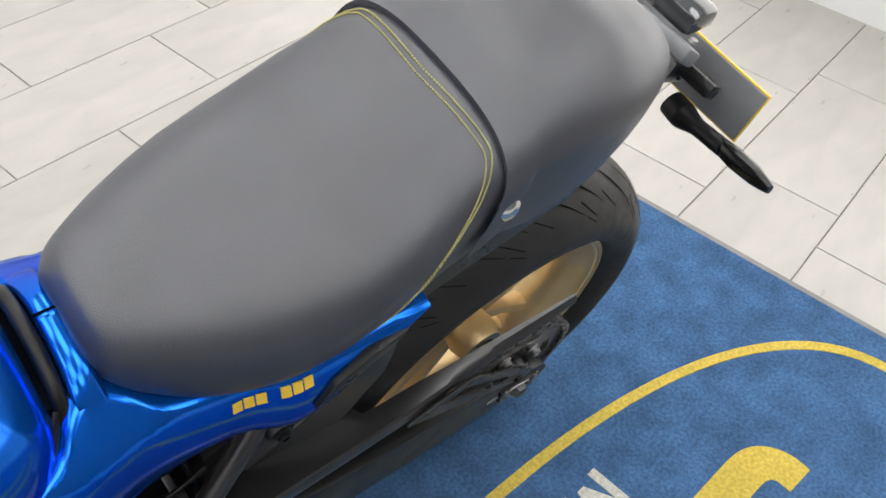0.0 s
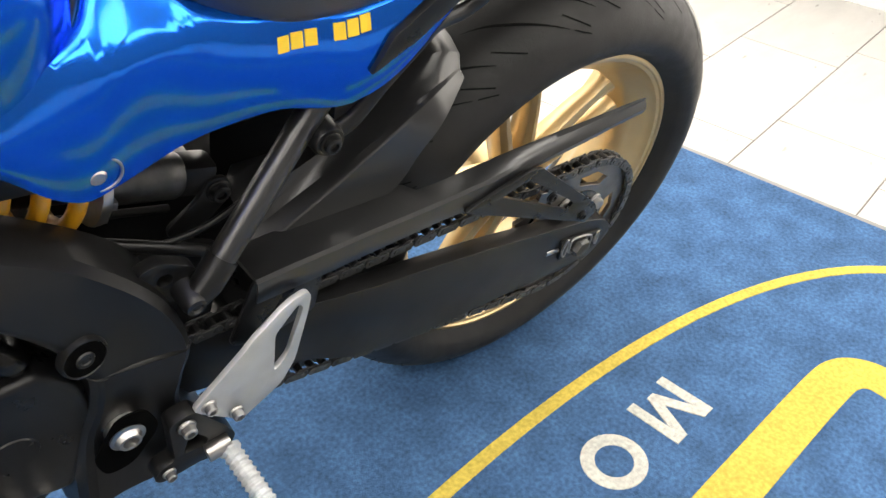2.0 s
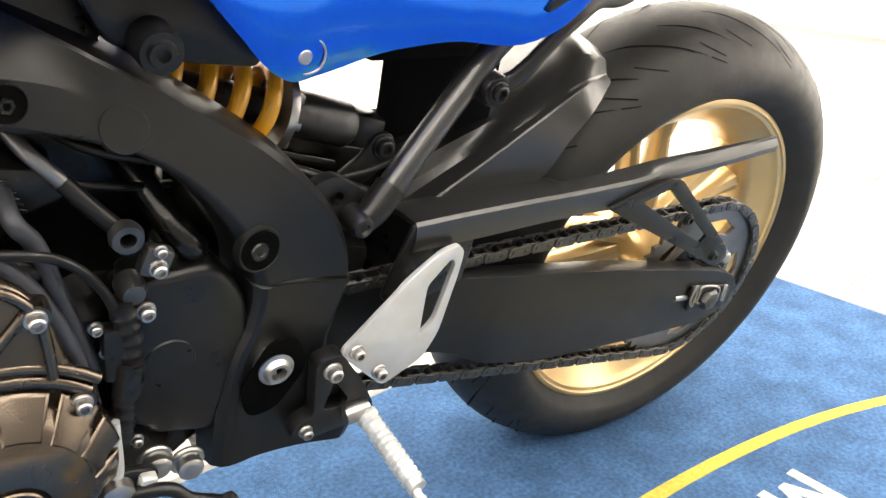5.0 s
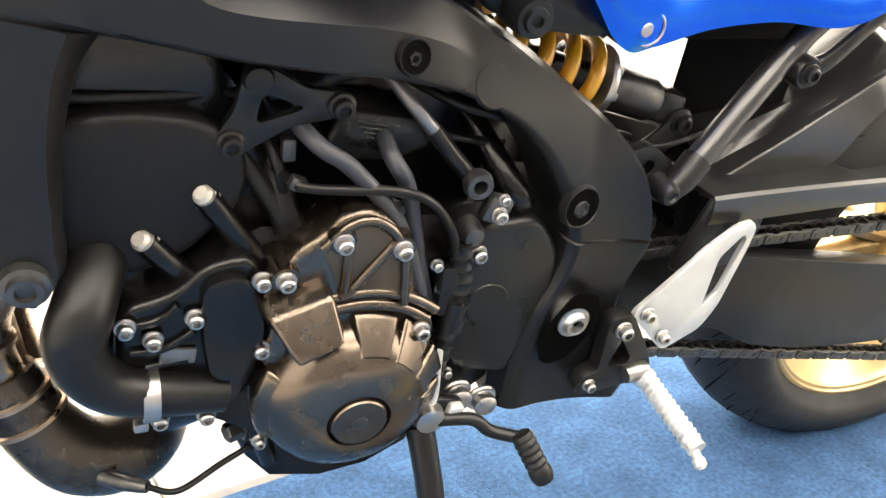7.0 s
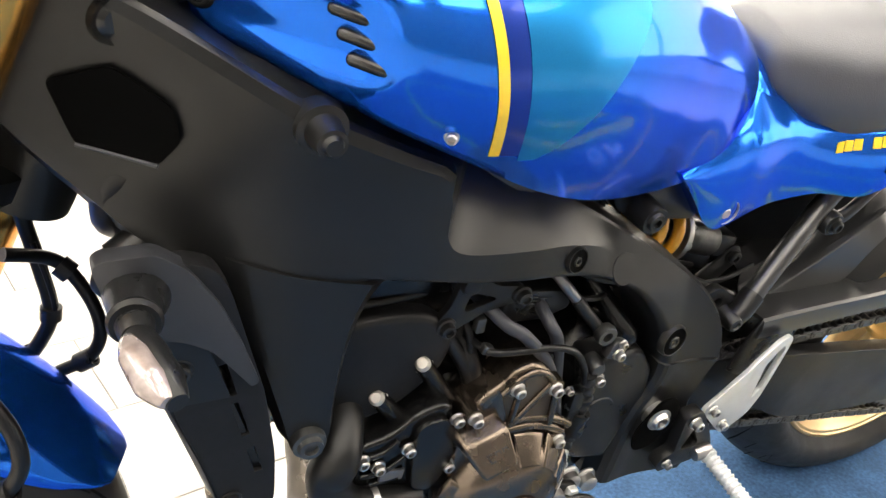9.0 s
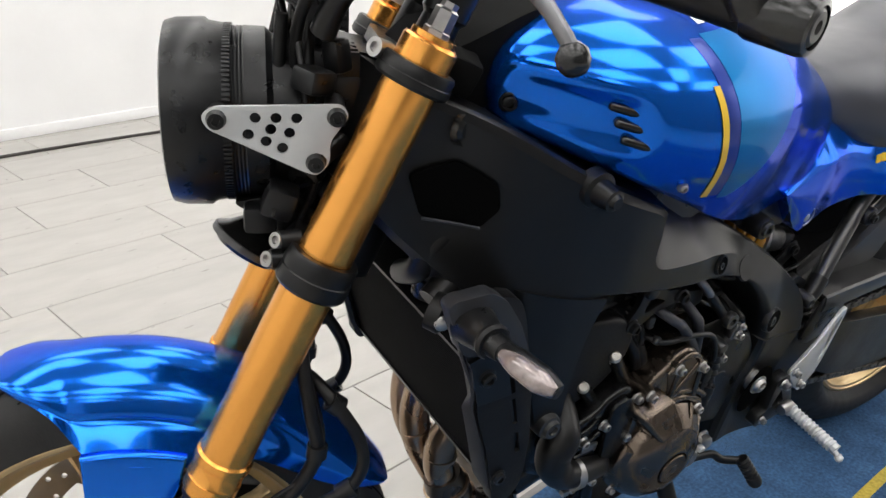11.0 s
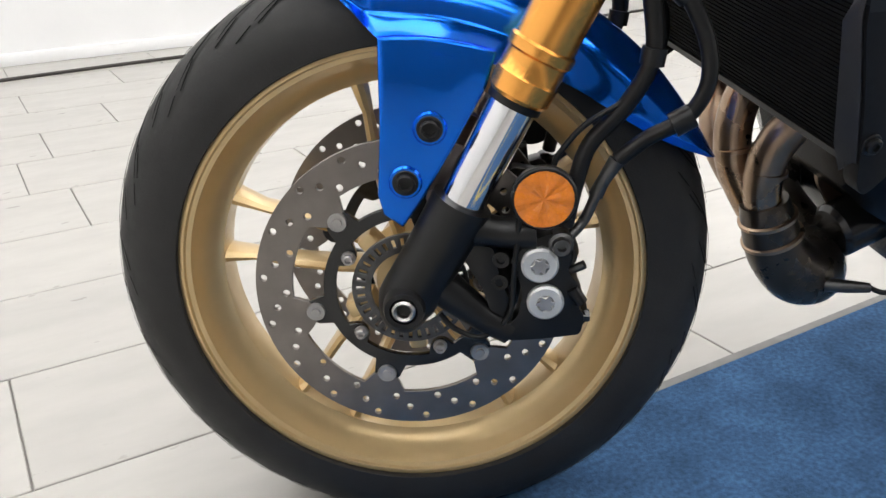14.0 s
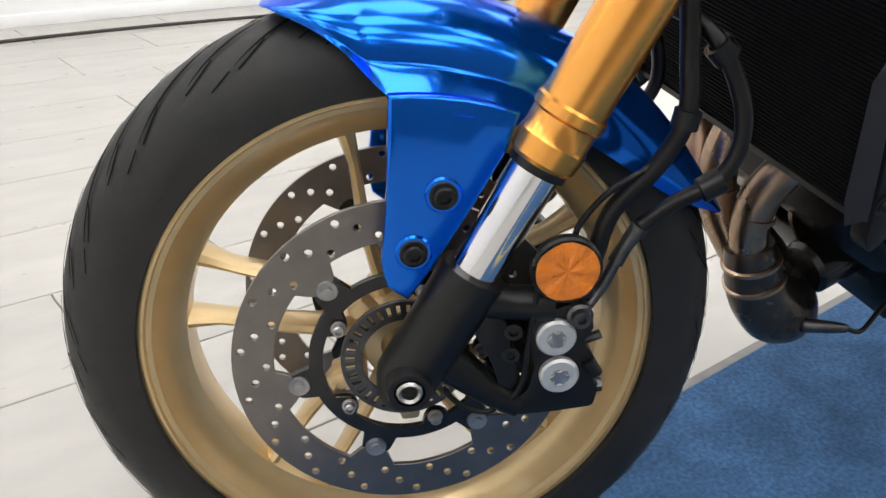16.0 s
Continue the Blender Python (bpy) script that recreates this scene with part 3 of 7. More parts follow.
def brake_disc(y, spin, parent, r1=0.147, r0=0.112, holes=54):
    """A drilled floating disc on a black carrier; out is the side that faces outwards."""
    g = group_of("brake_disc", parent)
    out = -1 if y < 0 else 1
    n = 120
    inner = []
    for k in range(n):
        a = 2 * math.pi * k / n
        d = min(abs((math.degrees(a) - spin - 60 * j + 180) % 360 - 180) for j in range(6))
        r = r0 - 0.019 * max(0.0, 1 - (d / 9.5) ** 2) ** 0.5 if d < 9.5 else r0
        inner.append(Vector((FC[0] + r * math.cos(a), FC[2] + r * math.sin(a))))
    ring = [circle(FC[0], FC[2], r1, 120), inner]
    drilled = []
    for k in range(holes):
        a = 2 * math.pi * (k + 0.5) / holes
        r = (0.118, 0.129, 0.139)[k % 3] + 0.0005
        drilled.append(circle(FC[0] + r * math.cos(a), FC[2] + r * math.sin(a), 0.0034, 12))
    bm = plate(ring[0], y - 0.0025, y + 0.0025, 0.0004, [ring[1]] + drilled, seg=1)
    part("disc", bm, DISC_STEEL, g, "drilled steel brake disc")
    arms = []
    for k in range(n):
        a = 2 * math.pi * k / n
        d = min(abs((math.degrees(a) - spin - 60 * j + 180) % 360 - 180) for j in range(6))
        r = 0.083 + 0.021 * max(0.0, 1 - (d / 10) ** 2) ** 0.5 if d < 10 else 0.083
        arms.append(Vector((FC[0] + r * math.cos(a), FC[2] + r * math.sin(a))))
    inn = []
    for k in range(n):
        a = 2 * math.pi * k / n
        d = min(abs((math.degrees(a) - spin - 16 - 72 * j + 180) % 360 - 180) for j in range(5))
        r = 0.071 - 0.012 * max(0.0, 1 - (d / 10) ** 2) ** 0.5 if d < 10 else 0.071
        inn.append(Vector((FC[0] + r * math.cos(a), FC[2] + r * math.sin(a))))
    part("carrier", plate(arms, y - 0.001 * out - 0.003, y - 0.001 * out + 0.003, 0.0008, [inn], seg=1), GLOSS, g, "black disc carrier")
    for j in range(6):
        a = radians(spin + 60 * j)
        part("button", lathe([(0, 0.0055 * out), (0.004, 0.0055 * out), (0.0045, 0.0035 * out), (0.0085, 0.004 * out), (0.0095, 0.002 * out), (0.0095, -0.003 * out)],
                             (FC[0] + 0.0945 * math.cos(a), y, FC[2] + 0.0945 * math.sin(a)), 20), STEEL, g)
    for j in range(5):
        a = radians(spin + 16 + 72 * j)
        bolt(g, FC[0] + 0.066 * math.cos(a), y + 0.003 * out, FC[2] + 0.066 * math.sin(a), BOLT, 0.95, 0 if out < 0 else 180)
    return g


brake_disc(-0.072, 136, front_wheel)
brake_disc(0.072, 118, front_wheel)
part("sensor_ring", plate(circle(FC[0], FC[2], 0.056, 60), -0.074, -0.070, 0.0004,
     [circle(FC[0], FC[2], 0.038, 40)] + [[Vector((FC[0] + r * math.cos(a + q), FC[2] + r * math.sin(a + q))) for r, q in ((0.044, -0.035), (0.052, -0.035), (0.052, 0.035), (0.044, 0.035))] for a in (2 * math.pi * k / 36 for k in range(36))], seg=1), DARK_STEEL, front_wheel, "slotted wheel speed ring")
for k in range(5):
    a = radians(169 + 36 + 72 * k)
    part("hub_lug", block((FC[0] + 0.052 * math.cos(a), -0.055, FC[2] + 0.052 * math.sin(a)), (0.03, 0.03, 0.018), 0.004, (0, -math.degrees(a), 0)), GOLD_RIM, front_wheel)

# ---- fork ----
FD = Vector((math.sin(radians(24.5)), 0, math.cos(radians(24.5))))
F0 = Vector((-1.277, 0, 0.70))


def on_fork(z, y=0.0, ahead=0.0):
    """A point on the fork leg's centre line at the height z."""
    return F0 + FD * ((z - F0.z) / FD.z) + Vector((-math.cos(radians(24.5)) * ahead, y, math.sin(radians(24.5)) * ahead))


def fork_leg(y):
    leg = group_of("fork_leg", bike, STEER)
    tagged(leg, "gold anodised upside-down fork leg with chrome slider")
    zs = [(0.485, 0.0245), (0.488, 0.0268), (0.502, 0.0275), (0.504, 0.0262), (0.518, 0.0262), (0.520, 0.0285), (0.527, 0.0285), (0.529, 0.0262), (0.545, 0.0258), (0.66, 0.0258), (0.80, 0.0252), (0.835, 0.0245), (0.84, 0.0252), (0.92, 0.0252)]
    c = on_fork(0.485, y)
    part("outer_tube", lathe([(0, 0)] + [(r, (z - 0.485) / FD.z) for z, r in zs] + [(0, 0.435 / FD.z)], c, 48, axis=FD), GOLD_FORK, leg, "gold anodised outer tube")
    part("dust_seal", lathe([(0, 0), (0.0235, 0), (0.0235, 0.008), (0, 0.008)], on_fork(0.479, y), 40, axis=FD), HOSE, leg)
    part("slider", lathe([(0, 0), (0.0205, 0), (0.0205, 0.14), (0, 0.14)], on_fork(0.365, y), 48, axis=FD), CHROME, leg, "polished chrome slider")
    part("top_cap", lathe([(0, 0), (0.0252, 0), (0.0252, 0.004), (0.0235, 0.006), (0.0205, 0.007), (0.0205, 0.012), (0, 0.012)], on_fork(0.92, y), 32, axis=FD), GOLD_FORK, leg, "gold fork cap")
    part("adjuster", lathe([(0, 0.010), (0.012, 0.010), (0.012, 0.016), (0.0105, 0.017), (0.0105, 0.034), (0.0075, 0.036), (0.0075, 0.041), (0, 0.041)], on_fork(0.92, y), 6, axis=FD), STEEL, leg, "silver fork adjuster")
    s = -1 if y < 0 else 1
    foot = group_of("fork_foot", leg)
    part("foot", tube([on_fork(0.393, y), on_fork(0.36, y), on_fork(0.325, y + 0.002 * s, 0.002), Vector((AXLE[0], y + 0.004 * s, 0.296)), Vector((AXLE[0] - 0.006, y + 0.004 * s, 0.272))], [0.0275, 0.0275, 0.027, 0.027, 0.016], 24), FRAME, foot, "black cast fork foot")
    part("axle_boss", lathe([(0, 0), (0.019, 0), (0.019, 0.03), (0.017, 0.036), (0.0125, 0.036), (0.0125, 0.02), (0, 0.02)], (AXLE[0], y - 0.0 * s, AXLE[2]), 32, axis=(0, s, 0)), FRAME, foot)
    part("axle_end", lathe([(0.0065, 0), (0.0105, 0), (0.0105, 0.012), (0.0085, 0.014), (0.0065, 0.012)], (AXLE[0], y + 0.024 * s, AXLE[2]), 24, axis=(0, s, 0), closed=True), STEEL, foot)
    part("caliper_lug", tube([on_fork(0.372, y), on_fork(0.372, y) + Vector((0.04, 0.002 * s, -0.006)), Vector((-1.352, y + 0.004 * s, 0.368))], [0.018, 0.014, 0.016], 16), FRAME, foot)
    part("caliper_lug", tube([Vector((-1.445, y, 0.32)), Vector((-1.40, y + 0.002 * s, 0.285)), Vector((-1.37, y + 0.002 * s, 0.268))], [0.02, 0.014, 0.013], 16), FRAME, foot)
    return leg


fork_left = fork_leg(-0.105)
fork_right = fork_leg(0.105)


def yoke(z, name, ahead_c, thick, label):
    y = group_of(name, bike, STEER)
    tagged(y, label)
    for s in (-1, 1):
        part("clamp", lathe([(0.0262, -thick), (0.0325, -thick), (0.0345, -thick + 0.003), (0.0345, -0.001), (0.0335, 0.0), (0.0335, thick - 0.003), (0.032, thick), (0.0262, thick)], on_fork(z, 0.105 * s), 40, axis=FD, closed=True), FRAME, y)
    bm = bmesh.new()
    rings = []
    for yy, wd in ((-0.085, 0.022), (-0.05, 0.032), (0, 0.038), (0.05, 0.032), (0.085, 0.022)):
        p = on_fork(z, yy, -0.012 + 0.012 * (abs(yy) / 0.085))
        ah = Vector((-math.cos(radians(24.5)), 0, math.sin(radians(24.5))))
        rings.append([p + ah * wd * a + FD * thick * 0.8 * b for a, b in ((-1, -.8), (-.8, -1), (.8, -1), (1, -.8), (1, .8), (.8, 1), (-.8, 1), (-1, .8))])
    part("bridge", loft(rings, True, bm), FRAME, y)
    return y


low_yoke = yoke(0.719, "lower_yoke", 0, 0.0175, "black lower fork clamp")
top_yoke = yoke(0.898, "upper_yoke", 0, 0.010, "black upper fork clamp")
ah = Vector((-math.cos(radians(24.5)), 0, math.sin(radians(24.5))))
for z in (0.744, 0.726):
    p = on_fork(z - 0.012, -0.099, 0.036)
    part("clamp_lug", tube([p + Vector((0.012, 0.004, 0)), p + Vector((-0.006, 0, 0.0))], 0.009, 12), FRAME, low_yoke)
    part("bolt", lathe([(0.0, 0), (0.0072, 0), (0.0072, 0.006), (0.004, 0.006), (0.004, 0.002), (0, 0.002)], p + Vector((-0.006, 0, 0)), 18, axis=(-0.7, -0.6, 0.3)), STEEL, low_yoke)
p = on_fork(0.903, -0.10, 0.036)
part("bolt", lathe([(0.0, -0.01), (0.0085, -0.01), (0.0085, 0.007), (0.0045, 0.007), (0.0045, 0.003), (0, 0.003)], p, 18, axis=(-0.7, -0.6, 0.3)), STEEL, top_yoke)
part("steering_stem", lathe([(0, -0.11), (0.03, -0.11), (0.03, 0.1), (0, 0.1)], on_fork(0.8, 0, -0.03), 24, axis=FD), FRAME, low_yoke)

# ---- front mudguard ----


# angle from straight up (forwards positive), crown radius, crown half width, edge radius, edge half width
FENDER = [(-66.5, 0.3115, 0.03, 0.309, 0.0), (-65, 0.311, 0.046, 0.300, 0.0), (-62, 0.309, 0.058, 0.287, 0.0), (-58, 0.307, 0.065, 0.271, 0.0), (-52, 0.305, 0.069, 0.256, 0.0), (-44, 0.303, 0.071, 0.245, 0.0), (-34, 0.3015, 0.071, 0.238, 0.004),
          (-26, 0.301, 0.070, 0.233, 0.022), (-20, 0.3005, 0.0695, 0.230, 0.039), (-14, 0.301, 0.069, 0.228, 0.045), (-6, 0.302, 0.069, 0.227, 0.045), (2, 0.303, 0.0685, 0.229, 0.042), (6, 0.304, 0.068, 0.233, 0.034), (10, 0.305, 0.066, 0.250, 0.014), (14, 0.3065, 0.063, 0.2755, 0.0),
          (18, 0.308, 0.057, 0.2895, 0.0), (20.5, 0.3085, 0.047, 0.3005, 0.0), (22.2, 0.309, 0.034, 0.306, 0.0), (23.2, 0.3085, 0.018, 0.3075, 0.0)]


def fender_ring(deg):
    """Cross section of the mudguard at an angle from straight up, forwards positive."""
    a = radians(deg)
    up = Vector((-math.sin(a), 0, math.cos(a)))
    h = min(3.5, deg + 66.5, 23.2 - deg) / 6
    rows = [between(FENDER, deg + h * k) for k in range(-6, 7)]
    R, half, edge, flare = [sum(c) / 13 for c in zip(*rows)]
    turn, corner = radians(38), half * 0.22
    big, small = (half - corner) / math.sin(turn), corner / (1 - math.sin(turn))
    drop = big * (1 - math.cos(turn)) + small * math.cos(turn)
    flat = min(1.0, (R - edge) * 0.85 / drop)
    side = []
    for k in range(25):
        u = math.pi / 2 * k / 24
        y, d = (big * math.sin(u), big * (1 - math.cos(u))) if u < turn else (half - small * (1 - math.sin(u)), drop - small * math.cos(u))
        side.append((y, R - d * flat))
    drop *= flat
    for k in range(1, 15):
        v = k / 14
        side.append((half + flare * v ** 1.5 * (1.25 - 0.25 * v), lerp(R - drop, edge, v)))
    inner = [(max(0.0, y - 0.004), r - 0.003 if y < half * 0.9 else r) for y, r in reversed(side[1:])]
    c = Vector(FC)
    ring = [(-y, r) for y, r in reversed(side)] + side[1:] + inner + [(0.0, R - 0.004)] + [(-y, r) for y, r in reversed(inner)]
    return [c + up * r + Vector((0, y, 0)) for y, r in ring]


fender = group_of("front_mudguard", bike, WHEEL_POSE)
tagged(fender, "glossy blue metallic front mudguard")
part("shell", loft([fender_ring(lerp(23.2, -66.5, k / 90)) for k in range(91)]), BLUE, fender, "blue metallic shell", 50)
STAY = [(-1.4627 + 0.2395 * math.sin(radians(a)), 0.2915 + 0.2395 * math.cos(radians(a))) for a in (17, 12, 7, 2, -2.5, -6.5)] + [(x, z + 0.005) for x, z in [ (-1.488, 0.45), (-1.490, 0.393), (-1.485, 0.375), (-1.468, 0.363), (-1.452, 0.387), (-1.425, 0.437), (-1.400, 0.487)]]
for s in (-1, 1):
    stay = plate(STAY, 0.101, 0.1145, 0.003, warp=lambda p, s=s: (p.x, s * (p.y - max(0, p.z - 0.51) * 0.08), p.z), cuts=1, seg=3)
    part("stay", stay, BLUE, fender, "blue side stay")
    for x, z in ((-1.446, 0.457), (-1.466, 0.410)):
        part("boss", lathe([(0.0, 0.002), (0.013, 0.002), (0.0145, 0.0), (0.0145, -0.004)], (x, s * 0.1155, z), 24, axis=(0, s, 0)), BLUE, fender)
        bolt(fender, x, s * 0.1165, z, BOLT_BLACK, 0.9, 0 if s < 0 else 180)
# ---- tank ----
TANK = [(-1.145, 0.905, 0.05, 0.885, 0.865, 0.045), (-1.125, 0.93, 0.085, 0.885, 0.855, 0.07), (-1.09, 0.945, 0.125, 0.88, 0.845, 0.105), (-1.04, 0.956, 0.168, 0.87, 0.828, 0.15), (-0.99, 0.962, 0.195, 0.86, 0.808, 0.175),
        (-0.94, 0.963, 0.204, 0.85, 0.785, 0.18), (-0.88, 0.96, 0.2, 0.842, 0.755, 0.175), (-0.81, 0.95, 0.184, 0.832, 0.728, 0.16), (-0.74, 0.932, 0.16, 0.82, 0.712, 0.14), (-0.68, 0.903, 0.138, 0.80, 0.705, 0.122), (-0.62, 0.868, 0.119, 0.785, 0.71, 0.112), (-0.596, 0.850, 0.108, 0.778, 0.715, 0.102), (-0.578, 0.832, 0.092, 0.772, 0.72, 0.088), (-0.566, 0.810, 0.070, 0.765, 0.725, 0.066)]


def scoop(x, z):
    """Depth of the long hollow in the tank's flank, steep at its rear end."""
    near = min(1.0, max(0.0, (-1.012 - x) / 0.028))
    fore = min(1.0, max(0.0, (x + 1.145) / 0.05))
    run = near * near * (3 - 2 * near) * fore * fore * (3 - 2 * fore)
    return 0.017 * run * math.exp(-((z - 0.877 - 0.12 * (-1.04 - x)) / 0.024) ** 4)


def tank_ring(x):
    top, w, zs, zb, wb = between(TANK, x)
    half = []
    for k in range(31):
        a = math.pi / 2 * k / 30
        half.append((w * math.sin(a) ** 0.78, zs + (top - zs) * math.cos(a) ** 0.82))
    for t in (0.1, 0.2, 0.3, 0.4, 0.5, 0.62, 0.75, 0.88, 1.0):
        half.append((lerp(w, wb, t ** 1.6), lerp(zs, zb, t)))
    half += [(wb * 0.5, zb - 0.004), (0, zb - 0.004)]
    near_front = max(0.0, min(1.0, (-0.98 - x) / 0.165))
    back = lambda y: 0.07 * near_front * (1 - min(1.0, y / 0.085)) ** 1.4
    half = [(y - (scoop(x, z) if y > 0.06 else 0.0), z) for y, z in half]
    return [Vector((x + back(y), -y, z)) for y, z in half] + [Vector((x + back(y), y, z)) for y, z in reversed(half[1:-1])]


def tank_skin(x, z, out=0.001):
    """The point on the tank's left skin at x and z."""
    top, w, zs, zb, wb = between(TANK, x)
    if z >= zs:
        c = min(1.0, max(0.0, (z - zs) / (top - zs))) ** (1 / 0.82)
        y = w * math.sin(math.acos(min(1, c))) ** 0.78
    else:
        y = lerp(w, wb, min(1, (zs - z) / (zs - zb)) ** 1.6)
    y -= scoop(x, z)
    return Vector((x, -y - out, z))


tank = group_of("fuel_tank", bike)
tagged(tank, "blue metallic fuel tank with light blue and yellow stripes")
part("shell", loft([tank_ring(lerp(-1.145, -0.566, k / 110)) for k in range(111)]), BLUE, tank, "blue metallic tank shell", 60)


def skin_band(name, mat, x_of, z0, z1, label, out=0.0012, n=22):
    """A decal that follows the tank's left skin; x_of gives both edges at a height."""
    bm = bmesh.new()
    rows = []
    for k in range(n + 1):
        z = lerp(z0, z1, k / n)
        xa, xb = x_of(k / n)
        rows.append([tank_skin(lerp(xa, xb, j / 8), z, out) for j in range(9)])
    loft(rows, False, bm, False)
    return part(name, bm, mat, tank, label, 60)


skin_band("yellow_stripe", YELLOW, lambda t: (-0.936 - 0.024 * t, -0.9275 - 0.024 * t), 0.797, 0.916, "yellow stripe")
skin_band("light_blue_stripe", CYAN, lambda t: (-0.911 - 0.027 * t, -0.897 + 0.10 * min(1, t * 1.5) ** 0.8 - 0.01 * t), 0.792, 0.947, "light blue panel")
skin_band("white_mark", WHITE_DECAL, lambda t: (-0.925, -0.885), 0.951, 0.9575, "white maker mark bar", 0.0016, 6)
skin_band("dark_stripe", material("dark_blue_paint", (0.002, 0.03, 0.28), 0.3, 0.6, 0.2, var=0.05, var_scale=900), lambda t: (-0.927 - 0.03 * t, -0.9115 - 0.027 * t), 0.797, 0.945, "dark blue pinstripe", 0.0008)
for k in range(3):
    x, z = -1.053 + 0.005 * k, 0.8895 - 0.0145 * k
    p = tank_skin(x + 0.018, z, -0.003)
    part("vent", block(p, (0.036, 0.012, 0.0095), 0.0046, (0, 9, -34), seg=3), GLOSS, tank, "black air vent slot")
for x, z in ((-1.118, 0.878), (-0.968, 0.815)):
    p = tank_skin(x, z, 0.0)
    bolt(tank, p.x, p.y, p.z, BOLT_BLACK if x < -1 else BOLT, 0.8, 0, -25)

# dark block added to fill the shaded gap behind the tank
part("rear_seal", block((-0.558, 0, 0.715), (0.034, 0.12, 0.13), 0.01), CORE, tank, "dark block added for the shaded gap behind the tank")
part("front_bracket", block((-1.160, -0.045, 0.905), (0.04, 0.07, 0.035), 0.006, (0, 20, -25)), CORE, tank, "black bracket before the tank")
part("front_cover", loft([[Vector((x, y, z)) for y, z in ((-w, z0), (w, z0), (w * 0.85, z1), (-w * 0.85, z1))] for x, w, z0, z1 in ((-1.19, 0.04, 0.86, 0.905), (-1.15, 0.06, 0.86, 0.925), (-1.09, 0.06, 0.87, 0.948), (-1.05, 0.05, 0.9, 0.955))]), CORE, tank, "black centre cover")
# ---- seat ----
SEAT = [(-0.529, 0.800, 0.022, 0.790, 0.786), (-0.5275, 0.812, 0.038, 0.788, 0.776), (-0.523, 0.822, 0.050, 0.783, 0.765), (-0.512, 0.834, 0.064, 0.778, 0.755), (-0.488, 0.840, 0.082, 0.773, 0.745), (-0.454, 0.845, 0.102, 0.772, 0.733), (-0.415, 0.850, 0.118, 0.778, 0.732), (-0.378, 0.855, 0.128, 0.787, 0.738), (-0.329, 0.864, 0.132, 0.806, 0.748),
        (-0.27, 0.890, 0.129, 0.834, 0.764), (-0.235, 0.908, 0.123, 0.854, 0.77), (-0.207, 0.922, 0.120, 0.868, 0.77), (-0.194, 0.926, 0.1185, 0.872, 0.77), (-0.182, 0.921, 0.1165, 0.872, 0.772), (-0.167, 0.934, 0.1175, 0.876, 0.775), (-0.11, 0.948, 0.118, 0.882, 0.775), (-0.05, 0.951, 0.114, 0.886, 0.78), (0.0, 0.941, 0.104, 0.885, 0.79), (0.04, 0.925, 0.087, 0.88, 0.8), (0.075, 0.902, 0.064, 0.868, 0.815), (0.092, 0.881, 0.043, 0.855, 0.828), (0.096, 0.862, 0.027, 0.846, 0.836)]


def seat_ring(x):
    top, w, zs, zb = between(SEAT, x)
    half = []
    for k in range(13):
        a = math.pi / 2 * k / 12
        half.append((w * math.sin(a) ** 0.76, zs + (top - zs) * math.cos(a) ** 0.86))
    for t in (0.3, 0.6, 0.85, 1.0):
        half.append((w * (1 - 0.11 * t ** 2), lerp(zs, zb, t)))
    half.append((0, zb))
    return [Vector((x, -y, z)) for y, z in half] + [Vector((x, y, z)) for y, z in reversed(half[1:-1])]


def seat_skin(x, s, out=0.001):
    """A point on the seat's skin: s runs from 0 at the centre line to 1 at the lower left edge."""
    r = seat_ring(x)[:17]
    k = s * 16
    i = min(int(k), 15)
    p = r[i].lerp(r[i + 1], k - i)
    q = (r[i + 1] - r[i]).normalized()
    return p + Vector((0, -abs(q.z), abs(q.y))) * out


seat = group_of("seat", bike)
tagged(seat, "black vinyl saddle with double yellow stitching and grab strap")
part("base", loft([[Vector((x, -w, z0)), Vector((x, w, z0)), Vector((x, w, z1)), Vector((x, -w, z1))] for x, w, z0, z1 in ((-0.524, 0.03, 0.74, 0.785), (-0.50, 0.055, 0.725, 0.765), (-0.40, 0.095, 0.715, 0.75), (-0.25, 0.115, 0.755, 0.79), (-0.05, 0.10, 0.765, 0.80), (0.05, 0.06, 0.785, 0.82))]), PLASTIC, seat, "black plastic seat base")
part("cushion", loft([seat_ring(x) for x in [-0.529, -0.5284, -0.5275, -0.526, -0.524, -0.521, -0.517, -0.513] + [lerp(-0.508, 0.096, k / 84) for k in range(85)]]), VINYL, seat, "matt black vinyl cushion", 60)
for side in (-1, 1):
    for off in (0.003, 0.009):
        pts = []
        for k in range(60):
            s = k / 59
            x = -0.214 + off + 0.006 * math.sin(math.pi * s) - 0.122 * max(0, s - 0.35) ** 1.6 * 1.9
            p = seat_skin(x, s * 0.99, 0.0008)
            pts.append(Vector((p.x, p.y if side > 0 else -p.y, p.z)))
        bms = []
        for a, b in zip(pts, pts[1:]):
            for h in (0.12, 0.62):
                bms.append(tube([a.lerp(b, h), a.lerp(b, h + 0.3)], 0.0008, 5, 1))
        part("stitching", merge(*bms), STITCH, seat, "yellow double stitching")
rows = []
for k in range(49):
    s = -1 + 2 * k / 48
    ends = []
    for x in (-0.19, -0.155):
        p = seat_skin(x - 0.03 * abs(s) ** 3, min(0.86, abs(s) * 0.86), 0.0055)
        ends.append(Vector((p.x, p.y if s < 0 else -p.y, p.z)))
    a, b = ends
    low = Vector((0, 0, -0.0065))
    rows.append([a, a.lerp(b, .33), a.lerp(b, .67), b, b + low, a + low])
part("grab_strap", loft(rows), VINYL, seat, "black grab strap")
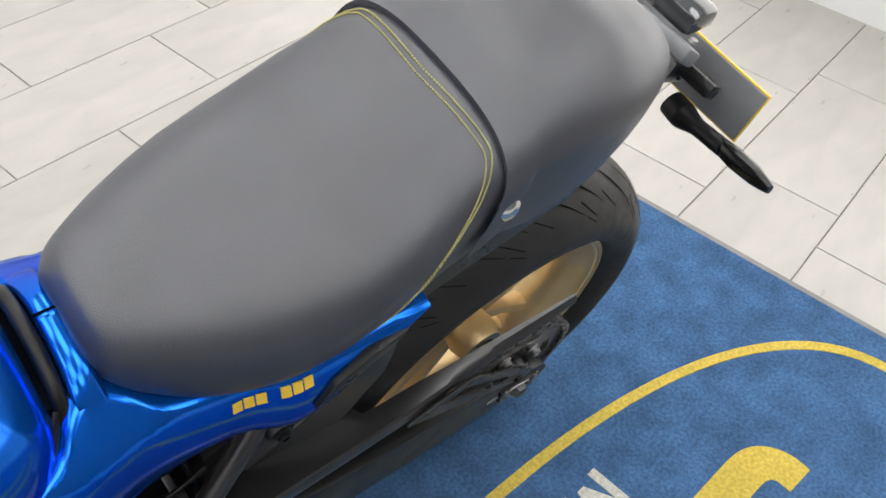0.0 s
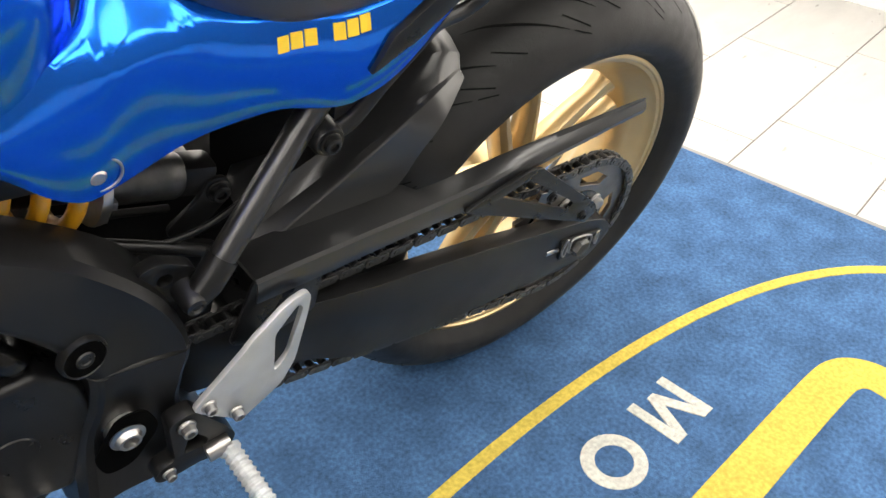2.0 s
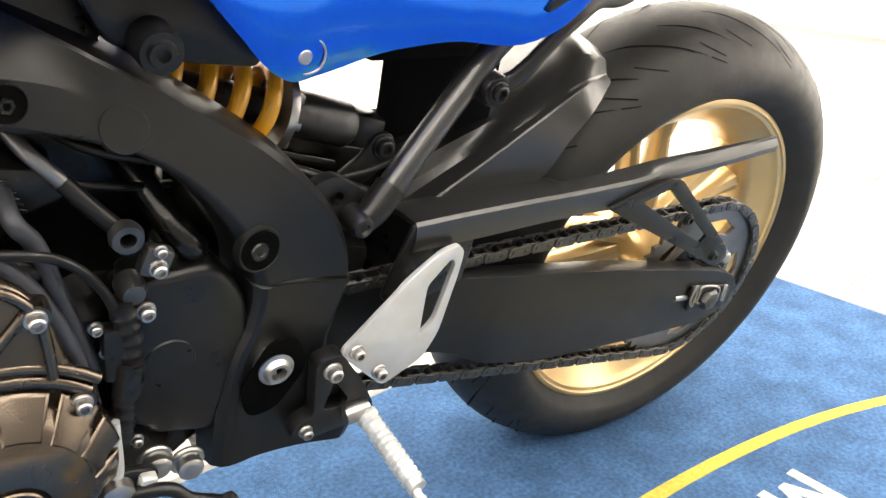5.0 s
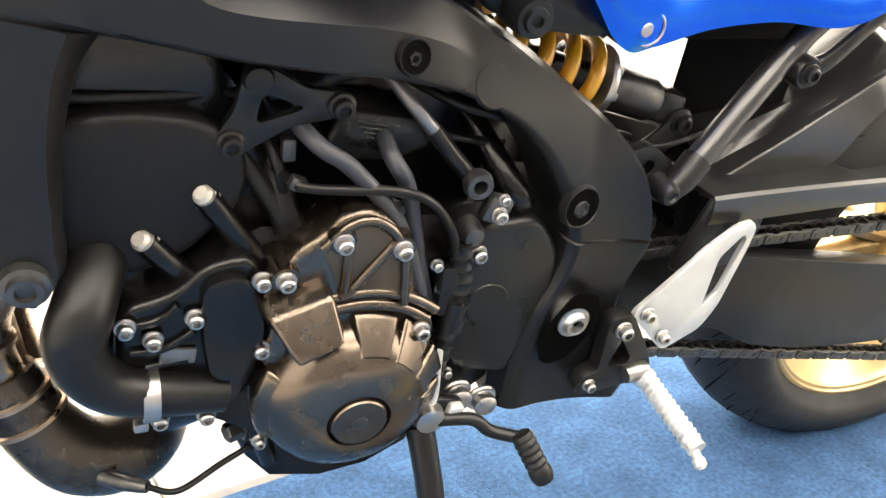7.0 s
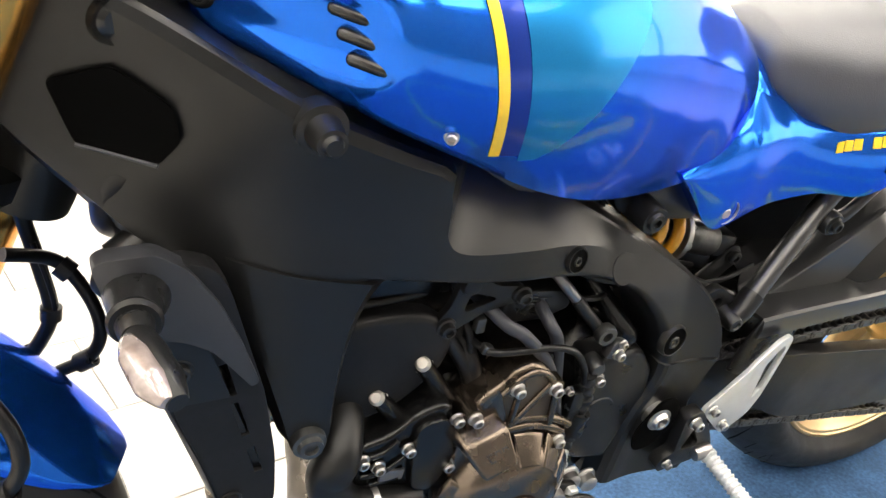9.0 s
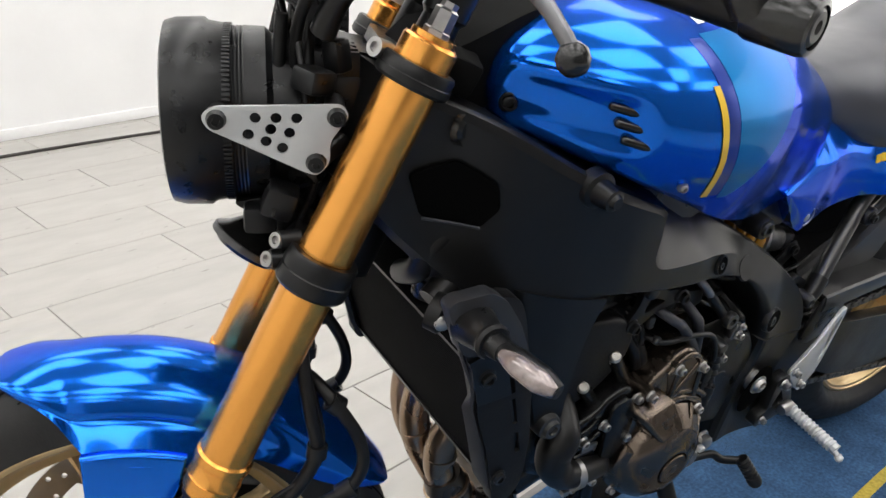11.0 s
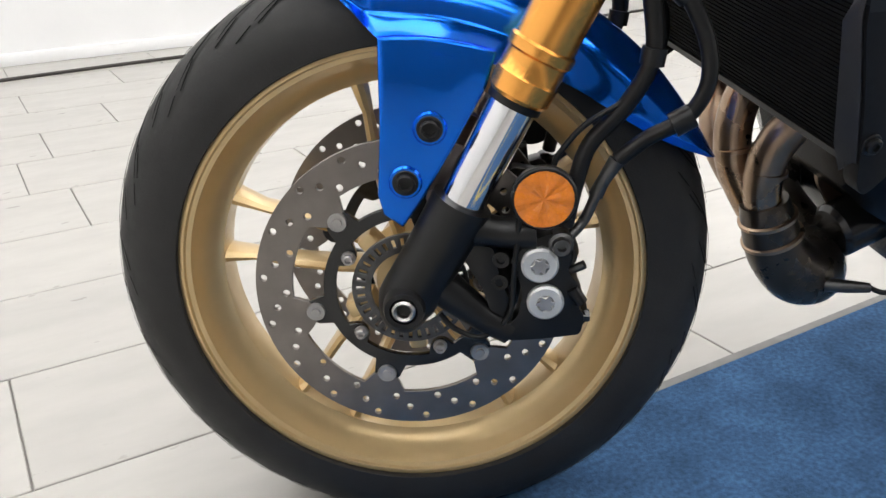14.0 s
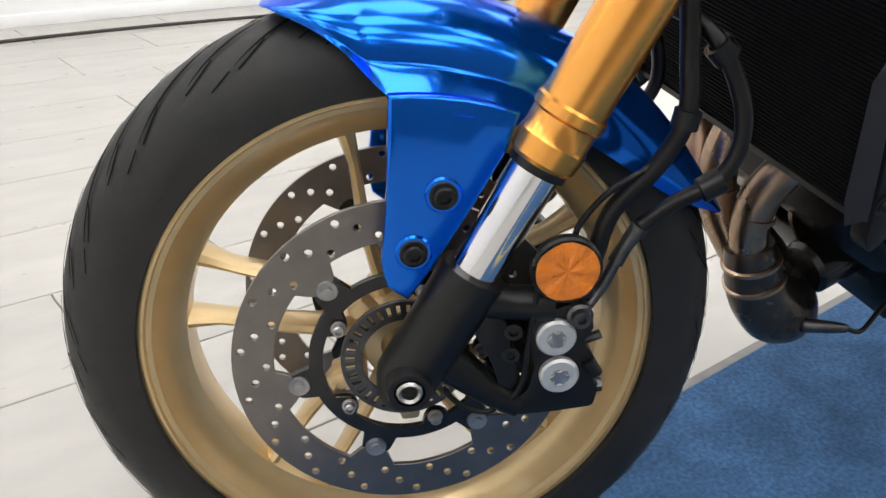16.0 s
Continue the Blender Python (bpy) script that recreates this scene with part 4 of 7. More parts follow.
for s in (-1, 1):
    p = seat_skin(-0.187, 0.775, 0.005)
    part("strap_bolt", lathe([(0, 0.006), (0.006, 0.006), (0.011, 0.003), (0.012, 0), (0.012, -0.003)], (p.x, p.y if s < 0 else -p.y, p.z), 20, axis=(0, s, 0.25)), CHROME, seat, "chrome strap bolt")

# ---- side covers ----
COVER_TOP = [(-0.672, 0.7205), (-0.652, 0.729), (-0.631, 0.737), (-0.600, 0.748), (-0.575, 0.757), (-0.556, 0.774), (-0.536, 0.783), (-0.515, 0.770), (-0.484, 0.748), (-0.425, 0.739), (-0.345, 0.752), (-0.262, 0.785)]
COVER_LOW = [(-0.672, 0.714), (-0.655, 0.70), (-0.635, 0.678), (-0.614, 0.654), (-0.592, 0.640), (-0.570, 0.6425), (-0.548, 0.646), (-0.50, 0.655), (-0.445, 0.662), (-0.385, 0.665), (-0.332, 0.693), (-0.264, 0.7815)]


def cover_y(x, z):
    return between([(-0.75, 0.128), (-0.66, 0.115), (-0.58, 0.106), (-0.5, 0.093), (-0.44, 0.097), (-0.38, 0.118), (-0.32, 0.121), (-0.25, 0.124)], x)[0]


def cover_out(x, z):
    """How far the cover's skin stands out at x and z."""
    top, low = between(COVER_TOP, x)[0], between(COVER_LOW, x)[0]
    t = min(1.0, max(0.0, (top - z) / max(0.001, top - low)))
    return cover_y(x, z) + 0.013 * (1 - (1 - t) ** 4) - 0.003 * t ** 6


def cover_shell(s):
    tops, lows = smooth_line([(x, 0, z) for x, z in COVER_TOP], 5), smooth_line([(x, 0, z) for x, z in COVER_LOW], 5)
    rings = []
    for a, b in zip(tops, lows):
        out, inn = [], []
        for k in range(15):
            t = k / 14
            p = a.lerp(b, t)
            bulge = 0.013 * (1 - (1 - t) ** 4) - 0.003 * t ** 6
            inward = min(1.0, max(0.0, (p.x + 0.60) / 0.03)) * min(1.0, max(0.0, (-0.48 - p.x) / 0.03))
            y = cover_y(p.x, p.z) + bulge - inward * 1.05 * max(0, p.z - 0.742)
            out.append(Vector((p.x, s * y, p.z)))
            inn.append(Vector((p.x, s * (y - 0.02), p.z)))
        rings.append(out + list(reversed(inn)))
    return loft(rings)


for s in (-1, 1):
    cover = group_of("side_cover", bike)
    tagged(cover, "blue metallic side cover with yellow lettering")
    part("panel", cover_shell(s), BLUE, cover, "", 60)
    if s < 0:
        left_cover = cover
arch, seal = [], []
BRIDGE = [(0.0, 0.8075, -0.534), (0.03, 0.798, -0.534), (0.066, 0.775, -0.537), (0.082, 0.748, -0.541)]
for k in range(49):
    y = -0.082 + 0.164 * k / 48
    z, x0 = between(BRIDGE, abs(y))
    w = 0.0115 + 0.006 * (abs(y) / 0.082) ** 3
    arch.append([Vector((x0 - w, y, z - 0.008)), Vector((x0 - w * 0.85, y, z - 0.001)), Vector((x0 - w * 0.6, y, z + 0.0015)), Vector((x0 + w * 0.6, y, z + 0.0015)), Vector((x0 + w * 0.9, y, z - 0.002)), Vector((x0 + w, y, z - 0.008)), Vector((x0, y * 0.97, z - 0.016))])
    if k % 8 == 0:
        seal.append((x0 - 0.0195, y, z - 0.004))
part("bridge", loft(arch), BLUE, left_cover, "blue band between tank and saddle", 50)
part("bridge_joint", block((-0.534, 0.003, 0.8085), (0.022, 0.0007, 0.0035), 0), JOINT_AND_SHADE, left_cover)
part("gap_seal", tube(seal, 0.0065, 14, flat=0.8), HOSE, left_cover, "black rubber seal")
# black tube along the cover's edge, imitating the shaded gap to the tank
edge = [(x, -cover_y(x, z) + 1.05 * min(1.0, max(0.0, (x + 0.60) / 0.03)) * max(0, z - 0.742) + 0.004, z + 0.001) for x, z in COVER_TOP[1:6]]
part("edge_seal", tube([(x - 0.004, y + 0.003, z + 0.0015) for x, y, z in edge], [0.003, 0.005, 0.006, 0.006, 0.004], 12, flat=0.7), HOSE, left_cover, "black tube drawn for the shaded gap beside the tank")
part("mesh_insert", plate([(-0.374, 0.694), (-0.357, 0.725), (-0.32, 0.752), (-0.283, 0.764), (-0.30, 0.742), (-0.335, 0.715)], -0.136, -0.120, 0.001, round_r=0.004, warp=lambda p: (p.x, p.y - 0.03 * (p.z - 0.70), p.z)), PLASTIC, left_cover, "black mesh insert")
for k in (0, 1, 2, 4, 5, 6):
    x, z = -0.4400 + 0.0098 * k, 0.7210 + 0.0024 * k
    part("lettering", plate([(x, z - 0.0062), (x + 0.0082, z - 0.0048), (x + 0.0088, z + 0.0066), (x + 0.0006, z + 0.0052)], 0, 0.0011, 0, warp=lambda p: (p.x, -cover_out(p.x, p.z) - 0.0006 - p.y, p.z)), YELLOW, left_cover, "yellow model lettering bar")
part("fastener", lathe([(0, -0.005), (0.005, -0.005), (0.0068, -0.003), (0.0072, 0)], (-0.583, -0.1145, 0.659), 20), STEEL, left_cover, "chrome quick fastener")
part("fastener_ring", tube([(-0.583 + 0.014 * math.cos(a) + 0.004, -0.116, 0.659 + 0.014 * math.sin(a)) for a in (radians(20 * k - 120) for k in range(13))], 0.0011, 6, 2), STEEL, left_cover)
from mathutils.bvhtree import BVHTree

# ---- frame ----


def frame_y(x):
    """How far the frame stands out from the centre line."""
    return between([(-1.30, 0.06), (-1.2, 0.092), (-1.12, 0.135), (-1.05, 0.162), (-0.98, 0.166), (-0.88, 0.158), (-0.75, 0.148), (-0.6, 0.155), (-0.5, 0.158)], x)[0]


SPAR_TOP = [(-1.235, 0.905), (-1.15, 0.874), (-1.05, 0.822), (-0.92, 0.762), (-0.82, 0.718), (-0.72, 0.664), (-0.637, 0.612), (-0.582, 0.568), (-0.551, 0.527), (-0.538, 0.478), (-0.546, 0.435), (-0.548, 0.39), (-0.515, 0.32), (-0.52, 0.285)]
SPAR_LOW = [(-1.268, 0.80), (-1.215, 0.735), (-1.14, 0.675), (-1.0, 0.670), (-0.90, 0.6475), (-0.80, 0.630), (-0.733, 0.611), (-0.69, 0.583), (-0.651, 0.535), (-0.629, 0.482), (-0.631, 0.44), (-0.645, 0.404), (-0.657, 0.351), (-0.66, 0.283)]
frame_body = group_of("frame", bike)
tagged(frame_body, "satin black aluminium twin-spar frame")


def strip(top, low, y_of, shape, s, thick, n=16, sub=6, crease=None):
    """A rounded shell between two edge lines; shape gives the inset across it, crease the height of a bend that the rows follow."""
    tops, lows = smooth_line([(x, 0, z) for x, z in top], sub), smooth_line([(x, 0, z) for x, z in low], sub)
    rings = []
    for a, b in zip(tops, lows):
        out, inn = [], []
        bend = 0.3
        if crease:
            bend = min(0.8, max(0.02, (a.z - crease(a.lerp(b, 0.3).x)) / max(1e-6, a.z - b.z)))
        for k in range(n + 1):
            t = k / n
            if crease:
                t = bend * t / 0.4 if t <= 0.4 else bend + (1 - bend) * (t - 0.4) / 0.6
            t = 0.5 - 0.5 * math.cos(math.pi * t) if k in (0, 1, n - 1, n) and not crease else t
            q = a.lerp(b, t)
            y = y_of(q.x) - shape(q, t, bend)
            out.append(Vector((q.x, s * y, q.z)))
            inn.append(Vector((q.x, s * (y_of(q.x) - thick), q.z)))
        rings.append(out + list(reversed(inn)))
    return loft(rings)


FACET = [(-0.975, 0.79), (-0.9608, 0.7594), (-0.9447, 0.7376), (-0.923, 0.708), (-0.90, 0.691), (-0.875, 0.683), (-0.807, 0.672), (-0.75, 0.654), (-0.70, 0.625), (-0.65, 0.578), (-0.61, 0.525), (-0.56, 0.47)]


def facet_line(x):
    return 1.0 if x < -0.985 else between(FACET, x)[0]


def spar_shape(q, t, bend):
    """Rounded edges, and a facet that leans inwards above the crease."""
    edge = 0.012 * max(0, 1 - t / 0.05) ** 2 + 0.014 * max(0, 1 - (1 - t) / 0.08) ** 2
    ramp = max(0.0, min(1.0, (q.x + 0.985) / 0.02)) * max(0.0, min(1.0, (-0.73 - q.x) / 0.10))
    lean = 0.052 * max(0.0, 1 - t / bend) * min(1.0, bend / 0.45) * ramp
    rear = max(0.0, min(1.0, (q.x + 0.84) / 0.10)) * max(0.0, min(1.0, (-0.535 - q.x) / 0.08))
    lean += rear * (0.024 * (1 - t) + 0.016 * max(0, 1 - (1 - t) / 0.2) ** 2)
    dish = 0.005 * math.sin(math.pi * t) * max(0.0, min(1.0, (-0.99 - q.x) / 0.07))
    return edge + lean + dish


for s in (-1, 1):
    shell = strip(SPAR_TOP, SPAR_LOW, frame_y, spar_shape, s, 0.075, 30, 12, facet_line)
    shell.normal_update()
    skin = BVHTree.FromBMesh(shell)
    part("spar", shell, FRAME, frame_body, "satin black frame spar", 16)
    part("down_post", strip([(-1.125, 0.70), (-1.11, 0.64), (-1.09, 0.58), (-1.073, 0.53), (-1.064, 0.503), (-1.045, 0.484)], [(-0.985, 0.67), (-1.0, 0.645), (-1.012, 0.60), (-1.018, 0.54), (-1.02, 0.505), (-1.04, 0.484)], lambda x: frame_y(x) + 0.001, lambda q, t, bend: 0.014 * max(0, 1 - t / 0.12) ** 2 + 0.014 * max(0, 1 - (1 - t) / 0.12) ** 2, s, 0.045), FRAME, frame_body, "satin black front engine mount", 35)
    for x, z, r in ((-0.788, 0.650, 0.0125), (-0.624, 0.518, 0.0180)):
        at, out = skin.ray_cast(Vector((x, s * 0.4, z)), Vector((0, -s, 0)))[:2]
        out = out if out.y * s > 0 else -out
        part("recess", lathe([(r * 0.93, 0.0030), (r * 0.97, 0.0044), (r * 1.03, 0.0044), (r * 1.10, 0.0), (r * 1.10, -0.004), (r * 0.93, -0.004)], at, 40, axis=out, closed=True), FRAME, frame_body)
        # no hole is cut: this black disc carries the shade of one
        part("hollow", lathe([(0, 0.0030), (r * 0.6, 0.0030), (r * 0.95, 0.0036)], at, 32, axis=out), JOINT_AND_SHADE, frame_body, "flat black sheet coloured as the shade in a hole")
        part("plug", lathe([(0.0, 0.0032), (r * 0.20, 0.0032), (r * 0.24, 0.0044), (r * 0.38, 0.0046), (r * 0.44, 0.0030)], at - Vector((0, 0, 0.1 * r)), 6 if z > 0.6 else 28, axis=out), PLASTIC, frame_body)
    # raised black plate, coloured as the shade round the pivot nut
    part("pivot_recess", plate(rounded([(-0.587, 0.43), (-0.612, 0.43), (-0.637, 0.38), (-0.628, 0.348), (-0.603, 0.352), (-0.575, 0.395)], 0.014), 0.0, 0.0025, 0.001, warp=lambda p, s=s: (p.x, s * (frame_y(p.x) + p.y + 0.0028), p.z)), JOINT_AND_SHADE, frame_body)
    part("engine_bolt", lathe([(0, 0.009), (0.006, 0.009), (0.007, 0.013), (0.011, 0.013), (0.012, 0.008), (0.0155, 0.007), (0.0165, 0.0), (0.0165, -0.01)], (-1.044, s * 0.164, 0.506), 28, axis=(0, s, 0)), DARK_STEEL if s < 0 else FRAME, frame_body, "dark silver engine mounting bolt")
    part("pivot_nut", lathe([(0, 0.004), (0.006, 0.004), (0.007, 0.011), (0.010, 0.011), (0.0125, 0.006), (0.016, 0.005), (0.017, -0.01)], (-0.605, s * 0.156, 0.398), 24, axis=(0, s, 0)), STEEL if s < 0 else FRAME, frame_body, "silver swing arm pivot nut")
    at, out = skin.ray_cast(Vector((-0.7184, s * 0.4, 0.6237)), Vector((0, -s, 0)))[:2]
    part("round_mark", lathe([(0.0, 0.0009), (0.0165, 0.0009), (0.0180, -0.002)], at, 40, axis=out if out.y * s > 0 else -out), FRAME, frame_body, "flat round boss")
part("cross_member", tube([(-0.61, -0.13, 0.40), (-0.61, 0.13, 0.40)], 0.03, 20), FRAME, frame_body)
part("head_tube", lathe([(0, -0.11), (0.04, -0.11), (0.04, 0.09), (0, 0.09)], on_fork(0.8, 0, -0.035), 32, axis=FD), FRAME, frame_body)

# ---- swing arm ----
arm = group_of("swing_arm", bike)
tagged(arm, "black aluminium swing arm")
ARM = [(-0.62, 0.425), (-0.55, 0.432), (-0.47, 0.43), (-0.412, 0.43), (-0.303, 0.416), (-0.18, 0.395), (-0.085, 0.374), (0.02, 0.352), (0.06, 0.335), (0.078, 0.312), (0.07, 0.285), (0.03, 0.266), (-0.05, 0.27), (-0.18, 0.278), (-0.273, 0.288), (-0.35, 0.308), (-0.403, 0.336), (-0.50, 0.348), (-0.62, 0.36)]
for s in (-1, 1):
    part("beam", plate(ARM, 0.117, 0.139, 0.008, round_r=0.02, warp=lambda p, s=s: (p.x, s * (p.y - max(0, -0.35 - p.x) * 0.12), p.z), seg=3, cuts=1), FRAME, arm, "satin black swing arm beam", 45)
part("linkage_guard", block((-0.425, 0, 0.45), (0.07, 0.19, 0.07), 0.015), PLASTIC, arm)
part("cross_beam", block((-0.42, 0, 0.40), (0.12, 0.22, 0.07), 0.02), FRAME, arm)
part("adjuster_plate", plate([(-0.03, 0.339), (0.055, 0.322), (0.056, 0.286), (-0.022, 0.297)], -0.1435, -0.138, 0.002, [[Vector(q) for q in rounded([(-0.004, 0.324), (0.036, 0.316), (0.036, 0.298), (-0.002, 0.305)], 0.008)]], round_r=0.006), FRAME, arm, "black chain adjuster plate")
for x0, x1 in ((-0.024, -0.018), (-0.010, 0.028), (0.040, 0.045)):
    part("adjuster_mark", tube([(x0, -0.1445, 0.318 - 0.1 * x0), (x0 + 0.002, -0.1445, 0.333 - 0.2 * x0), (x1, -0.1445, 0.331 - 0.2 * x1), (x1 + 0.002, -0.1445, 0.306 - 0.1 * x1), (x0 + 0.003, -0.1445, 0.308 - 0.1 * x0), (x0, -0.1445, 0.318 - 0.1 * x0)], 0.0016, 12, 4), STEEL, arm, "bright adjuster mark")
part("axle_nut", lathe([(0, -0.012), (0.008, -0.012), (0.013, -0.01), (0.0155, -0.004), (0.0155, 0.004)], (0.012, -0.142, 0.312), 6), DARK_STEEL, arm)
part("adjuster_bolt", tube([(-0.05, -0.137, 0.322), (-0.02, -0.137, 0.318)], 0.0045, 8), STEEL, arm)

# ---- chain drive ----
SPROCKET = Vector((0.005, -0.111, 0.322))
FRONT_SPROCKET = Vector((-0.685, -0.111, 0.39))
R_BIG, R_SMALL = 0.115, 0.044
drive = group_of("chain_drive", bike)
tagged(drive, "greased steel drive chain with rear sprocket")
teeth = []
NT = 45
for k in range(NT * 4):
    a = 2 * math.pi * k / (NT * 4)
    r = R_BIG + (0.0042 if k % 4 in (0,) else 0.0 if k % 4 in (1, 3) else -0.0042)
    teeth.append(Vector((SPROCKET.x + r * math.cos(a), SPROCKET.z + r * math.sin(a))))
windows = []
for k in range(5):
    a0 = 2 * math.pi * k / 5
    windows.append([Vector((SPROCKET.x + r * math.cos(a0 + q), SPROCKET.z + r * math.sin(a0 + q))) for r, q in ((0.076, -0.30), (0.090, -0.34), (0.094, 0), (0.090, 0.34), (0.076, 0.30), (0.073, 0))])
part("sprocket", plate(teeth, SPROCKET.y - 0.003, SPROCKET.y + 0.003, 0.0006, windows, seg=1), DISC_STEEL, drive, "dark steel rear sprocket")
part("sprocket_carrier", lathe([(0.02, -0.02), (0.038, -0.02), (0.04, -0.006), (0.064, -0.004), (0.066, 0.02), (0.03, 0.03)], SPROCKET, 40), ENGINE, drive)
for k in range(5):
    a = 2 * math.pi * (k + 0.5) / 5
    bolt(drive, SPROCKET.x + 0.056 * math.cos(a), SPROCKET.y - 0.004, SPROCKET.z + 0.056 * math.sin(a), BOLT_HEX, 0.95)


def chain_path():
    d = SPROCKET - FRONT_SPROCKET
    base = math.atan2(d.z, d.x)
    off = math.acos((R_SMALL - R_BIG) / Vector((d.x, d.z)).length)
    pts = []
    up, dn = base + off, base - off
    for k in range(41):
        a = lerp(up, dn, k / 40)
        pts.append(SPROCKET + Vector((math.cos(a), 0, math.sin(a))) * R_BIG)
    for k in range(31):
        a = lerp(dn, up - 2 * math.pi, k / 30)
        pts.append(FRONT_SPROCKET + Vector((math.cos(a), 0, math.sin(a))) * R_SMALL)
    pts.append(pts[0])
    return pts


loop = chain_path()
lengths = [0.0]
for a, b in zip(loop, loop[1:]):
    lengths.append(lengths[-1] + (b - a).length)


def along(s):
    s %= lengths[-1]
    for i in range(len(loop) - 1):
        if s <= lengths[i + 1]:
            return loop[i].lerp(loop[i + 1], (s - lengths[i]) / max(1e-9, lengths[i + 1] - lengths[i]))
    return loop[-1]


N_LINK = round(lengths[-1] / 0.015875 / 2) * 2
PITCH = lengths[-1] / N_LINK


def link_mesh(half_in, thick, r):
    bm = bmesh.new()
    for s in (-1, 1):
        out = []
        for k in range(24):
            a = 2 * math.pi * k / 24
            cx = PITCH / 2 if math.cos(a) > 0 else -PITCH / 2
            waist = 1 - 0.22 * math.exp(-((math.cos(a)) / 0.35) ** 2)
            out.append(Vector((cx + r * math.cos(a), r * waist * math.sin(a))))
        b = plate(out, s * half_in, s * (half_in + thick), 0.0005, seg=1)
        bm = merge(bm, b)
    for cx in (-PITCH / 2, PITCH / 2):
        bm = merge(bm, lathe([(0, -half_in - thick - 0.001), (0.0026, -half_in - thick - 0.001), (0.003, -half_in - thick), (0.0048, -half_in), (0.0048, half_in), (0.003, half_in + thick + .001), (0, half_in + thick + .001)], (cx, 0, 0), 10))
    for f in bm.faces:
        f.smooth = False
    bmesh.ops.recalc_face_normals(bm, faces=bm.faces)
    me = bpy.data.meshes.new("chain_link")
    bm.to_mesh(me)
    bm.free()
    me.materials.append(DARK_STEEL)
    return me


outer_link, inner_link = link_mesh(0.0075, 0.0022, 0.0073), link_mesh(0.0048, 0.0022, 0.0073)
for k in range(N_LINK):
    a, b = along(k * PITCH), along((k + 1) * PITCH)
    mid, d = (a + b) / 2, b - a
    shared("chain_link", outer_link if k % 2 else inner_link, drive, pose(mid.x, mid.y, mid.z, 0, -math.degrees(math.atan2(d.z, d.x)), 0))

# chain guard over the upper run
guard = group_of("chain_guard", bike)
tagged(guard, "black plastic chain guard")
# x, lower edge, crease, inner top edge, inner y
GUARD = [(-0.470, 0.478, 0.507, 0.498, -0.086), (-0.42, 0.479, 0.509, 0.4995, -0.086), (-0.30, 0.4835, 0.511, 0.505, -0.092), (-0.283, 0.4838, 0.511, 0.5055, -0.093), (-0.272, 0.484, 0.511, 0.506, -0.108), (-0.20, 0.481, 0.512, 0.513, -0.112), (-0.1445, 0.502, 0.518, 0.522, -0.117), (-0.05, 0.510, 0.5255, 0.529, -0.122), (0.024, 0.5165, 0.532, 0.535, -0.126), (0.044, 0.5175, 0.5335, 0.536, -0.127)]
rings = []
for k in range(61):
    x = lerp(-0.470, 0.044, k / 60)
    lo, cr, ti, yi = between(GUARD, x)
    yo = -0.1405 + max(0, x + 0.3) * 0.02
    rings.append([Vector((x, y, z)) for y, z in ((yo, lo), (yo - 0.0015, lerp(lo, cr, 0.5)), (yo + 0.0008, cr - 0.003), (yo + 0.004, cr), (lerp(yo, yi, 0.55), lerp(cr, ti, 0.5) + 0.0012), (yi, ti), (yi, ti - 0.004), (yo + 0.006, cr - 0.005), (yo + 0.004, lo))])
part("cover", loft(rings), SATIN, guard, "black plastic cover", 24)
part("front_flap", plate([(-0.472, 0.507), (-0.40, 0.482), (-0.405, 0.43), (-0.47, 0.415), (-0.497, 0.43)], -0.1385, -0.134, 0.0015, round_r=0.008), PLASTIC, guard)
for x, z in ((-0.095, 0.452), (-0.018, 0.386)):
    bolt(guard, x, -0.146, z, BOLT_BLACK, 0.62)
part("bracket", plate([(-0.235, 0.488), (-0.15, 0.512), (-0.128, 0.508), (0.005, 0.395), (0.013, 0.378), (-0.004, 0.366), (-0.02, 0.375)], -0.146, -0.141, 0.001, [[Vector(q) for q in rounded([(-0.183, 0.488), (-0.145, 0.499), (-0.045, 0.420), (-0.053, 0.411)], 0.005)]], round_r=0.006), PLASTIC, guard)
# rear hugger
hug = group_of("rear_hugger", bike)
tagged(hug, "black plastic rear hugger mudguard")
# lines from front to rear: top edge, crease and lower edge of the left flank
crest = smooth_line([(-0.45, -0.066, 0.520), (-0.39, -0.063, 0.543), (-0.34, -0.060, 0.563), (-0.2728, -0.051, 0.599), (-0.236, -0.048, 0.6185), (-0.212, -0.047, 0.617), (-0.194, -0.047, 0.6105)], 6)
crease = smooth_line([(-0.445, -0.092, 0.482), (-0.406, -0.092, 0.5085), (-0.360, -0.093, 0.5385), (-0.3337, -0.0925, 0.5555), (-0.290, -0.090, 0.5815), (-0.248, -0.083, 0.600), (-0.200, -0.060, 0.600)], 6)
lower = smooth_line([(-0.44, -0.088, 0.470), (-0.40, -0.094, 0.484), (-0.35, -0.098, 0.493), (-0.298, -0.100, 0.508), (-0.270, -0.100, 0.548), (-0.243, -0.096, 0.577), (-0.198, -0.066, 0.594)], 6)
rings = []
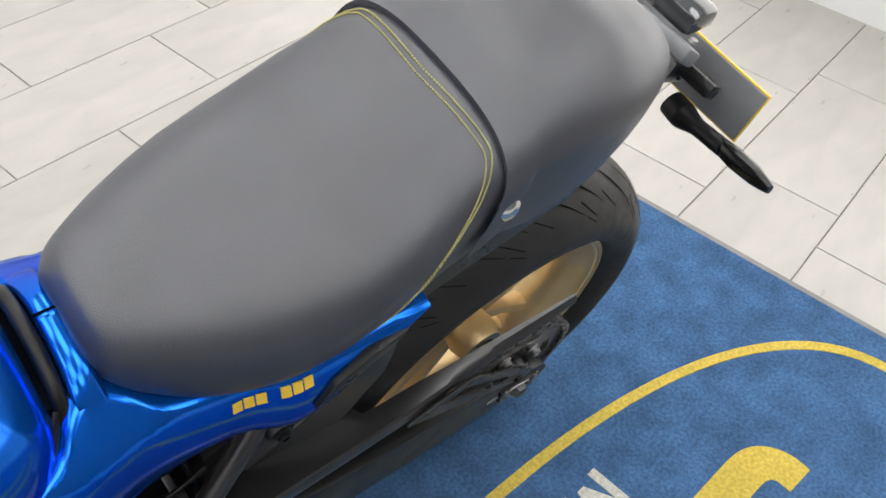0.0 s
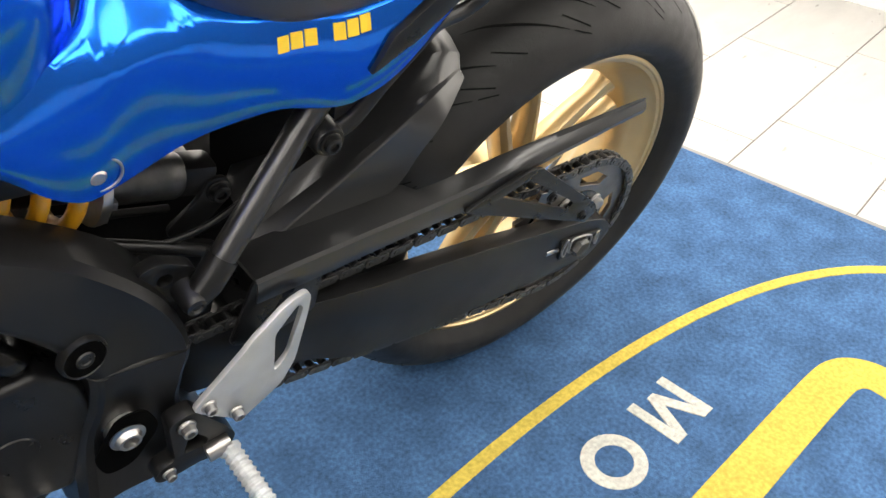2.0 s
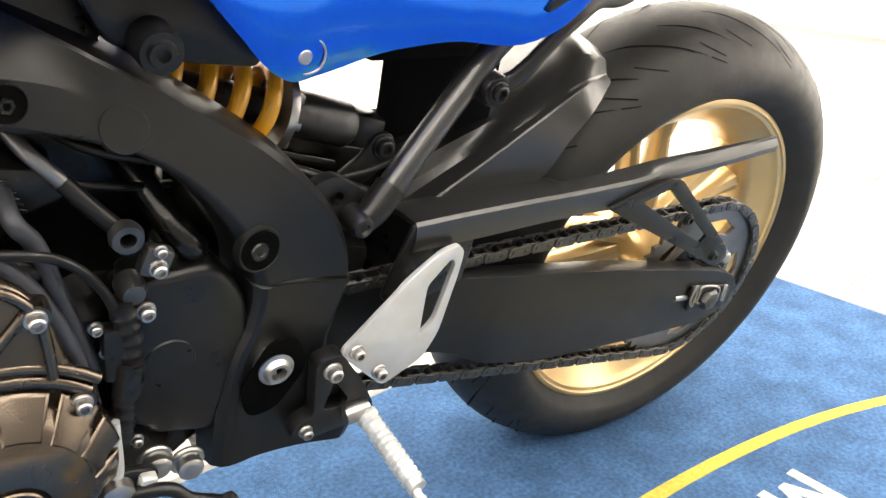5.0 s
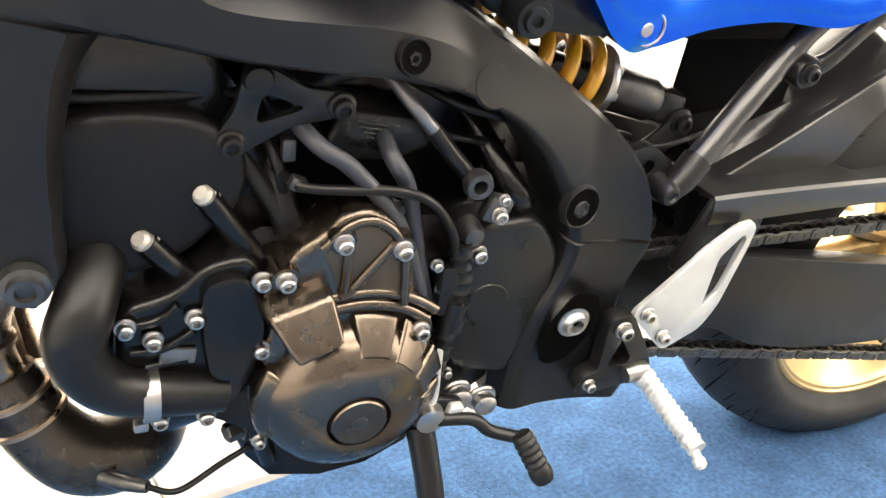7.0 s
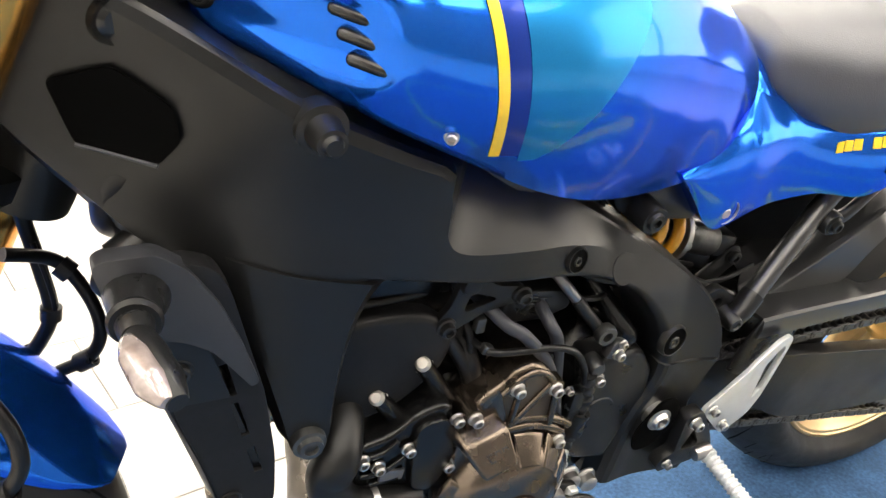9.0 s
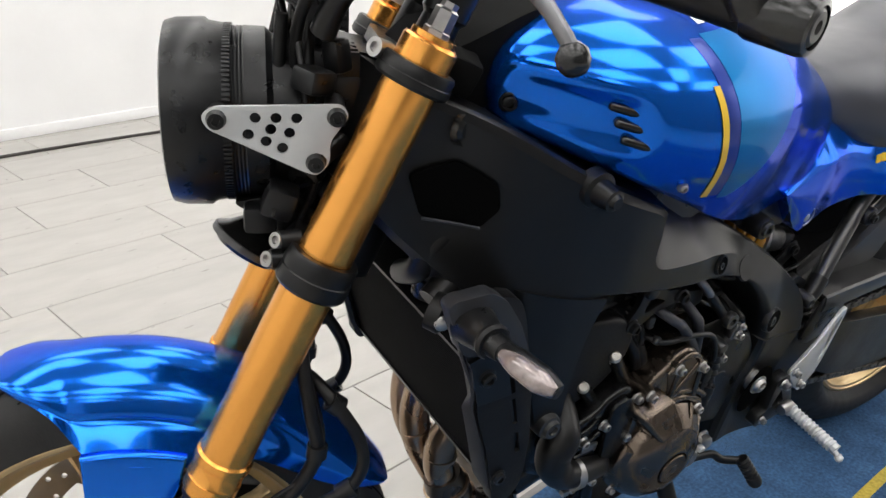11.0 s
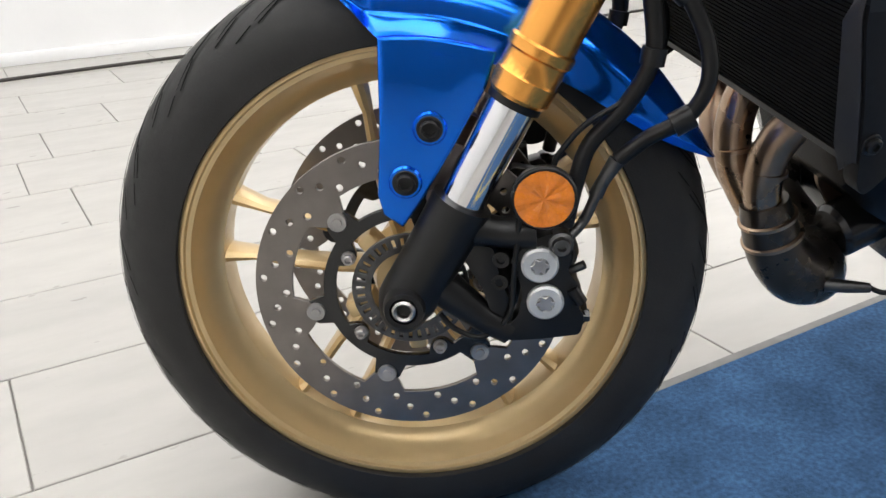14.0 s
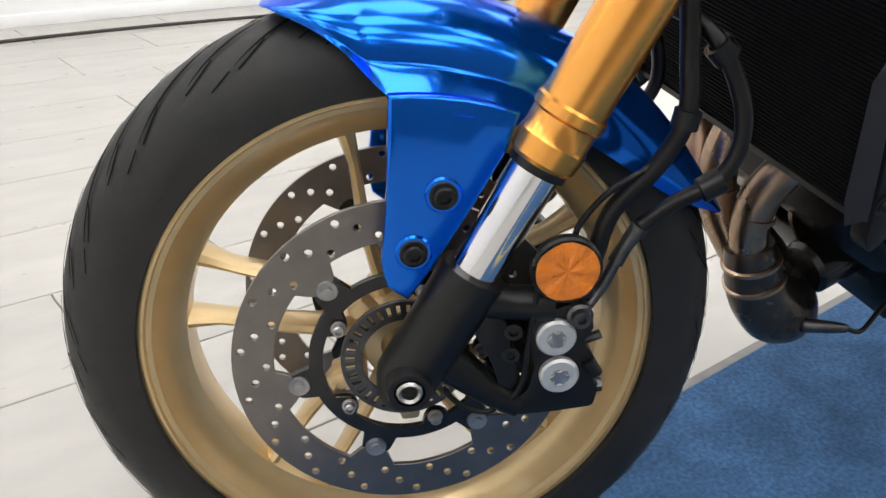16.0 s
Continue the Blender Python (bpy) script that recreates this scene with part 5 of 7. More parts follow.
for k, (a, m, b) in enumerate(zip(crest, crease, lower)):
    t = k / (len(crest) - 1)
    ledge = 0.0125 * (1 - t) ** 0.8 + 0.001
    m2 = m + Vector((0, ledge, ledge * 0.42))
    half = [b, m.lerp(b, 0.5) + Vector((0, -0.001, 0)), m + Vector((0, -0.0008, -0.0012)), m + Vector((0, 0.0008, 0.0006)), m2, m2.lerp(a, 0.12) + Vector((0, 0.004 * (1 - t), -0.001)), m2.lerp(a, 0.4) + Vector((0, 0.006 * (1 - t), 0)), m2.lerp(a, 0.75) + Vector((0, 0.003 * (1 - t), 0)), a, Vector((a.x + 0.004, a.y * 0.5, a.z + 0.006))]
    back = 0.06 * (1 - t) ** 1.5
    sec = half + [Vector((a.x + 0.006 + back / 2, 0, a.z + 0.008))] + [Vector((p.x + back, -p.y, p.z)) for p in reversed(half)]
    inn = [Vector((q.x + 0.003, q.y * 0.955, q.z - 0.003)) for q in reversed(sec)]
    rings.append(sec + inn)
part("shell", loft(rings), SATIN, hug, "black plastic shell", 22)

# ---- subframe and tail ----
sub = group_of("subframe", bike)
tagged(sub, "black tubular steel subframe")
for s in (-1, 1):
    part("tube", tube([(-0.512, s * 0.133, 0.528), (-0.484, s * 0.123, 0.5545), (-0.456, s * 0.113, 0.581), (-0.428, s * 0.1035, 0.6075), (-0.40, s * 0.094, 0.634), (-0.36, s * 0.09, 0.672), (-0.2, s * 0.08, 0.775), (0.05, s * 0.06, 0.80)], 0.0122, 18), SATIN, sub)
    part("sleeve", tube([(-0.531, s * 0.138, 0.516), (-0.514, s * 0.1337, 0.526), (-0.4965, s * 0.1275, 0.5425)], [0.0105, 0.0138, 0.0142], 18), FRAME, sub)
    part("tube", tube([(-0.72, s * 0.08, 0.70), (-0.5, s * 0.085, 0.72), (-0.3, s * 0.08, 0.76), (0.05, s * 0.06, 0.79)], 0.0135, 16), FRAME, sub)
    part("peg_hanger", tube([(-0.388, s * 0.104, 0.617), (-0.365, s * 0.105, 0.625), (-0.335, s * 0.103, 0.652), (-0.302, s * 0.098, 0.676), (-0.272, s * 0.09, 0.690), (-0.235, s * 0.082, 0.690), (-0.205, s * 0.08, 0.705), (-0.17, s * 0.08, 0.75)], [0.0105, 0.0098, 0.0085, 0.0085, 0.0085, 0.0085, 0.0085, 0.0085], 14, flat=0.7), FRAME, sub, "black passenger peg hanger")
    part("hanger_lug", lathe([(0, 0.016), (0.0135, 0.016), (0.0155, 0.012), (0.0155, -0.012), (0, -0.012)], (-0.3895, s * 0.098, 0.616), 28, axis=(0, s, 0)), FRAME, sub)
    bolt(sub, -0.3895, s * 0.1145, 0.616, BOLT_BLACK, 0.85, 0 if s < 0 else 180)
    part("mount", lathe([(0, 0.010), (0.004, 0.010), (0.0055, 0.0125), (0.0085, 0.0115), (0.011, 0.006), (0.0125, -0.03)], (-0.5305, s * 0.138, 0.519), 28, axis=(0, s, 0)), FRAME, sub)
    part("mount_web", plate([(-0.566, 0.553), (-0.548, 0.558), (-0.520, 0.540), (-0.508, 0.505), (-0.516, 0.495), (-0.545, 0.508), (-0.575, 0.538)], 0.112, 0.124, 0.003, [circle(-0.5455, 0.536, 0.007)], warp=lambda p, s=s: (p.x, s * p.y, p.z), round_r=0.006), FRAME, sub)
tail = group_of("tail_unit", bike)
tagged(tail, "black number plate holder with rear turn signals")
part("under_tray", loft([[Vector((x, s * w, z)) for s, z in ((-1, za), (1, za), (0.8, zb), (-0.8, zb))] for x, w, za, zb in ((-0.45, 0.085, 0.785, 0.745), (-0.2, 0.09, 0.79, 0.745), (0.05, 0.075, 0.80, 0.76), (0.13, 0.05, 0.835, 0.80))]), PLASTIC, tail)
part("rear_light", block((0.20, 0.02, 0.845), (0.05, 0.09, 0.03), 0.01), GLASS_DARK, tail, "dark rear light")
part("holder", tube([(0.10, 0, 0.80), (0.16, 0, 0.785), (0.235, 0, 0.75)], [0.03, 0.028, 0.024], 12), PLASTIC, tail, "black plate holder arm")
PLATE_POSE = pose(0.266, -0.004, 0.742, 0, 12, 0)
part("number_plate", block((0, 0, 0), (0.004, 0.218, 0.07), 0.0015), PLATE_GREY, tail, "blank grey plate with yellow rim", pose_m=PLATE_POSE)
part("plate_rim", plate([(-0.111, -0.0375), (0.111, -0.0375), (0.111, 0.0375), (-0.111, 0.0375)], 0, 0.005, 0.001, [[Vector(q) for q in ((-0.1085, -0.035), (-0.1085, 0.035), (0.1085, 0.035), (0.1085, -0.035))]], warp=lambda p: (p.y, p.x, p.z)), YELLOW, tail, pose_m=PLATE_POSE)
part("plate_bracket", block((0.225, -0.01, 0.765), (0.03, 0.12, 0.02), 0.004, (0, 30, 0)), PLASTIC, tail)
for s in (-1, 1):
    sig = part("turn_signal", tube([(0.222, s * 0.03, 0.715), (0.218, s * 0.055, 0.716), (0.213, s * 0.08, 0.722), (0.205, s * 0.125, 0.733)], [0.017, 0.018, 0.011, 0.0115], 14), PLASTIC, tail, "black rear turn signal")
    part("lens", tube([(0.206, s * 0.12, 0.732), (0.20, s * 0.145, 0.738), (0.195, s * 0.178, 0.744), (0.191, s * 0.202, 0.748)], [0.0115, 0.0145, 0.0125, 0.006], 14, flat=0.7), GLOSS, sig)
part("light_box", block((0.165, -0.005, 0.825), (0.04, 0.085, 0.02), 0.004, (0, 35, 0)), PLATE_GREY, tail, "grey light housing")
part("screw", lathe([(0, 0.004), (0.005, 0.004), (0.006, 0)], (0.172, -0.035, 0.838), 14, axis=(0.3, 0, 1)), STEEL, tail)
# ---- engine ----
engine = group_of("engine", bike)
tagged(engine, "black three-cylinder engine with bronze side cover")
case = loft([[Vector((x, y, z)) for y, z in ((-w, zb + 0.03), (-w * 0.75, zb), (w * 0.75, zb), (w, zb + 0.03), (w, zt - 0.03), (w * 0.85, zt), (-w * 0.85, zt), (-w, zt - 0.03))]
             for x, w, zb, zt in ((-1.005, 0.09, 0.345, 0.47), (-0.985, 0.118, 0.325, 0.49), (-0.90, 0.132, 0.275, 0.50), (-0.86, 0.135, 0.25, 0.50), (-0.76, 0.135, 0.25, 0.50), (-0.69, 0.125, 0.26, 0.49), (-0.63, 0.11, 0.29, 0.46))])
part("crankcase", case, ENGINE, engine, "black cast crankcase")
part("sump", loft([[Vector((x, y, z)) for y, z in ((-w, 0.29), (-w * 1.02, zb + 0.012), (-w * 0.9, zb), (w * 0.9, zb), (w, 0.29))] for x, w, zb in ((-0.905, 0.095, 0.262), (-0.892, 0.112, 0.235), (-0.872, 0.12, 0.213), (-0.824, 0.122, 0.202), (-0.778, 0.12, 0.205), (-0.735, 0.112, 0.217), (-0.69, 0.09, 0.25))]), ENGINE, engine, "black oil sump")
part("drain_plug", lathe([(0, -0.014), (0.008, -0.014), (0.0095, -0.012), (0.0095, 0.0), (0.013, 0.0), (0.013, 0.004), (0, 0.004)], (-0.899, -0.116, 0.288), 6, axis=(0.9, 0.35, 0)), DARK_STEEL, engine, "dark hexagon plug")
part("case_lug", tube([(-0.885, -0.122, 0.335), (-0.884, -0.126, 0.29), (-0.873, -0.122, 0.245)], [0.011, 0.009, 0.008], 12), ENGINE, engine)
part("port_block", block((-1.0, -0.005, 0.478), (0.062, 0.19, 0.10), 0.012, (0, -25, 0)), ENGINE, engine)
part("oil_filter", lathe([(0, -0.06), (0.028, -0.06), (0.033, -0.054), (0.0335, 0.0), (0, 0.0)], (-0.915, -0.045, 0.285), 32, axis=(1, 0, 0.35)), GLOSS, engine, "black oil filter")
part("cylinder_block", block((-0.955, 0, 0.545), (0.15, 0.235, 0.16), 0.012, (0, -33, 0)), ENGINE, engine)
part("cylinder_head", block((-0.985, 0, 0.60), (0.17, 0.236, 0.13), 0.02, (0, -33, 0)), ENGINE, engine)
head_cover = plate([(-1.045, 0.545), (-1.035, 0.60), (-0.985, 0.612), (-0.925, 0.605), (-0.895, 0.575), (-0.90, 0.535), (-0.94, 0.495), (-0.985, 0.478), (-1.03, 0.50)], -0.138, -0.11, 0.009, round_r=0.025, seg=3)
part("head_cover", head_cover, COVER, engine, "black cam chain end cover", 45)
for (x0, z0), (x1, z1) in (((-0.926, 0.545), (-0.892, 0.49)), ((-0.968, 0.512), (-0.935, 0.468))):
    part("stud_boss", tube([(x0, -0.138, z0), (x1, -0.138, z1)], 0.0095, 12), ENGINE, engine)
    d = Vector((x0 - x1, 0, z0 - z1)).normalized()
    part("stud_bolt", lathe([(0, 0.01), (0.005, 0.01), (0.0075, 0.007), (0.0075, 0), (0.0095, -0.001), (0.0095, -0.004)], (x0, -0.139, z0), 16, axis=(d.x - 0.0, -0.55, d.z)), ALU_CAST, engine, "steel cylinder bolt")
# water pump and its pipe
part("water_pump", plate([(-0.995, 0.468), (-0.955, 0.475), (-0.93, 0.50), (-0.895, 0.505), (-0.885, 0.47), (-0.882, 0.42), (-0.90, 0.37), (-0.935, 0.345), (-0.98, 0.352), (-0.995, 0.40)], -0.158, -0.12, 0.006, round_r=0.015, seg=3), ENGINE, engine, "black water pump housing", 45)
part("pump_cover", plate([(-0.935, 0.49), (-0.905, 0.497), (-0.89, 0.47), (-0.887, 0.43), (-0.905, 0.39), (-0.93, 0.395), (-0.935, 0.44)], -0.168, -0.156, 0.005, round_r=0.014, seg=2), ENGINE, engine)
for pts in (((-0.99, 0.455), (-0.965, 0.458), (-0.95, 0.47)), ((-0.985, 0.43), (-0.96, 0.432), (-0.94, 0.445)), ((-0.975, 0.415), (-0.945, 0.418))):
    part("rib", tube([(x, -0.16, z) for x, z in pts], 0.0035, 8), ENGINE, engine)
part("pump_badge", block((-0.952, -0.161, 0.4235), (0.026, 0.004, 0.014), 0.0015, (0, 8, 0)), LEVER, engine)
for x, z in ((-0.987, 0.457), (-0.969, 0.443), (-0.939, 0.459), (-0.933, 0.359), (-0.968, 0.362), (-0.891, 0.421), (-0.891, 0.486)):
    bolt(engine, x, -0.162, z, BOLT, 1.08)
water = group_of("water_pipe", bike)
tagged(water, "black water hose with steel clamp at the pump")
part("pump_neck", block((-0.995, -0.085, 0.452), (0.055, 0.10, 0.12), 0.012), ENGINE, engine)
part("hose", tube([(-0.92, -0.157, 0.377), (-0.9706, -0.166, 0.3936), (-0.9996, -0.166, 0.4053), (-1.0164, -0.166, 0.4290), (-1.0200, -0.166, 0.4538), (-1.0136, -0.166, 0.4761), (-1.0016, -0.135, 0.4941), (-0.9936, -0.10, 0.4981)], [0.017, 0.018, 0.0195, 0.0215, 0.022, 0.0215, 0.021, 0.02], 20), HOSE, water, "thick black hose")
part("spigot", tube([(-0.965, -0.16, 0.383), (-0.92, -0.157, 0.377)], 0.0165, 18), ENGINE, water)
part("clamp", lathe([(0.0185, -0.006), (0.0208, -0.006), (0.0208, 0.006), (0.0185, 0.006)], (-0.9736, -0.166, 0.3929), 32, axis=(0.99, 0, -0.06), closed=True), STEEL, water, "steel hose clamp")
part("clamp_screw", block((-0.9821, -0.168, 0.3641), (0.011, 0.009, 0.009), 0.002), STEEL, water)
# bronze generator cover
CX, CZ = -0.818, 0.362
gen = group_of("generator_cover", engine)
part("dome", lathe([(0, -0.199), (0.024, -0.199), (0.0255, -0.197), (0.027, -0.201), (0.030, -0.201), (0.052, -0.194), (0.066, -0.184), (0.074, -0.17), (0.0765, -0.155), (0.0765, -0.12)], (CX, 0, CZ), 64), BRONZE, gen, "bronze painted generator cover", 40)
part("cap", lathe([(0, -0.2), (0.006, -0.2), (0.007, -0.2035), (0.0225, -0.2035), (0.0235, -0.202), (0.0235, -0.19)], (CX, 0, CZ), 40), BRONZE, gen)
part("cap_hex", lathe([(0, -0.2038), (0.0075, -0.2038), (0.0078, -0.2), (0, -0.2)], (CX, 0, CZ), 6), DARK_STEEL, gen)
part("gear_case", plate([(-0.876, 0.492), (-0.868, 0.508), (-0.845, 0.523), (-0.836, 0.536), (-0.815, 0.541), (-0.794, 0.529), (-0.778, 0.506), (-0.768, 0.46), (-0.755, 0.43), (-0.748, 0.38), (-0.765, 0.33), (-0.80, 0.295), (-0.84, 0.292), (-0.875, 0.315), (-0.892, 0.36), (-0.888, 0.42), (-0.884, 0.455)], -0.165, -0.12, 0.006, round_r=0.008, seg=3), BRONZE, gen, "bronze gear case", 45)
# slightly raised plate in darker bronze, the recess's shade is in its colour
part("gear_recess", plate([(-0.848, 0.512), (-0.83, 0.526), (-0.812, 0.529), (-0.797, 0.519), (-0.786, 0.498), (-0.782, 0.455), (-0.83, 0.462)], -0.1665, -0.16, 0.001, round_r=0.008), material("bronze_shade", (0.115, 0.09, 0.066), 0.42, 0.8, var=0.12, var_scale=18), gen)
for pts in (((-0.848, 0.512), (-0.829, 0.53), (-0.812, 0.533), (-0.795, 0.522), (-0.783, 0.498), (-0.779, 0.452)), ((-0.828, 0.515), (-0.83, 0.465)), ((-0.792, 0.512), (-0.828, 0.466))):
    part("web", tube([(x, -0.167, z) for x, z in pts], 0.0042, 8), BRONZE, gen)
BLOCK_FACE = [(-0.8895, -0.1860, 0.4659), (-0.8436, -0.1860, 0.4824), (-0.8384, -0.2090, 0.4537), (-0.8720, -0.2090, 0.4370)]
bm = bmesh.new()
for q in BLOCK_FACE + [(x, -0.15, z) for x, z in ((-0.900, 0.466), (-0.890, 0.476), (-0.852, 0.488), (-0.829, 0.448), (-0.868, 0.423))]:
    bm.verts.new(q)
bmesh.ops.convex_hull(bm, input=bm.verts)
bmesh.ops.dissolve_limit(bm, angle_limit=radians(8), verts=bm.verts, edges=bm.edges)
bmesh.ops.bevel(bm, geom=list(bm.edges), offset=0.0035, segments=3, affect='EDGES', profile=0.6, clamp_overlap=True)
part("block_front", bm, BRONZE, gen, "raised bronze block with engraved mark", 35)
fa, fb, fd = (Vector(BLOCK_FACE[i]) for i in (0, 1, 3))
fu, fv = (fb - fa), (fd - fa)
fn = fv.cross(fu).normalized()
fn = fn if fn.y < 0 else -fn
for k, bars in enumerate((((0, 0, 1, 0.18), (0, 0.82, 1, 1), (0, 0, 0.2, 1)), ((0, 0, 1, 0.18), (0, 0.5, 1, 0.66), (0.8, 0, 1, 0.6), (0, 0, 0.2, 1)), ((0, 0, 1, 0.18), (0, 0, 0.2, 0.6), (0.8, 0, 1, 1), (0, 0.45, 1, 0.6)))):
    bm = bmesh.new()
    for x0, y0, x1, y1 in bars:
        cell = [fa + fu * (0.30 + 0.17 * k + 0.13 * x) + fv * (0.36 + 0.26 * y) + fn * 0.0004 for x, y in ((x0, y0), (x1, y0), (x1, y1), (x0, y1))]
        loft([cell, [q + fn * 0.0007 for q in cell]], True, bm)
    part("mark", bm, DARK_STEEL, gen)
for a0, a1, r0, r1, out in ((64, 92, 0.056, 0.086, -0.191), (36, 60, 0.056, 0.086, -0.191), (10, 32, 0.056, 0.083, -0.191), (-16, 6, 0.056, 0.08, -0.191), (148, 205, 0.045, 0.081, -0.189)):
    ring = [Vector((CX + r1 * math.cos(radians(a)), CZ + r1 * math.sin(radians(a)))) for a in np.linspace(a0, a1, 10)] + [Vector((CX + r0 * math.cos(radians(a)), CZ + r0 * math.sin(radians(a)))) for a in np.linspace(a1, a0, 10)]
    part("segment", plate(ring, out, -0.15, 0.004, seg=3, warp=lambda p: (p.x, p.y + 0.9 * max(0, math.hypot(p.x - CX, p.z - CZ) - 0.06) if p.y < -0.17 else p.y, p.z)), BRONZE, gen, "", 45)
for r, w in ((0.092, 0.006), (0.103, 0.005)):
    part("rib", tube([(CX + r * math.cos(radians(a)), -0.164, CZ + r * math.sin(radians(a))) for a in range(48, 105, 8)], w, 10), BRONZE, gen)
for x, z in ((-0.834, 0.518), (-0.787, 0.507), (-0.762, 0.424), (-0.875, 0.489)):
    part("boss", lathe([(0, -0.006), (0.0105, -0.006), (0.0115, 0.0), (0.0115, 0.03)], (x, -0.164, z), 20), BRONZE, gen)
    bolt(gen, x, -0.170, z, BOLT, 1.1)
for x, z in ((-0.872, 0.335), (-0.85, 0.40)):
    bolt(gen, x - 0.02, -0.168, z - 0.01, BOLT, 0.9)
# sprocket cover behind the generator
part("sprocket_cover", plate([(-0.722, 0.50), (-0.66, 0.505), (-0.648, 0.498), (-0.627, 0.468), (-0.622, 0.43), (-0.652, 0.328), (-0.70, 0.34), (-0.722, 0.36), (-0.73, 0.43)], -0.143, -0.10, 0.008, round_r=0.01, seg=3), PLASTIC, engine, "matt black sprocket cover", 45)
part("cover_disc", lathe([(0, -0.1445), (0.02, -0.1445), (0.021, -0.143)], (-0.69, 0, 0.42), 32), PLASTIC, engine)
for x, z, s in ((-0.709, 0.477, 1.1), (-0.704, 0.318, 1.3), (-0.676, 0.305, 1.3), (-0.718, 0.346, 0.8), (-0.745, 0.47, 0.8), (-0.738, 0.445, 0.8)):
    bolt(engine, x, -0.145, z, BOLT_HEX if s > 1.2 else BOLT, s)
part("starter_box", plate([(-0.838, 0.572), (-0.826, 0.599), (-0.757, 0.587), (-0.752, 0.564), (-0.785, 0.553), (-0.826, 0.556)], -0.118, -0.07, 0.005, round_r=0.008), PLASTIC, engine, "black ribbed plastic box", 45)
for k in range(6):
    part("rib", tube([(-0.816 + 0.003 * k, -0.1185, 0.590 - 0.0048 * k), (-0.788 + 0.002 * k, -0.1185, 0.584 - 0.0048 * k)], 0.0011, 6), GLOSS, engine)
# hanger bracket between frame and engine
hanger = group_of("engine_hanger", bike)
tagged(hanger, "triangular black engine hanger bracket with bolts")
part("plate", plate([(-0.898, 0.641), (-0.886, 0.641), (-0.858, 0.624), (-0.832, 0.620), (-0.824, 0.611), (-0.832, 0.602), (-0.868, 0.596), (-0.903, 0.576), (-0.917, 0.579), (-0.918, 0.592), (-0.906, 0.61), (-0.901, 0.632)], -0.136, -0.128, 0.0015, [[Vector(q) for q in rounded([(-0.888, 0.622), (-0.856, 0.6095), (-0.893, 0.598)], 0.008)]], round_r=0.005), FRAME, hanger)
for x, z in ((-0.833, 0.611), (-0.909, 0.586)):
    part("bolt", lathe([(0, -0.008), (0.004, -0.008), (0.0045, -0.011), (0.007, -0.010), (0.0078, -0.004), (0.0098, -0.003), (0.0105, 0)], (x, -0.136, z), 20), FRAME, hanger)
part("bolt", lathe([(0, -0.006), (0.006, -0.006), (0.009, -0.005), (0.011, 0)], (-0.891, -0.136, 0.632), 20), FRAME, hanger)
# throttle bodies, hoses and harness behind
intake = group_of("intake", bike)
tagged(intake, "black throttle bodies with hoses and wiring")
part("body", block((-0.83, 0, 0.64), (0.12, 0.22, 0.06), 0.012, (0, -20, 0)), ENGINE, intake)
part("backing", block((-0.79, 0.02, 0.55), (0.24, 0.17, 0.14), 0.02), ENGINE, intake)
part("airbox", loft([[Vector((x, y, z)) for y, z in ((-w, za), (w, za), (w * 0.9, zb), (-w * 0.9, zb))] for x, w, za, zb in ((-1.13, 0.06, 0.74, 0.84), (-1.0, 0.12, 0.69, 0.79), (-0.85, 0.125, 0.66, 0.74), (-0.72, 0.09, 0.65, 0.69))]), PLASTIC, intake, "black airbox")
part("coil", block((-0.985, -0.095, 0.632), (0.07, 0.03, 0.032), 0.006, (0, 35, 0)), PLASTIC, intake)
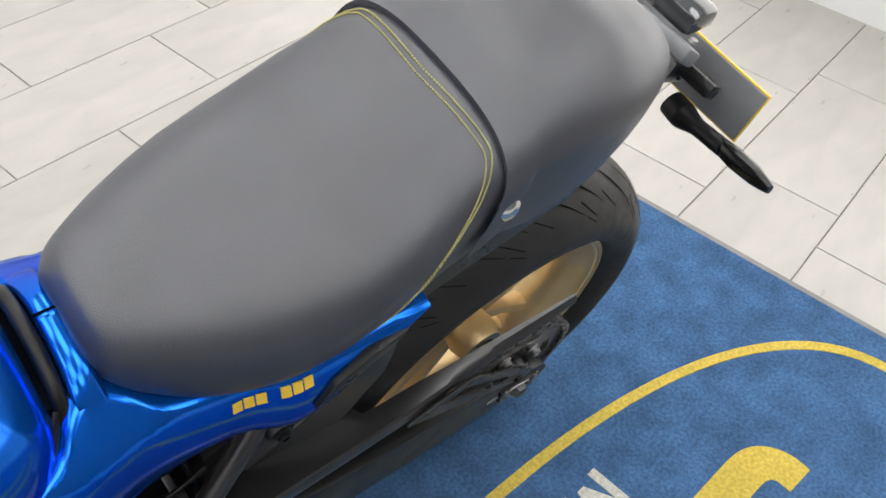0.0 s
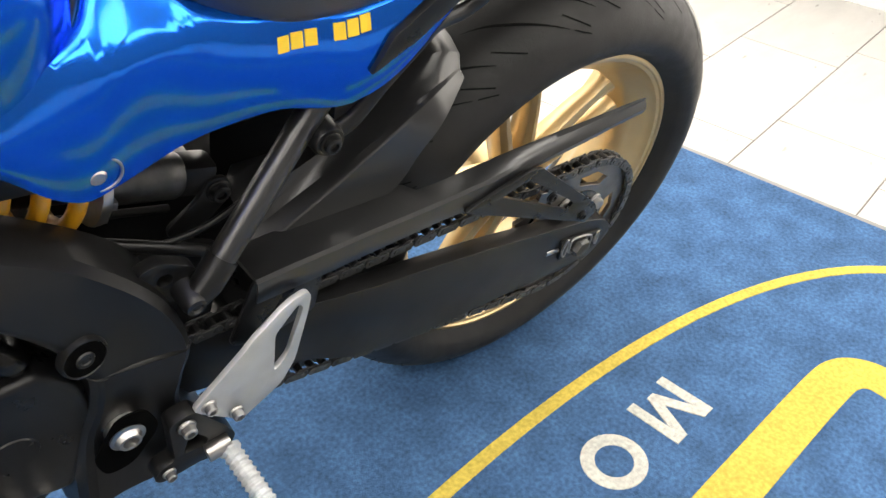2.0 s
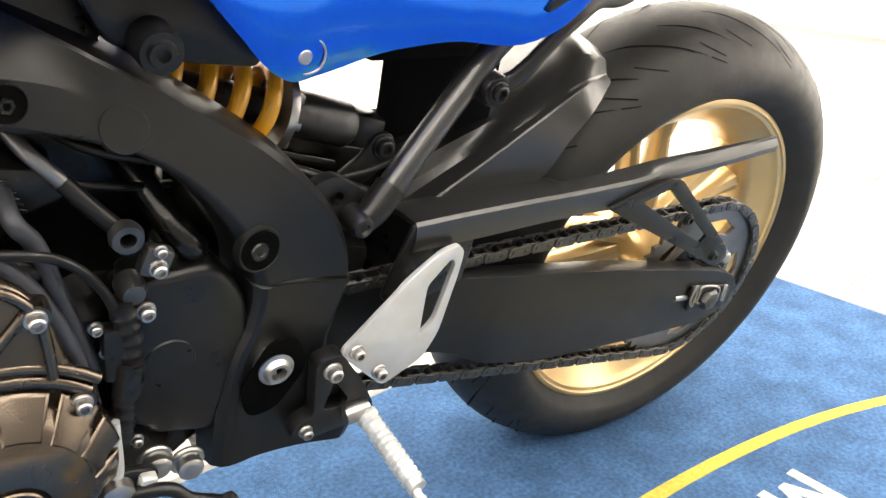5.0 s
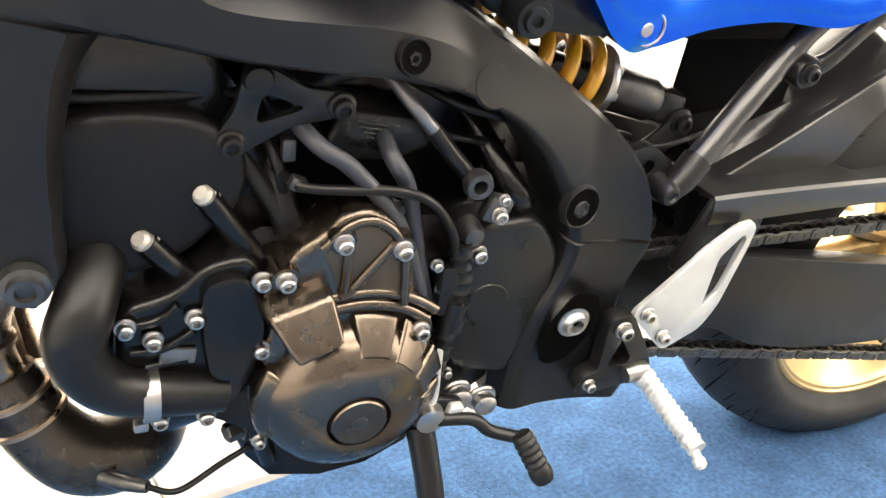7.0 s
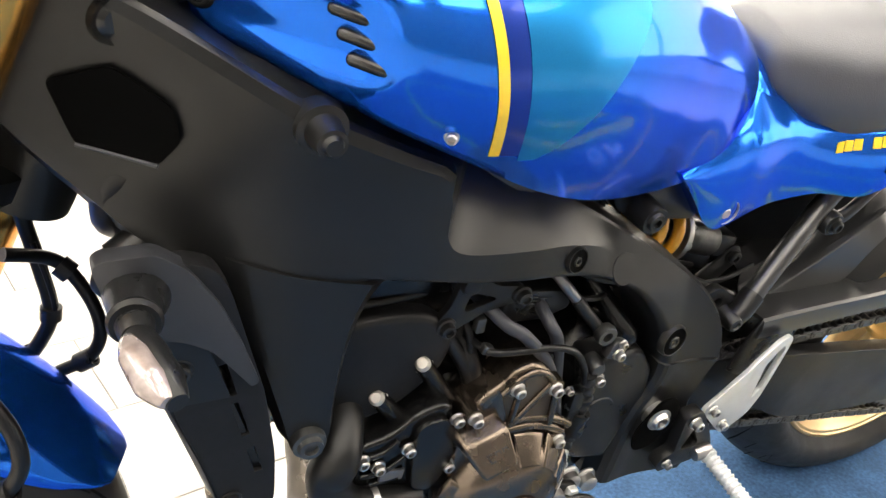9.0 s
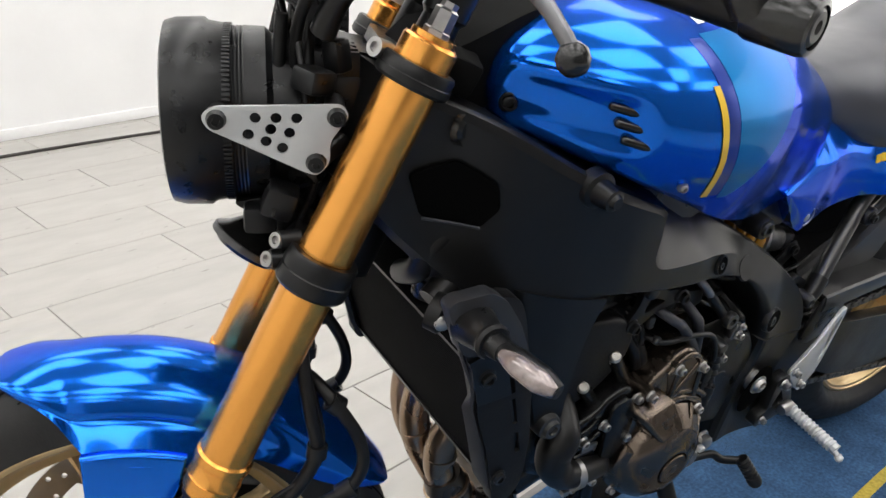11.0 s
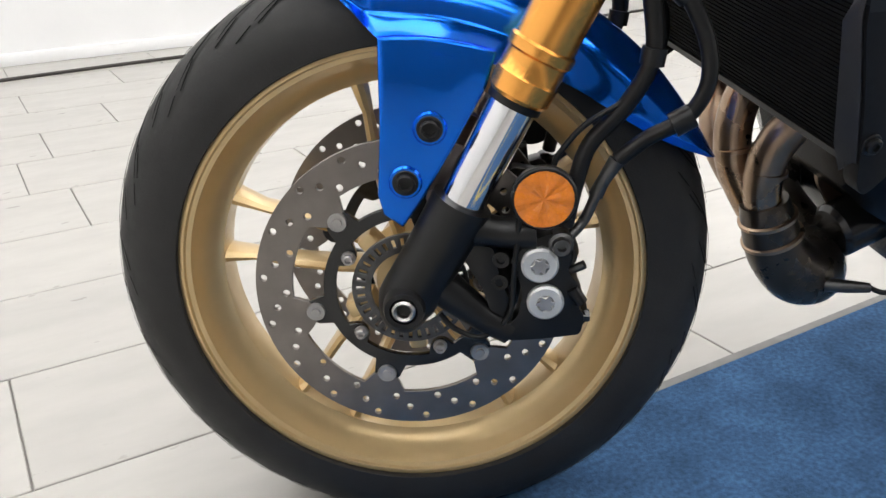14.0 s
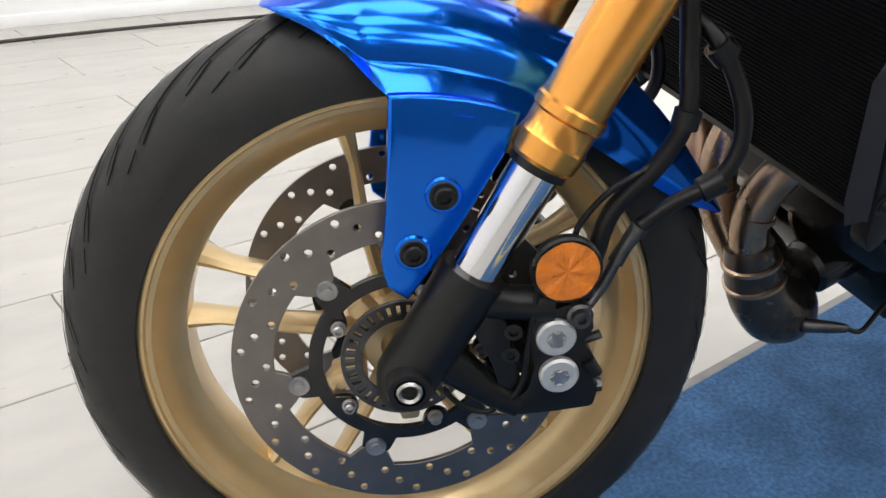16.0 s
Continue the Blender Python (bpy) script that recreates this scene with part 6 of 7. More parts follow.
for pts, r, m in ((((-0.875, -0.07, 0.60), (-0.853, -0.145, 0.588), (-0.828, -0.15, 0.570), (-0.794, -0.15, 0.531), (-0.777, -0.15, 0.499), (-0.759, -0.15, 0.446), (-0.747, -0.15, 0.369), (-0.741, -0.15, 0.312)), 0.0066, HOSE_GREY),
                  (((-0.79, -0.05, 0.59), (-0.792, -0.135, 0.57), (-0.779, -0.142, 0.547), (-0.769, -0.142, 0.510), (-0.759, -0.14, 0.471), (-0.745, -0.14, 0.42)), 0.0068, HOSE_GREY),
                  (((-0.875, -0.12, 0.556), (-0.862, -0.15, 0.556), (-0.83, -0.153, 0.552), (-0.796, -0.155, 0.550), (-0.765, -0.155, 0.539), (-0.742, -0.152, 0.511), (-0.730, -0.15, 0.477), (-0.728, -0.148, 0.44)), 0.0038, HOSE),
                  (((-0.757, -0.128, 0.584), (-0.742, -0.133, 0.566), (-0.724, -0.137, 0.546)), 0.0068, HOSE),
                  (((-0.79, -0.10, 0.622), (-0.775, -0.122, 0.604), (-0.755, -0.128, 0.582)), 0.0058, LEVER),
                  (((-0.93, -0.10, 0.60), (-0.89, -0.12, 0.55), (-0.868, -0.13, 0.51), (-0.855, -0.12, 0.46)), 0.008, HOSE),
                  (((-0.89, -0.06, 0.60), (-0.872, -0.12, 0.54), (-0.862, -0.13, 0.51), (-0.855, -0.12, 0.48)), 0.0095, HOSE),
                  (((-0.91, -0.06, 0.62), (-0.88, -0.12, 0.575), (-0.87, -0.128, 0.54), (-0.86, -0.10, 0.50)), 0.004, HOSE),
                  (((-1.07, -0.08, 0.617), (-1.02, -0.115, 0.615), (-0.97, -0.118, 0.613), (-0.90, -0.11, 0.612)), 0.005, HOSE),
                  (((-0.78, -0.06, 0.61), (-0.74, -0.11, 0.60), (-0.70, -0.115, 0.588), (-0.65, -0.08, 0.56)), 0.004, HOSE),
                  (((-0.80, -0.06, 0.58), (-0.76, -0.11, 0.577), (-0.72, -0.115, 0.568), (-0.67, -0.08, 0.545)), 0.0032, HOSE),
                  
                  (((-0.84, -0.06, 0.50), (-0.80, -0.13, 0.525), (-0.775, -0.13, 0.52), (-0.74, -0.07, 0.48)), 0.011, ENGINE),
                  (((-0.71, -0.06, 0.58), (-0.68, -0.12, 0.53), (-0.665, -0.12, 0.51), (-0.66, -0.06, 0.49)), 0.012, ENGINE)):
    part("hose", tube(pts, r, 10), m, intake, "rubber hose")
part("conduit", tube([(lerp(-0.7275, -0.7215, k / 9) if k < 10 else lerp(-0.7215, -0.731, (k - 9) / 26), -0.147, lerp(0.492, 0.35, k / 35)) for k in range(36)], [0.0088 if k % 3 else 0.0104 for k in range(36)], 12, 2), HOSE, intake, "ribbed black cable conduit")
part("conduit_sleeve", tube([(-0.7225, -0.15, 0.435), (-0.726, -0.151, 0.405)], 0.0115, 14), PLASTIC, intake)
part("fitting", lathe([(0.006, -0.006), (0.011, -0.006), (0.0125, 0), (0.011, 0.006), (0.006, 0.006)], (-0.7213, -0.146, 0.545), 24, closed=True), DARK_STEEL, intake, "steel cable fitting")
part("fitting", block((-0.702, -0.147, 0.522), (0.022, 0.014, 0.024), 0.004, (0, 20, 0)), DARK_STEEL, intake)
bolt(intake, -0.702, -0.154, 0.52, BOLT, 1.0)
bolt(intake, -0.700, -0.154, 0.534, BOLT, 0.7)
part("fitting", lathe([(0, -0.012), (0.008, -0.01), (0.011, -0.002), (0.011, 0.01)], (-0.718, -0.142, 0.497), 20), DARK_STEEL, intake)
part("connector", block((-0.864, -0.145, 0.556), (0.013, 0.010, 0.011), 0.003, (0, 25, 0)), DARK_STEEL, intake)
part("connector", block((-0.732, -0.146, 0.445), (0.02, 0.016, 0.05), 0.004), PLASTIC, intake)
part("connector", block((-0.868, -0.13, 0.576), (0.01, 0.01, 0.018), 0.002), DARK_STEEL, intake)
# gear linkage, stand, pegs
control = group_of("gear_lever", bike)
tagged(control, "black gear lever with rubber tip and linkage")
part("lever", tube([(-0.738, -0.175, 0.318), (-0.705, -0.185, 0.322), (-0.69, -0.195, 0.314), (-0.672, -0.205, 0.313), (-0.66, -0.215, 0.316)], 0.0062, 12), FRAME, control, "black bent lever arm")
part("rubber_tip", lathe([(0, 0), (0.009, 0), (0.0105, 0.004)] + [(0.0108 if k % 2 else 0.0096, 0.006 + 0.0035 * k) for k in range(10)] + [(0.011, 0.044), (0.009, 0.05), (0, 0.05)], (-0.668, -0.212, 0.322), 20, axis=(0.22, -0.30, -0.42)), HOSE, control, "ribbed rubber tip")
part("pivot", lathe([(0, -0.012), (0.009, -0.012), (0.0135, -0.010), (0.0145, 0)], (-0.742, -0.17, 0.322), 24), STEEL, control)
part("pivot_arm", plate([(-0.762, 0.336), (-0.73, 0.338), (-0.706, 0.33), (-0.708, 0.312), (-0.745, 0.303), (-0.762, 0.312)], -0.17, -0.16, 0.003, round_r=0.008), FRAME, control)
part("rod", tube([(-0.7385, -0.165, 0.392), (-0.739, -0.166, 0.372), (-0.740, -0.167, 0.342), (-0.7446, -0.168, 0.308)], [0.0032, 0.0044, 0.0064, 0.004], 12), ALU, control, "pale linkage rod")
part("joint", block((-0.718, -0.173, 0.322), (0.014, 0.012, 0.02), 0.003, (0, 10, 0)), ALU, control)
stand = group_of("side_stand", bike)
tagged(stand, "black steel side stand, folded out on the mat")
part("leg", tube([(-0.722, -0.12, 0.25), (-0.718, -0.165, 0.19), (-0.715, -0.215, 0.10), (-0.712, -0.262, 0.005)], [0.015, 0.014, 0.0125, 0.012], 14), FRAME, stand, "black stand leg")
part("foot", block((-0.70, -0.255, -0.043), (0.085, 0.045, 0.008), 0.003, (-11.5, 0, 0)), FRAME, stand)
part("foot_neck", tube([(-0.712, -0.258, 0.01), (-0.708, -0.258, -0.042)], 0.011, 10), FRAME, stand)
peg = group_of("foot_peg", bike)
tagged(peg, "knurled aluminium foot peg on black bracket")
part("bracket", plate([(-0.573, 0.403), (-0.549, 0.408), (-0.522, 0.365), (-0.508, 0.336), (-0.512, 0.322), (-0.532, 0.318), (-0.585, 0.312), (-0.592, 0.322), (-0.586, 0.336), (-0.57, 0.34)], -0.172, -0.155, 0.003, [[Vector(q) for q in rounded([(-0.553, 0.378), (-0.536, 0.352), (-0.54, 0.343), (-0.562, 0.345)], 0.005)]], round_r=0.008, seg=2), FRAME, peg, "black peg bracket")
for x, z, s in ((-0.5575, 0.392, 1.25), (-0.5775, 0.3265, 0.95)):
    bolt(peg, x, -0.173, z, BOLT, s)
pp = []
for k in range(23):
    r = 0.0105 if k % 2 else 0.0088
    pp += [(r, 0.008 + 0.0033 * k), (r, 0.0098 + 0.0033 * k)]
PEG0, PEG1 = Vector((-0.521, -0.181, 0.334)), Vector((-0.514, -0.262, 0.321))
part("grip", lathe([(0, 0), (0.011, 0), (0.0115, 0.005)] + pp + [(0.0095, 0.088), (0, 0.088)], PEG0, 12, axis=(PEG1 - PEG0)), ALU, peg, "knurled silver grip", 20)
part("feeler", lathe([(0, 0), (0.0045, 0), (0.0045, 0.008), (0.0062, 0.01), (0.0062, 0.016), (0.003, 0.019), (0, 0.019)], PEG1 + Vector((0, -0.002, -0.004)), 14, axis=(PEG1 - PEG0) + Vector((0, 0, -0.03))), ALU, peg)
part("hinge", lathe([(0, -0.012), (0.009, -0.012), (0.010, 0), (0.009, 0.012), (0, 0.012)], (-0.530, -0.178, 0.338), 16, axis=(1, 0, 0.1)), STEEL, peg)
heel = group_of("heel_guard", bike)
tagged(heel, "silver aluminium heel guard plate with slot")
part("plate", plate([(-0.551, 0.406), (-0.493, 0.468), (-0.452, 0.488), (-0.43, 0.488), (-0.422, 0.478), (-0.424, 0.455), (-0.436, 0.39), (-0.452, 0.366), (-0.502, 0.355)], -0.1715, -0.1655, 0.0015,
     [[Vector(q) for q in rounded([(-0.464, 0.455), (-0.438, 0.476), (-0.431, 0.468), (-0.446, 0.408), (-0.463, 0.396)], 0.006)]], round_r=0.009, warp=lambda p: (p.x, p.y + max(0, p.x + 0.5) * 0.22, p.z)), ALU, heel)
for x, z in ((-0.535, 0.406), (-0.508, 0.375)):
    bolt(heel, x, -0.172, z, BOLT, 1.05)
# rear shock
shock = group_of("rear_shock", bike)
tagged(shock, "rear shock with yellow coil spring")
S0, sd = Vector((-0.695, -0.035, 0.617)), Vector((0.9594, 0, -0.282))
sn = sd.cross(Vector((0, 1, 0))).normalized()
coil = [S0 + sd * (0.004 + 0.0287 * k / 24) + (sn * math.cos(k * math.pi / 12) + Vector((0, 1, 0)) * math.sin(k * math.pi / 12)) * 0.0335 for k in range(107)]
part("spring", tube(coil, 0.0072, 12, 1), SPRING, shock, "yellow coil spring")
part("body", lathe([(0, -0.02), (0.026, -0.02), (0.026, 0.0), (0.016, 0.002), (0.016, 0.13), (0, 0.13)], S0, 28, axis=sd), PLASTIC, shock)
part("collar", lathe([(0.014, 0.131), (0.036, 0.131), (0.037, 0.134), (0.036, 0.139), (0.014, 0.139)], S0, 32, axis=sd, closed=True), STEEL, shock, "silver spring collar")
for k in range(8):
    d = sn * math.cos(k * math.pi / 4) + Vector((0, 1, 0)) * math.sin(k * math.pi / 4)
    part("collar_notch", block(S0 + sd * 0.141 + d * 0.03, (0.008, 0.008, 0.008), 0.0015, (0, 16, 0)), STEEL, shock)
part("damper", lathe([(0, 0.138), (0.0205, 0.138), (0.0215, 0.141), (0.0215, 0.206), (0.019, 0.211), (0, 0.211)], S0, 36, axis=sd), DARK_STEEL, shock, "dark grey damper body")
part("clevis", block(S0 + sd * 0.224, (0.040, 0.030, 0.034), 0.007, (0, 16, 0)), FRAME, shock)
bolt(shock, -0.4618, -0.0535, 0.540, BOLT_BLACK, 0.95)
link = group_of("shock_mount", bike)
tagged(link, "black upper frame bracket with bolt")
part("bracket", plate([(-0.74, 0.71), (-0.64, 0.70), (-0.607, 0.66), (-0.612, 0.646), (-0.668, 0.652), (-0.72, 0.668)], -0.104, -0.08, 0.005, round_r=0.01), FRAME, link)
part("bolt", lathe([(0, -0.004), (0.0045, -0.004), (0.005, -0.009), (0.009, -0.009), (0.0105, -0.005), (0.0145, -0.005), (0.016, 0), (0.017, 0.03)], (-0.691, -0.126, 0.671), 24), FRAME, link)
part("stay_plate", plate([(-0.446, 0.530), (-0.452, 0.553), (-0.470, 0.556), (-0.482, 0.535), (-0.512, 0.512), (-0.51, 0.498), (-0.475, 0.503)], -0.053, -0.047, 0.002, round_r=0.008), FRAME, link)
part("inner_mudguard", block((-0.41, 0.04, 0.484), (0.15, 0.16, 0.03), 0.01), CORE, link)
part("battery_tray", block((-0.425, 0.01, 0.675), (0.14, 0.14, 0.10), 0.01), CORE, link)
part("inner_mudguard", loft([[Vector((x + (0.065 if y > 0.05 and x < -0.44 else 0.0), y, z)) for y, z in ((y0, z0), (0.06, z0), (0.06, z1), (y0, z1))] for x, y0, z0, z1 in ((-0.445, -0.005, 0.50, 0.64), (-0.37, -0.05, 0.50, 0.655), (-0.345, -0.055, 0.52, 0.66))]), CORE, link)
for pts, r in ((((-0.56, -0.08, 0.53), (-0.50, -0.085, 0.535), (-0.455, -0.08, 0.545)), 0.003), (((-0.60, -0.03, 0.545), (-0.55, -0.03, 0.53), (-0.50, -0.03, 0.515)), 0.004)):
    part("cable", tube(pts, r, 12), HOSE, link)
part("pivot_block", block((-0.555, 0.0, 0.435), (0.13, 0.20, 0.085), 0.015, (0, 12, 0)), FRAME, link)
part("link_housing", block((-0.53, 0.03, 0.495), (0.15, 0.10, 0.09), 0.015, (0, 15, 0)), FRAME, link)
part("linkage", plate([(-0.58, 0.53), (-0.50, 0.52), (-0.475, 0.505), (-0.49, 0.49), (-0.56, 0.49)], -0.09, -0.075, 0.003, round_r=0.008), FRAME, link)
part("linkage", tube([(-0.58, -0.07, 0.545), (-0.53, -0.085, 0.53), (-0.49, -0.095, 0.515)], 0.006, 10), FRAME, link)
# exhaust
ex = group_of("exhaust", bike)
tagged(ex, "heat-tinted steel exhaust headers joining a black silencer")
HEADERS = (((-1.0, -0.06, 0.455), (-1.045, -0.054, 0.447), (-1.077, -0.048, 0.420), (-1.092, -0.043, 0.385), (-1.092, -0.045, 0.345), (-1.081, -0.052, 0.308)),
           ((-1.0, 0.03, 0.475), (-1.05, 0.03, 0.462), (-1.085, 0.024, 0.430), (-1.099, 0.014, 0.388), (-1.094, 0.0, 0.345), (-1.080, -0.03, 0.308)),
           ((-1.0, 0.10, 0.46), (-1.045, 0.09, 0.44), (-1.075, 0.075, 0.405), (-1.088, 0.05, 0.365), (-1.084, 0.015, 0.335), (-1.072, -0.02, 0.308)))
for run in HEADERS:
    part("header", tube([Vector(q) for q in run], 0.0205, 20), EXHAUST, ex, "heat-tinted header pipe")
    mid = (Vector(run[4]) + Vector(run[3])) / 2
    part("joint_ring", lathe([(0.0200, -0.003), (0.0222, -0.002), (0.0222, 0.002), (0.0200, 0.003)], mid, 24, axis=Vector(run[4]) - Vector(run[3]), closed=True), EXHAUST, ex)
part("collector", tube([(-1.085, -0.046, 0.328), (-1.076, -0.053, 0.302), (-1.061, -0.062, 0.268), (-1.034, -0.070, 0.240), (-1.0, -0.062, 0.226), (-0.975, -0.035, 0.222), (-0.958, 0.02, 0.228), (-0.94, 0.09, 0.238), (-0.88, 0.15, 0.25)], [0.026, 0.030, 0.033, 0.0365, 0.038, 0.038, 0.037, 0.036, 0.034], 32, flat=0.97), MUFFLER, ex, "brown-black collector pipe")
for c, ax, r in (((-1.0785, -0.0515, 0.309), (0.35, -0.2, -0.92), 0.0302), ((-1.0695, -0.0575, 0.286), (0.40, -0.22, -0.9), 0.0322)):
    part("seam_ring", lathe([(r - 0.002, -0.003), (r + 0.0018, -0.002), (r + 0.0018, 0.002), (r - 0.002, 0.003)], c, 36, axis=ax, closed=True), EXHAUST, ex)
part("sensor", tube([(-1.015, -0.100, 0.238), (-0.998, -0.116, 0.243), (-0.98, -0.128, 0.246)], [0.009, 0.0075, 0.0055], 12), DARK_STEEL, ex, "dark exhaust sensor")
part("sensor_lead", tube([(-0.98, -0.128, 0.246), (-0.955, -0.132, 0.238), (-0.915, -0.12, 0.25), (-0.88, -0.11, 0.26)], 0.003, 12), HOSE, ex)
part("heat_shield", plate([(-0.99, 0.34), (-0.945, 0.345), (-0.918, 0.315), (-0.920, 0.264), (-0.935, 0.262), (-0.978, 0.312)], -0.012, -0.006, 0.0015, [circle(-0.953, 0.32, 0.006)], round_r=0.008), EXHAUST, ex, "brown-grey bracket on the exhaust")
# welds where the headers leave the head
for y in (-0.06, 0.03, 0.10):
    part("flange", lathe([(0.0215, -0.004), (0.029, -0.004), (0.029, 0.004), (0.0215, 0.004)], (-1.016, y, 0.455 if y < 0 else 0.468), 28, axis=(-0.95, 0, -0.25), closed=True), DARK_STEEL, ex)
# ---- radiator and its side covers ----
radiator = group_of("radiator", bike)
tagged(radiator, "black finned radiator behind the fork")
RT, RB = Vector((-1.174, 0, 0.641)), Vector((-1.112, 0, 0.443))
rd = (RB - RT).normalized()
rn = Vector((rd.z, 0, -rd.x))


def rad_box(name, t0, t1, y0, y1, d0, d1, mat, label=""):
    a, b = RT.lerp(RB, t0), RT.lerp(RB, t1)
    rings = [[p + Vector((0, y, 0)) + rn * d for y, d in ((y0, d0), (y1, d0), (y1, d1), (y0, d1))] for p in (a, b)]
    return part(name, loft(rings), mat, radiator, label)


rad_box("core", 0.0, 1.0, -0.15, 0.15, -0.034, -0.004, CORE, "black radiator core")
fins = bmesh.new()
for k in range(46):
    a = RT.lerp(RB, (k + 0.5) / 46)
    rings = [[a + Vector((0, y, 0)) + rd * q * 0.0016 + rn * d for q, d in ((-1, -0.004), (1, -0.004), (1, 0.0), (-1, 0.0))] for y in (-0.15, 0.15)]
    loft(rings, True, fins)
tagged(part("cooling_mesh", fins, CORE, radiator), kind="stuff")
for y0, y1 in ((-0.168, -0.150), (0.150, 0.168)):
    rad_box("side_tank", -0.01, 1.01, y0, y1, -0.04, 0.002, FRAME)
rad_box("rail", -0.03, 0.0, -0.168, 0.168, -0.038, 0.003, FRAME)
rad_box("rail", 1.0, 1.035, -0.15, 0.15, -0.038, 0.003, FRAME)
bolt(radiator, -1.187, -0.122, 0.6735, BOLT_HEX, 1.0, 0, -30)
part("mount_rubber", lathe([(0, -0.011), (0.016, -0.011), (0.021, -0.007), (0.021, 0.007), (0, 0.007)], (-1.184, -0.113, 0.6735), 24, axis=(-0.5, 0.85, 0.1)), HOSE, radiator)
part("filler_neck", lathe([(0, 0), (0.020, 0), (0.020, 0.02), (0.017, 0.022), (0.017, 0.04), (0, 0.04)], (-1.16, -0.06, 0.655), 24, axis=(0.1, 0, 1)), PLASTIC, radiator)
part("mount", tube([(-1.15, -0.09, 0.70), (-1.185, -0.10, 0.678)], 0.016, 14), FRAME, radiator)
part("hose", tube([(-1.17, -0.02, 0.66), (-1.185, -0.07, 0.70), (-1.18, -0.085, 0.74), (-1.15, -0.09, 0.76)], 0.014, 14), HOSE, radiator)
part("hose", tube([(-1.15, -0.135, 0.62), (-1.12, -0.14, 0.57), (-1.09, -0.13, 0.50)], 0.013, 14), HOSE, radiator)
for s in (-1, 1):
    sc = group_of("radiator_cover", bike)
    tagged(sc, "black plastic radiator side cover with slots")
    lean = lambda z: 0.160 + (0.727 - z) * 0.055
    slots = [[Vector(q) for q in ((x0 - 0.0032, z0), (x0 + 0.0032, z0 + 0.001), (x1 + 0.0032, z1), (x1 - 0.0032, z1 - 0.001))] for x0, z0, x1, z1 in ((-1.1198, 0.6155, -1.1114, 0.583), (-1.1106, 0.5735, -1.1013, 0.5373), (-1.097, 0.5208, -1.0896, 0.4919))]
    part("panel", plate([(-1.192, 0.69), (-1.185, 0.662), (-1.161, 0.600), (-1.157, 0.572), (-1.136, 0.510), (-1.121, 0.455), (-1.115, 0.424), (-1.103, 0.411), (-1.080, 0.43), (-1.0746, 0.455), (-1.0753, 0.506), (-1.0857, 0.58), (-1.1014, 0.639), (-1.1127, 0.683), (-1.124, 0.706), (-1.15, 0.715)], -0.018, 0.0, 0.006, slots, round_r=0.01, seg=3,
                        warp=lambda p, s=s: (p.x, s * (p.y + lean(p.z)), p.z)), COVER, sc, "", 45)
    lip_rings = [[Vector((x, s * (lean(z) - 0.003), z)), Vector((x - 0.002, s * (lean(z) - 0.006), z)), Vector((xi, s * 0.150, zi)), Vector((xi + 0.006, s * 0.148, zi)), Vector((x + 0.008, s * (lean(z) - 0.008), z))] for x, z, xi, zi in ((-1.187, 0.668, -1.176, 0.662), (-1.183, 0.652, -1.169, 0.640), (-1.166, 0.611, -1.156, 0.598), (-1.162, 0.594, -1.159, 0.583), (-1.161, 0.577, -1.164, 0.570), (-1.150, 0.545, -1.153, 0.535), (-1.138, 0.510, -1.140, 0.492), (-1.128, 0.475, -1.129, 0.455), (-1.120, 0.445, -1.112, 0.425))]
    # lip coloured greyer than the panel because its front face catches light
    part("front_lip", loft(lip_rings), SHEEN_GREY, sc, "front edge, greyer for the light it faces", 40)
    for x, z, k in ((-1.1139, 0.4647, 0.8), (-1.1526, 0.6187, 0.9)):
        bolt(sc, x, s * (lean(z) + 0.001), z, BOLT_BLACK, k, 0 if s < 0 else 180)
    ts = group_of("turn_signal", bike)
    tagged(ts, "slim clear front turn signal on black stalk")
    # base coloured greyer as well, for the light it reflects
    part("base", plate([(-1.207, 0.714), (-1.198, 0.7235), (-1.167, 0.7285), (-1.145, 0.7125), (-1.122, 0.678), (-1.106, 0.640), (-1.092, 0.598), (-1.098, 0.594), (-1.128, 0.636), (-1.150, 0.650), (-1.190, 0.660)], -0.008, 0.008, 0.006, round_r=0.008, seg=3, cuts=1, warp=lambda p, s=s: (p.x, s * (p.y + lean(p.z) - 0.0018 - max(0, -1.185 - p.x) * 0.5), p.z)), SHEEN_GREY, ts, "dark grey base, lightened for what it reflects", 45)
    part("stalk", tube([(-1.178, s * 0.160, 0.692), (-1.182, s * 0.182, 0.697), (-1.185, s * 0.198, 0.70), (-1.1855, s * 0.218, 0.7025)], [0.024, 0.019, 0.014, 0.0105], 20), PLASTIC, ts)
    part("stalk_ring", lathe([(0.0, 0), (0.0175, 0), (0.0185, 0.004), (0.0165, 0.008), (0, 0.008)], (-1.1845, s * 0.196, 0.70), 24, axis=(-0.1, s, 0.12)), HOSE, ts)
    part("housing", tube([(-1.186, s * 0.212, 0.703), (-1.182, s * 0.235, 0.703), (-1.177, s * 0.262, 0.702), (-1.172, s * 0.28, 0.701)], [0.0085, 0.0125, 0.0135, 0.007], 16), PLASTIC, ts, "black signal housing")
    part("lens", tube([(-1.192, s * 0.222, 0.706), (-1.190, s * 0.24, 0.707), (-1.184, s * 0.265, 0.706), (-1.178, s * 0.281, 0.704)], [0.005, 0.0105, 0.0115, 0.005], 16), CLEAR, ts, "clear signal lens")

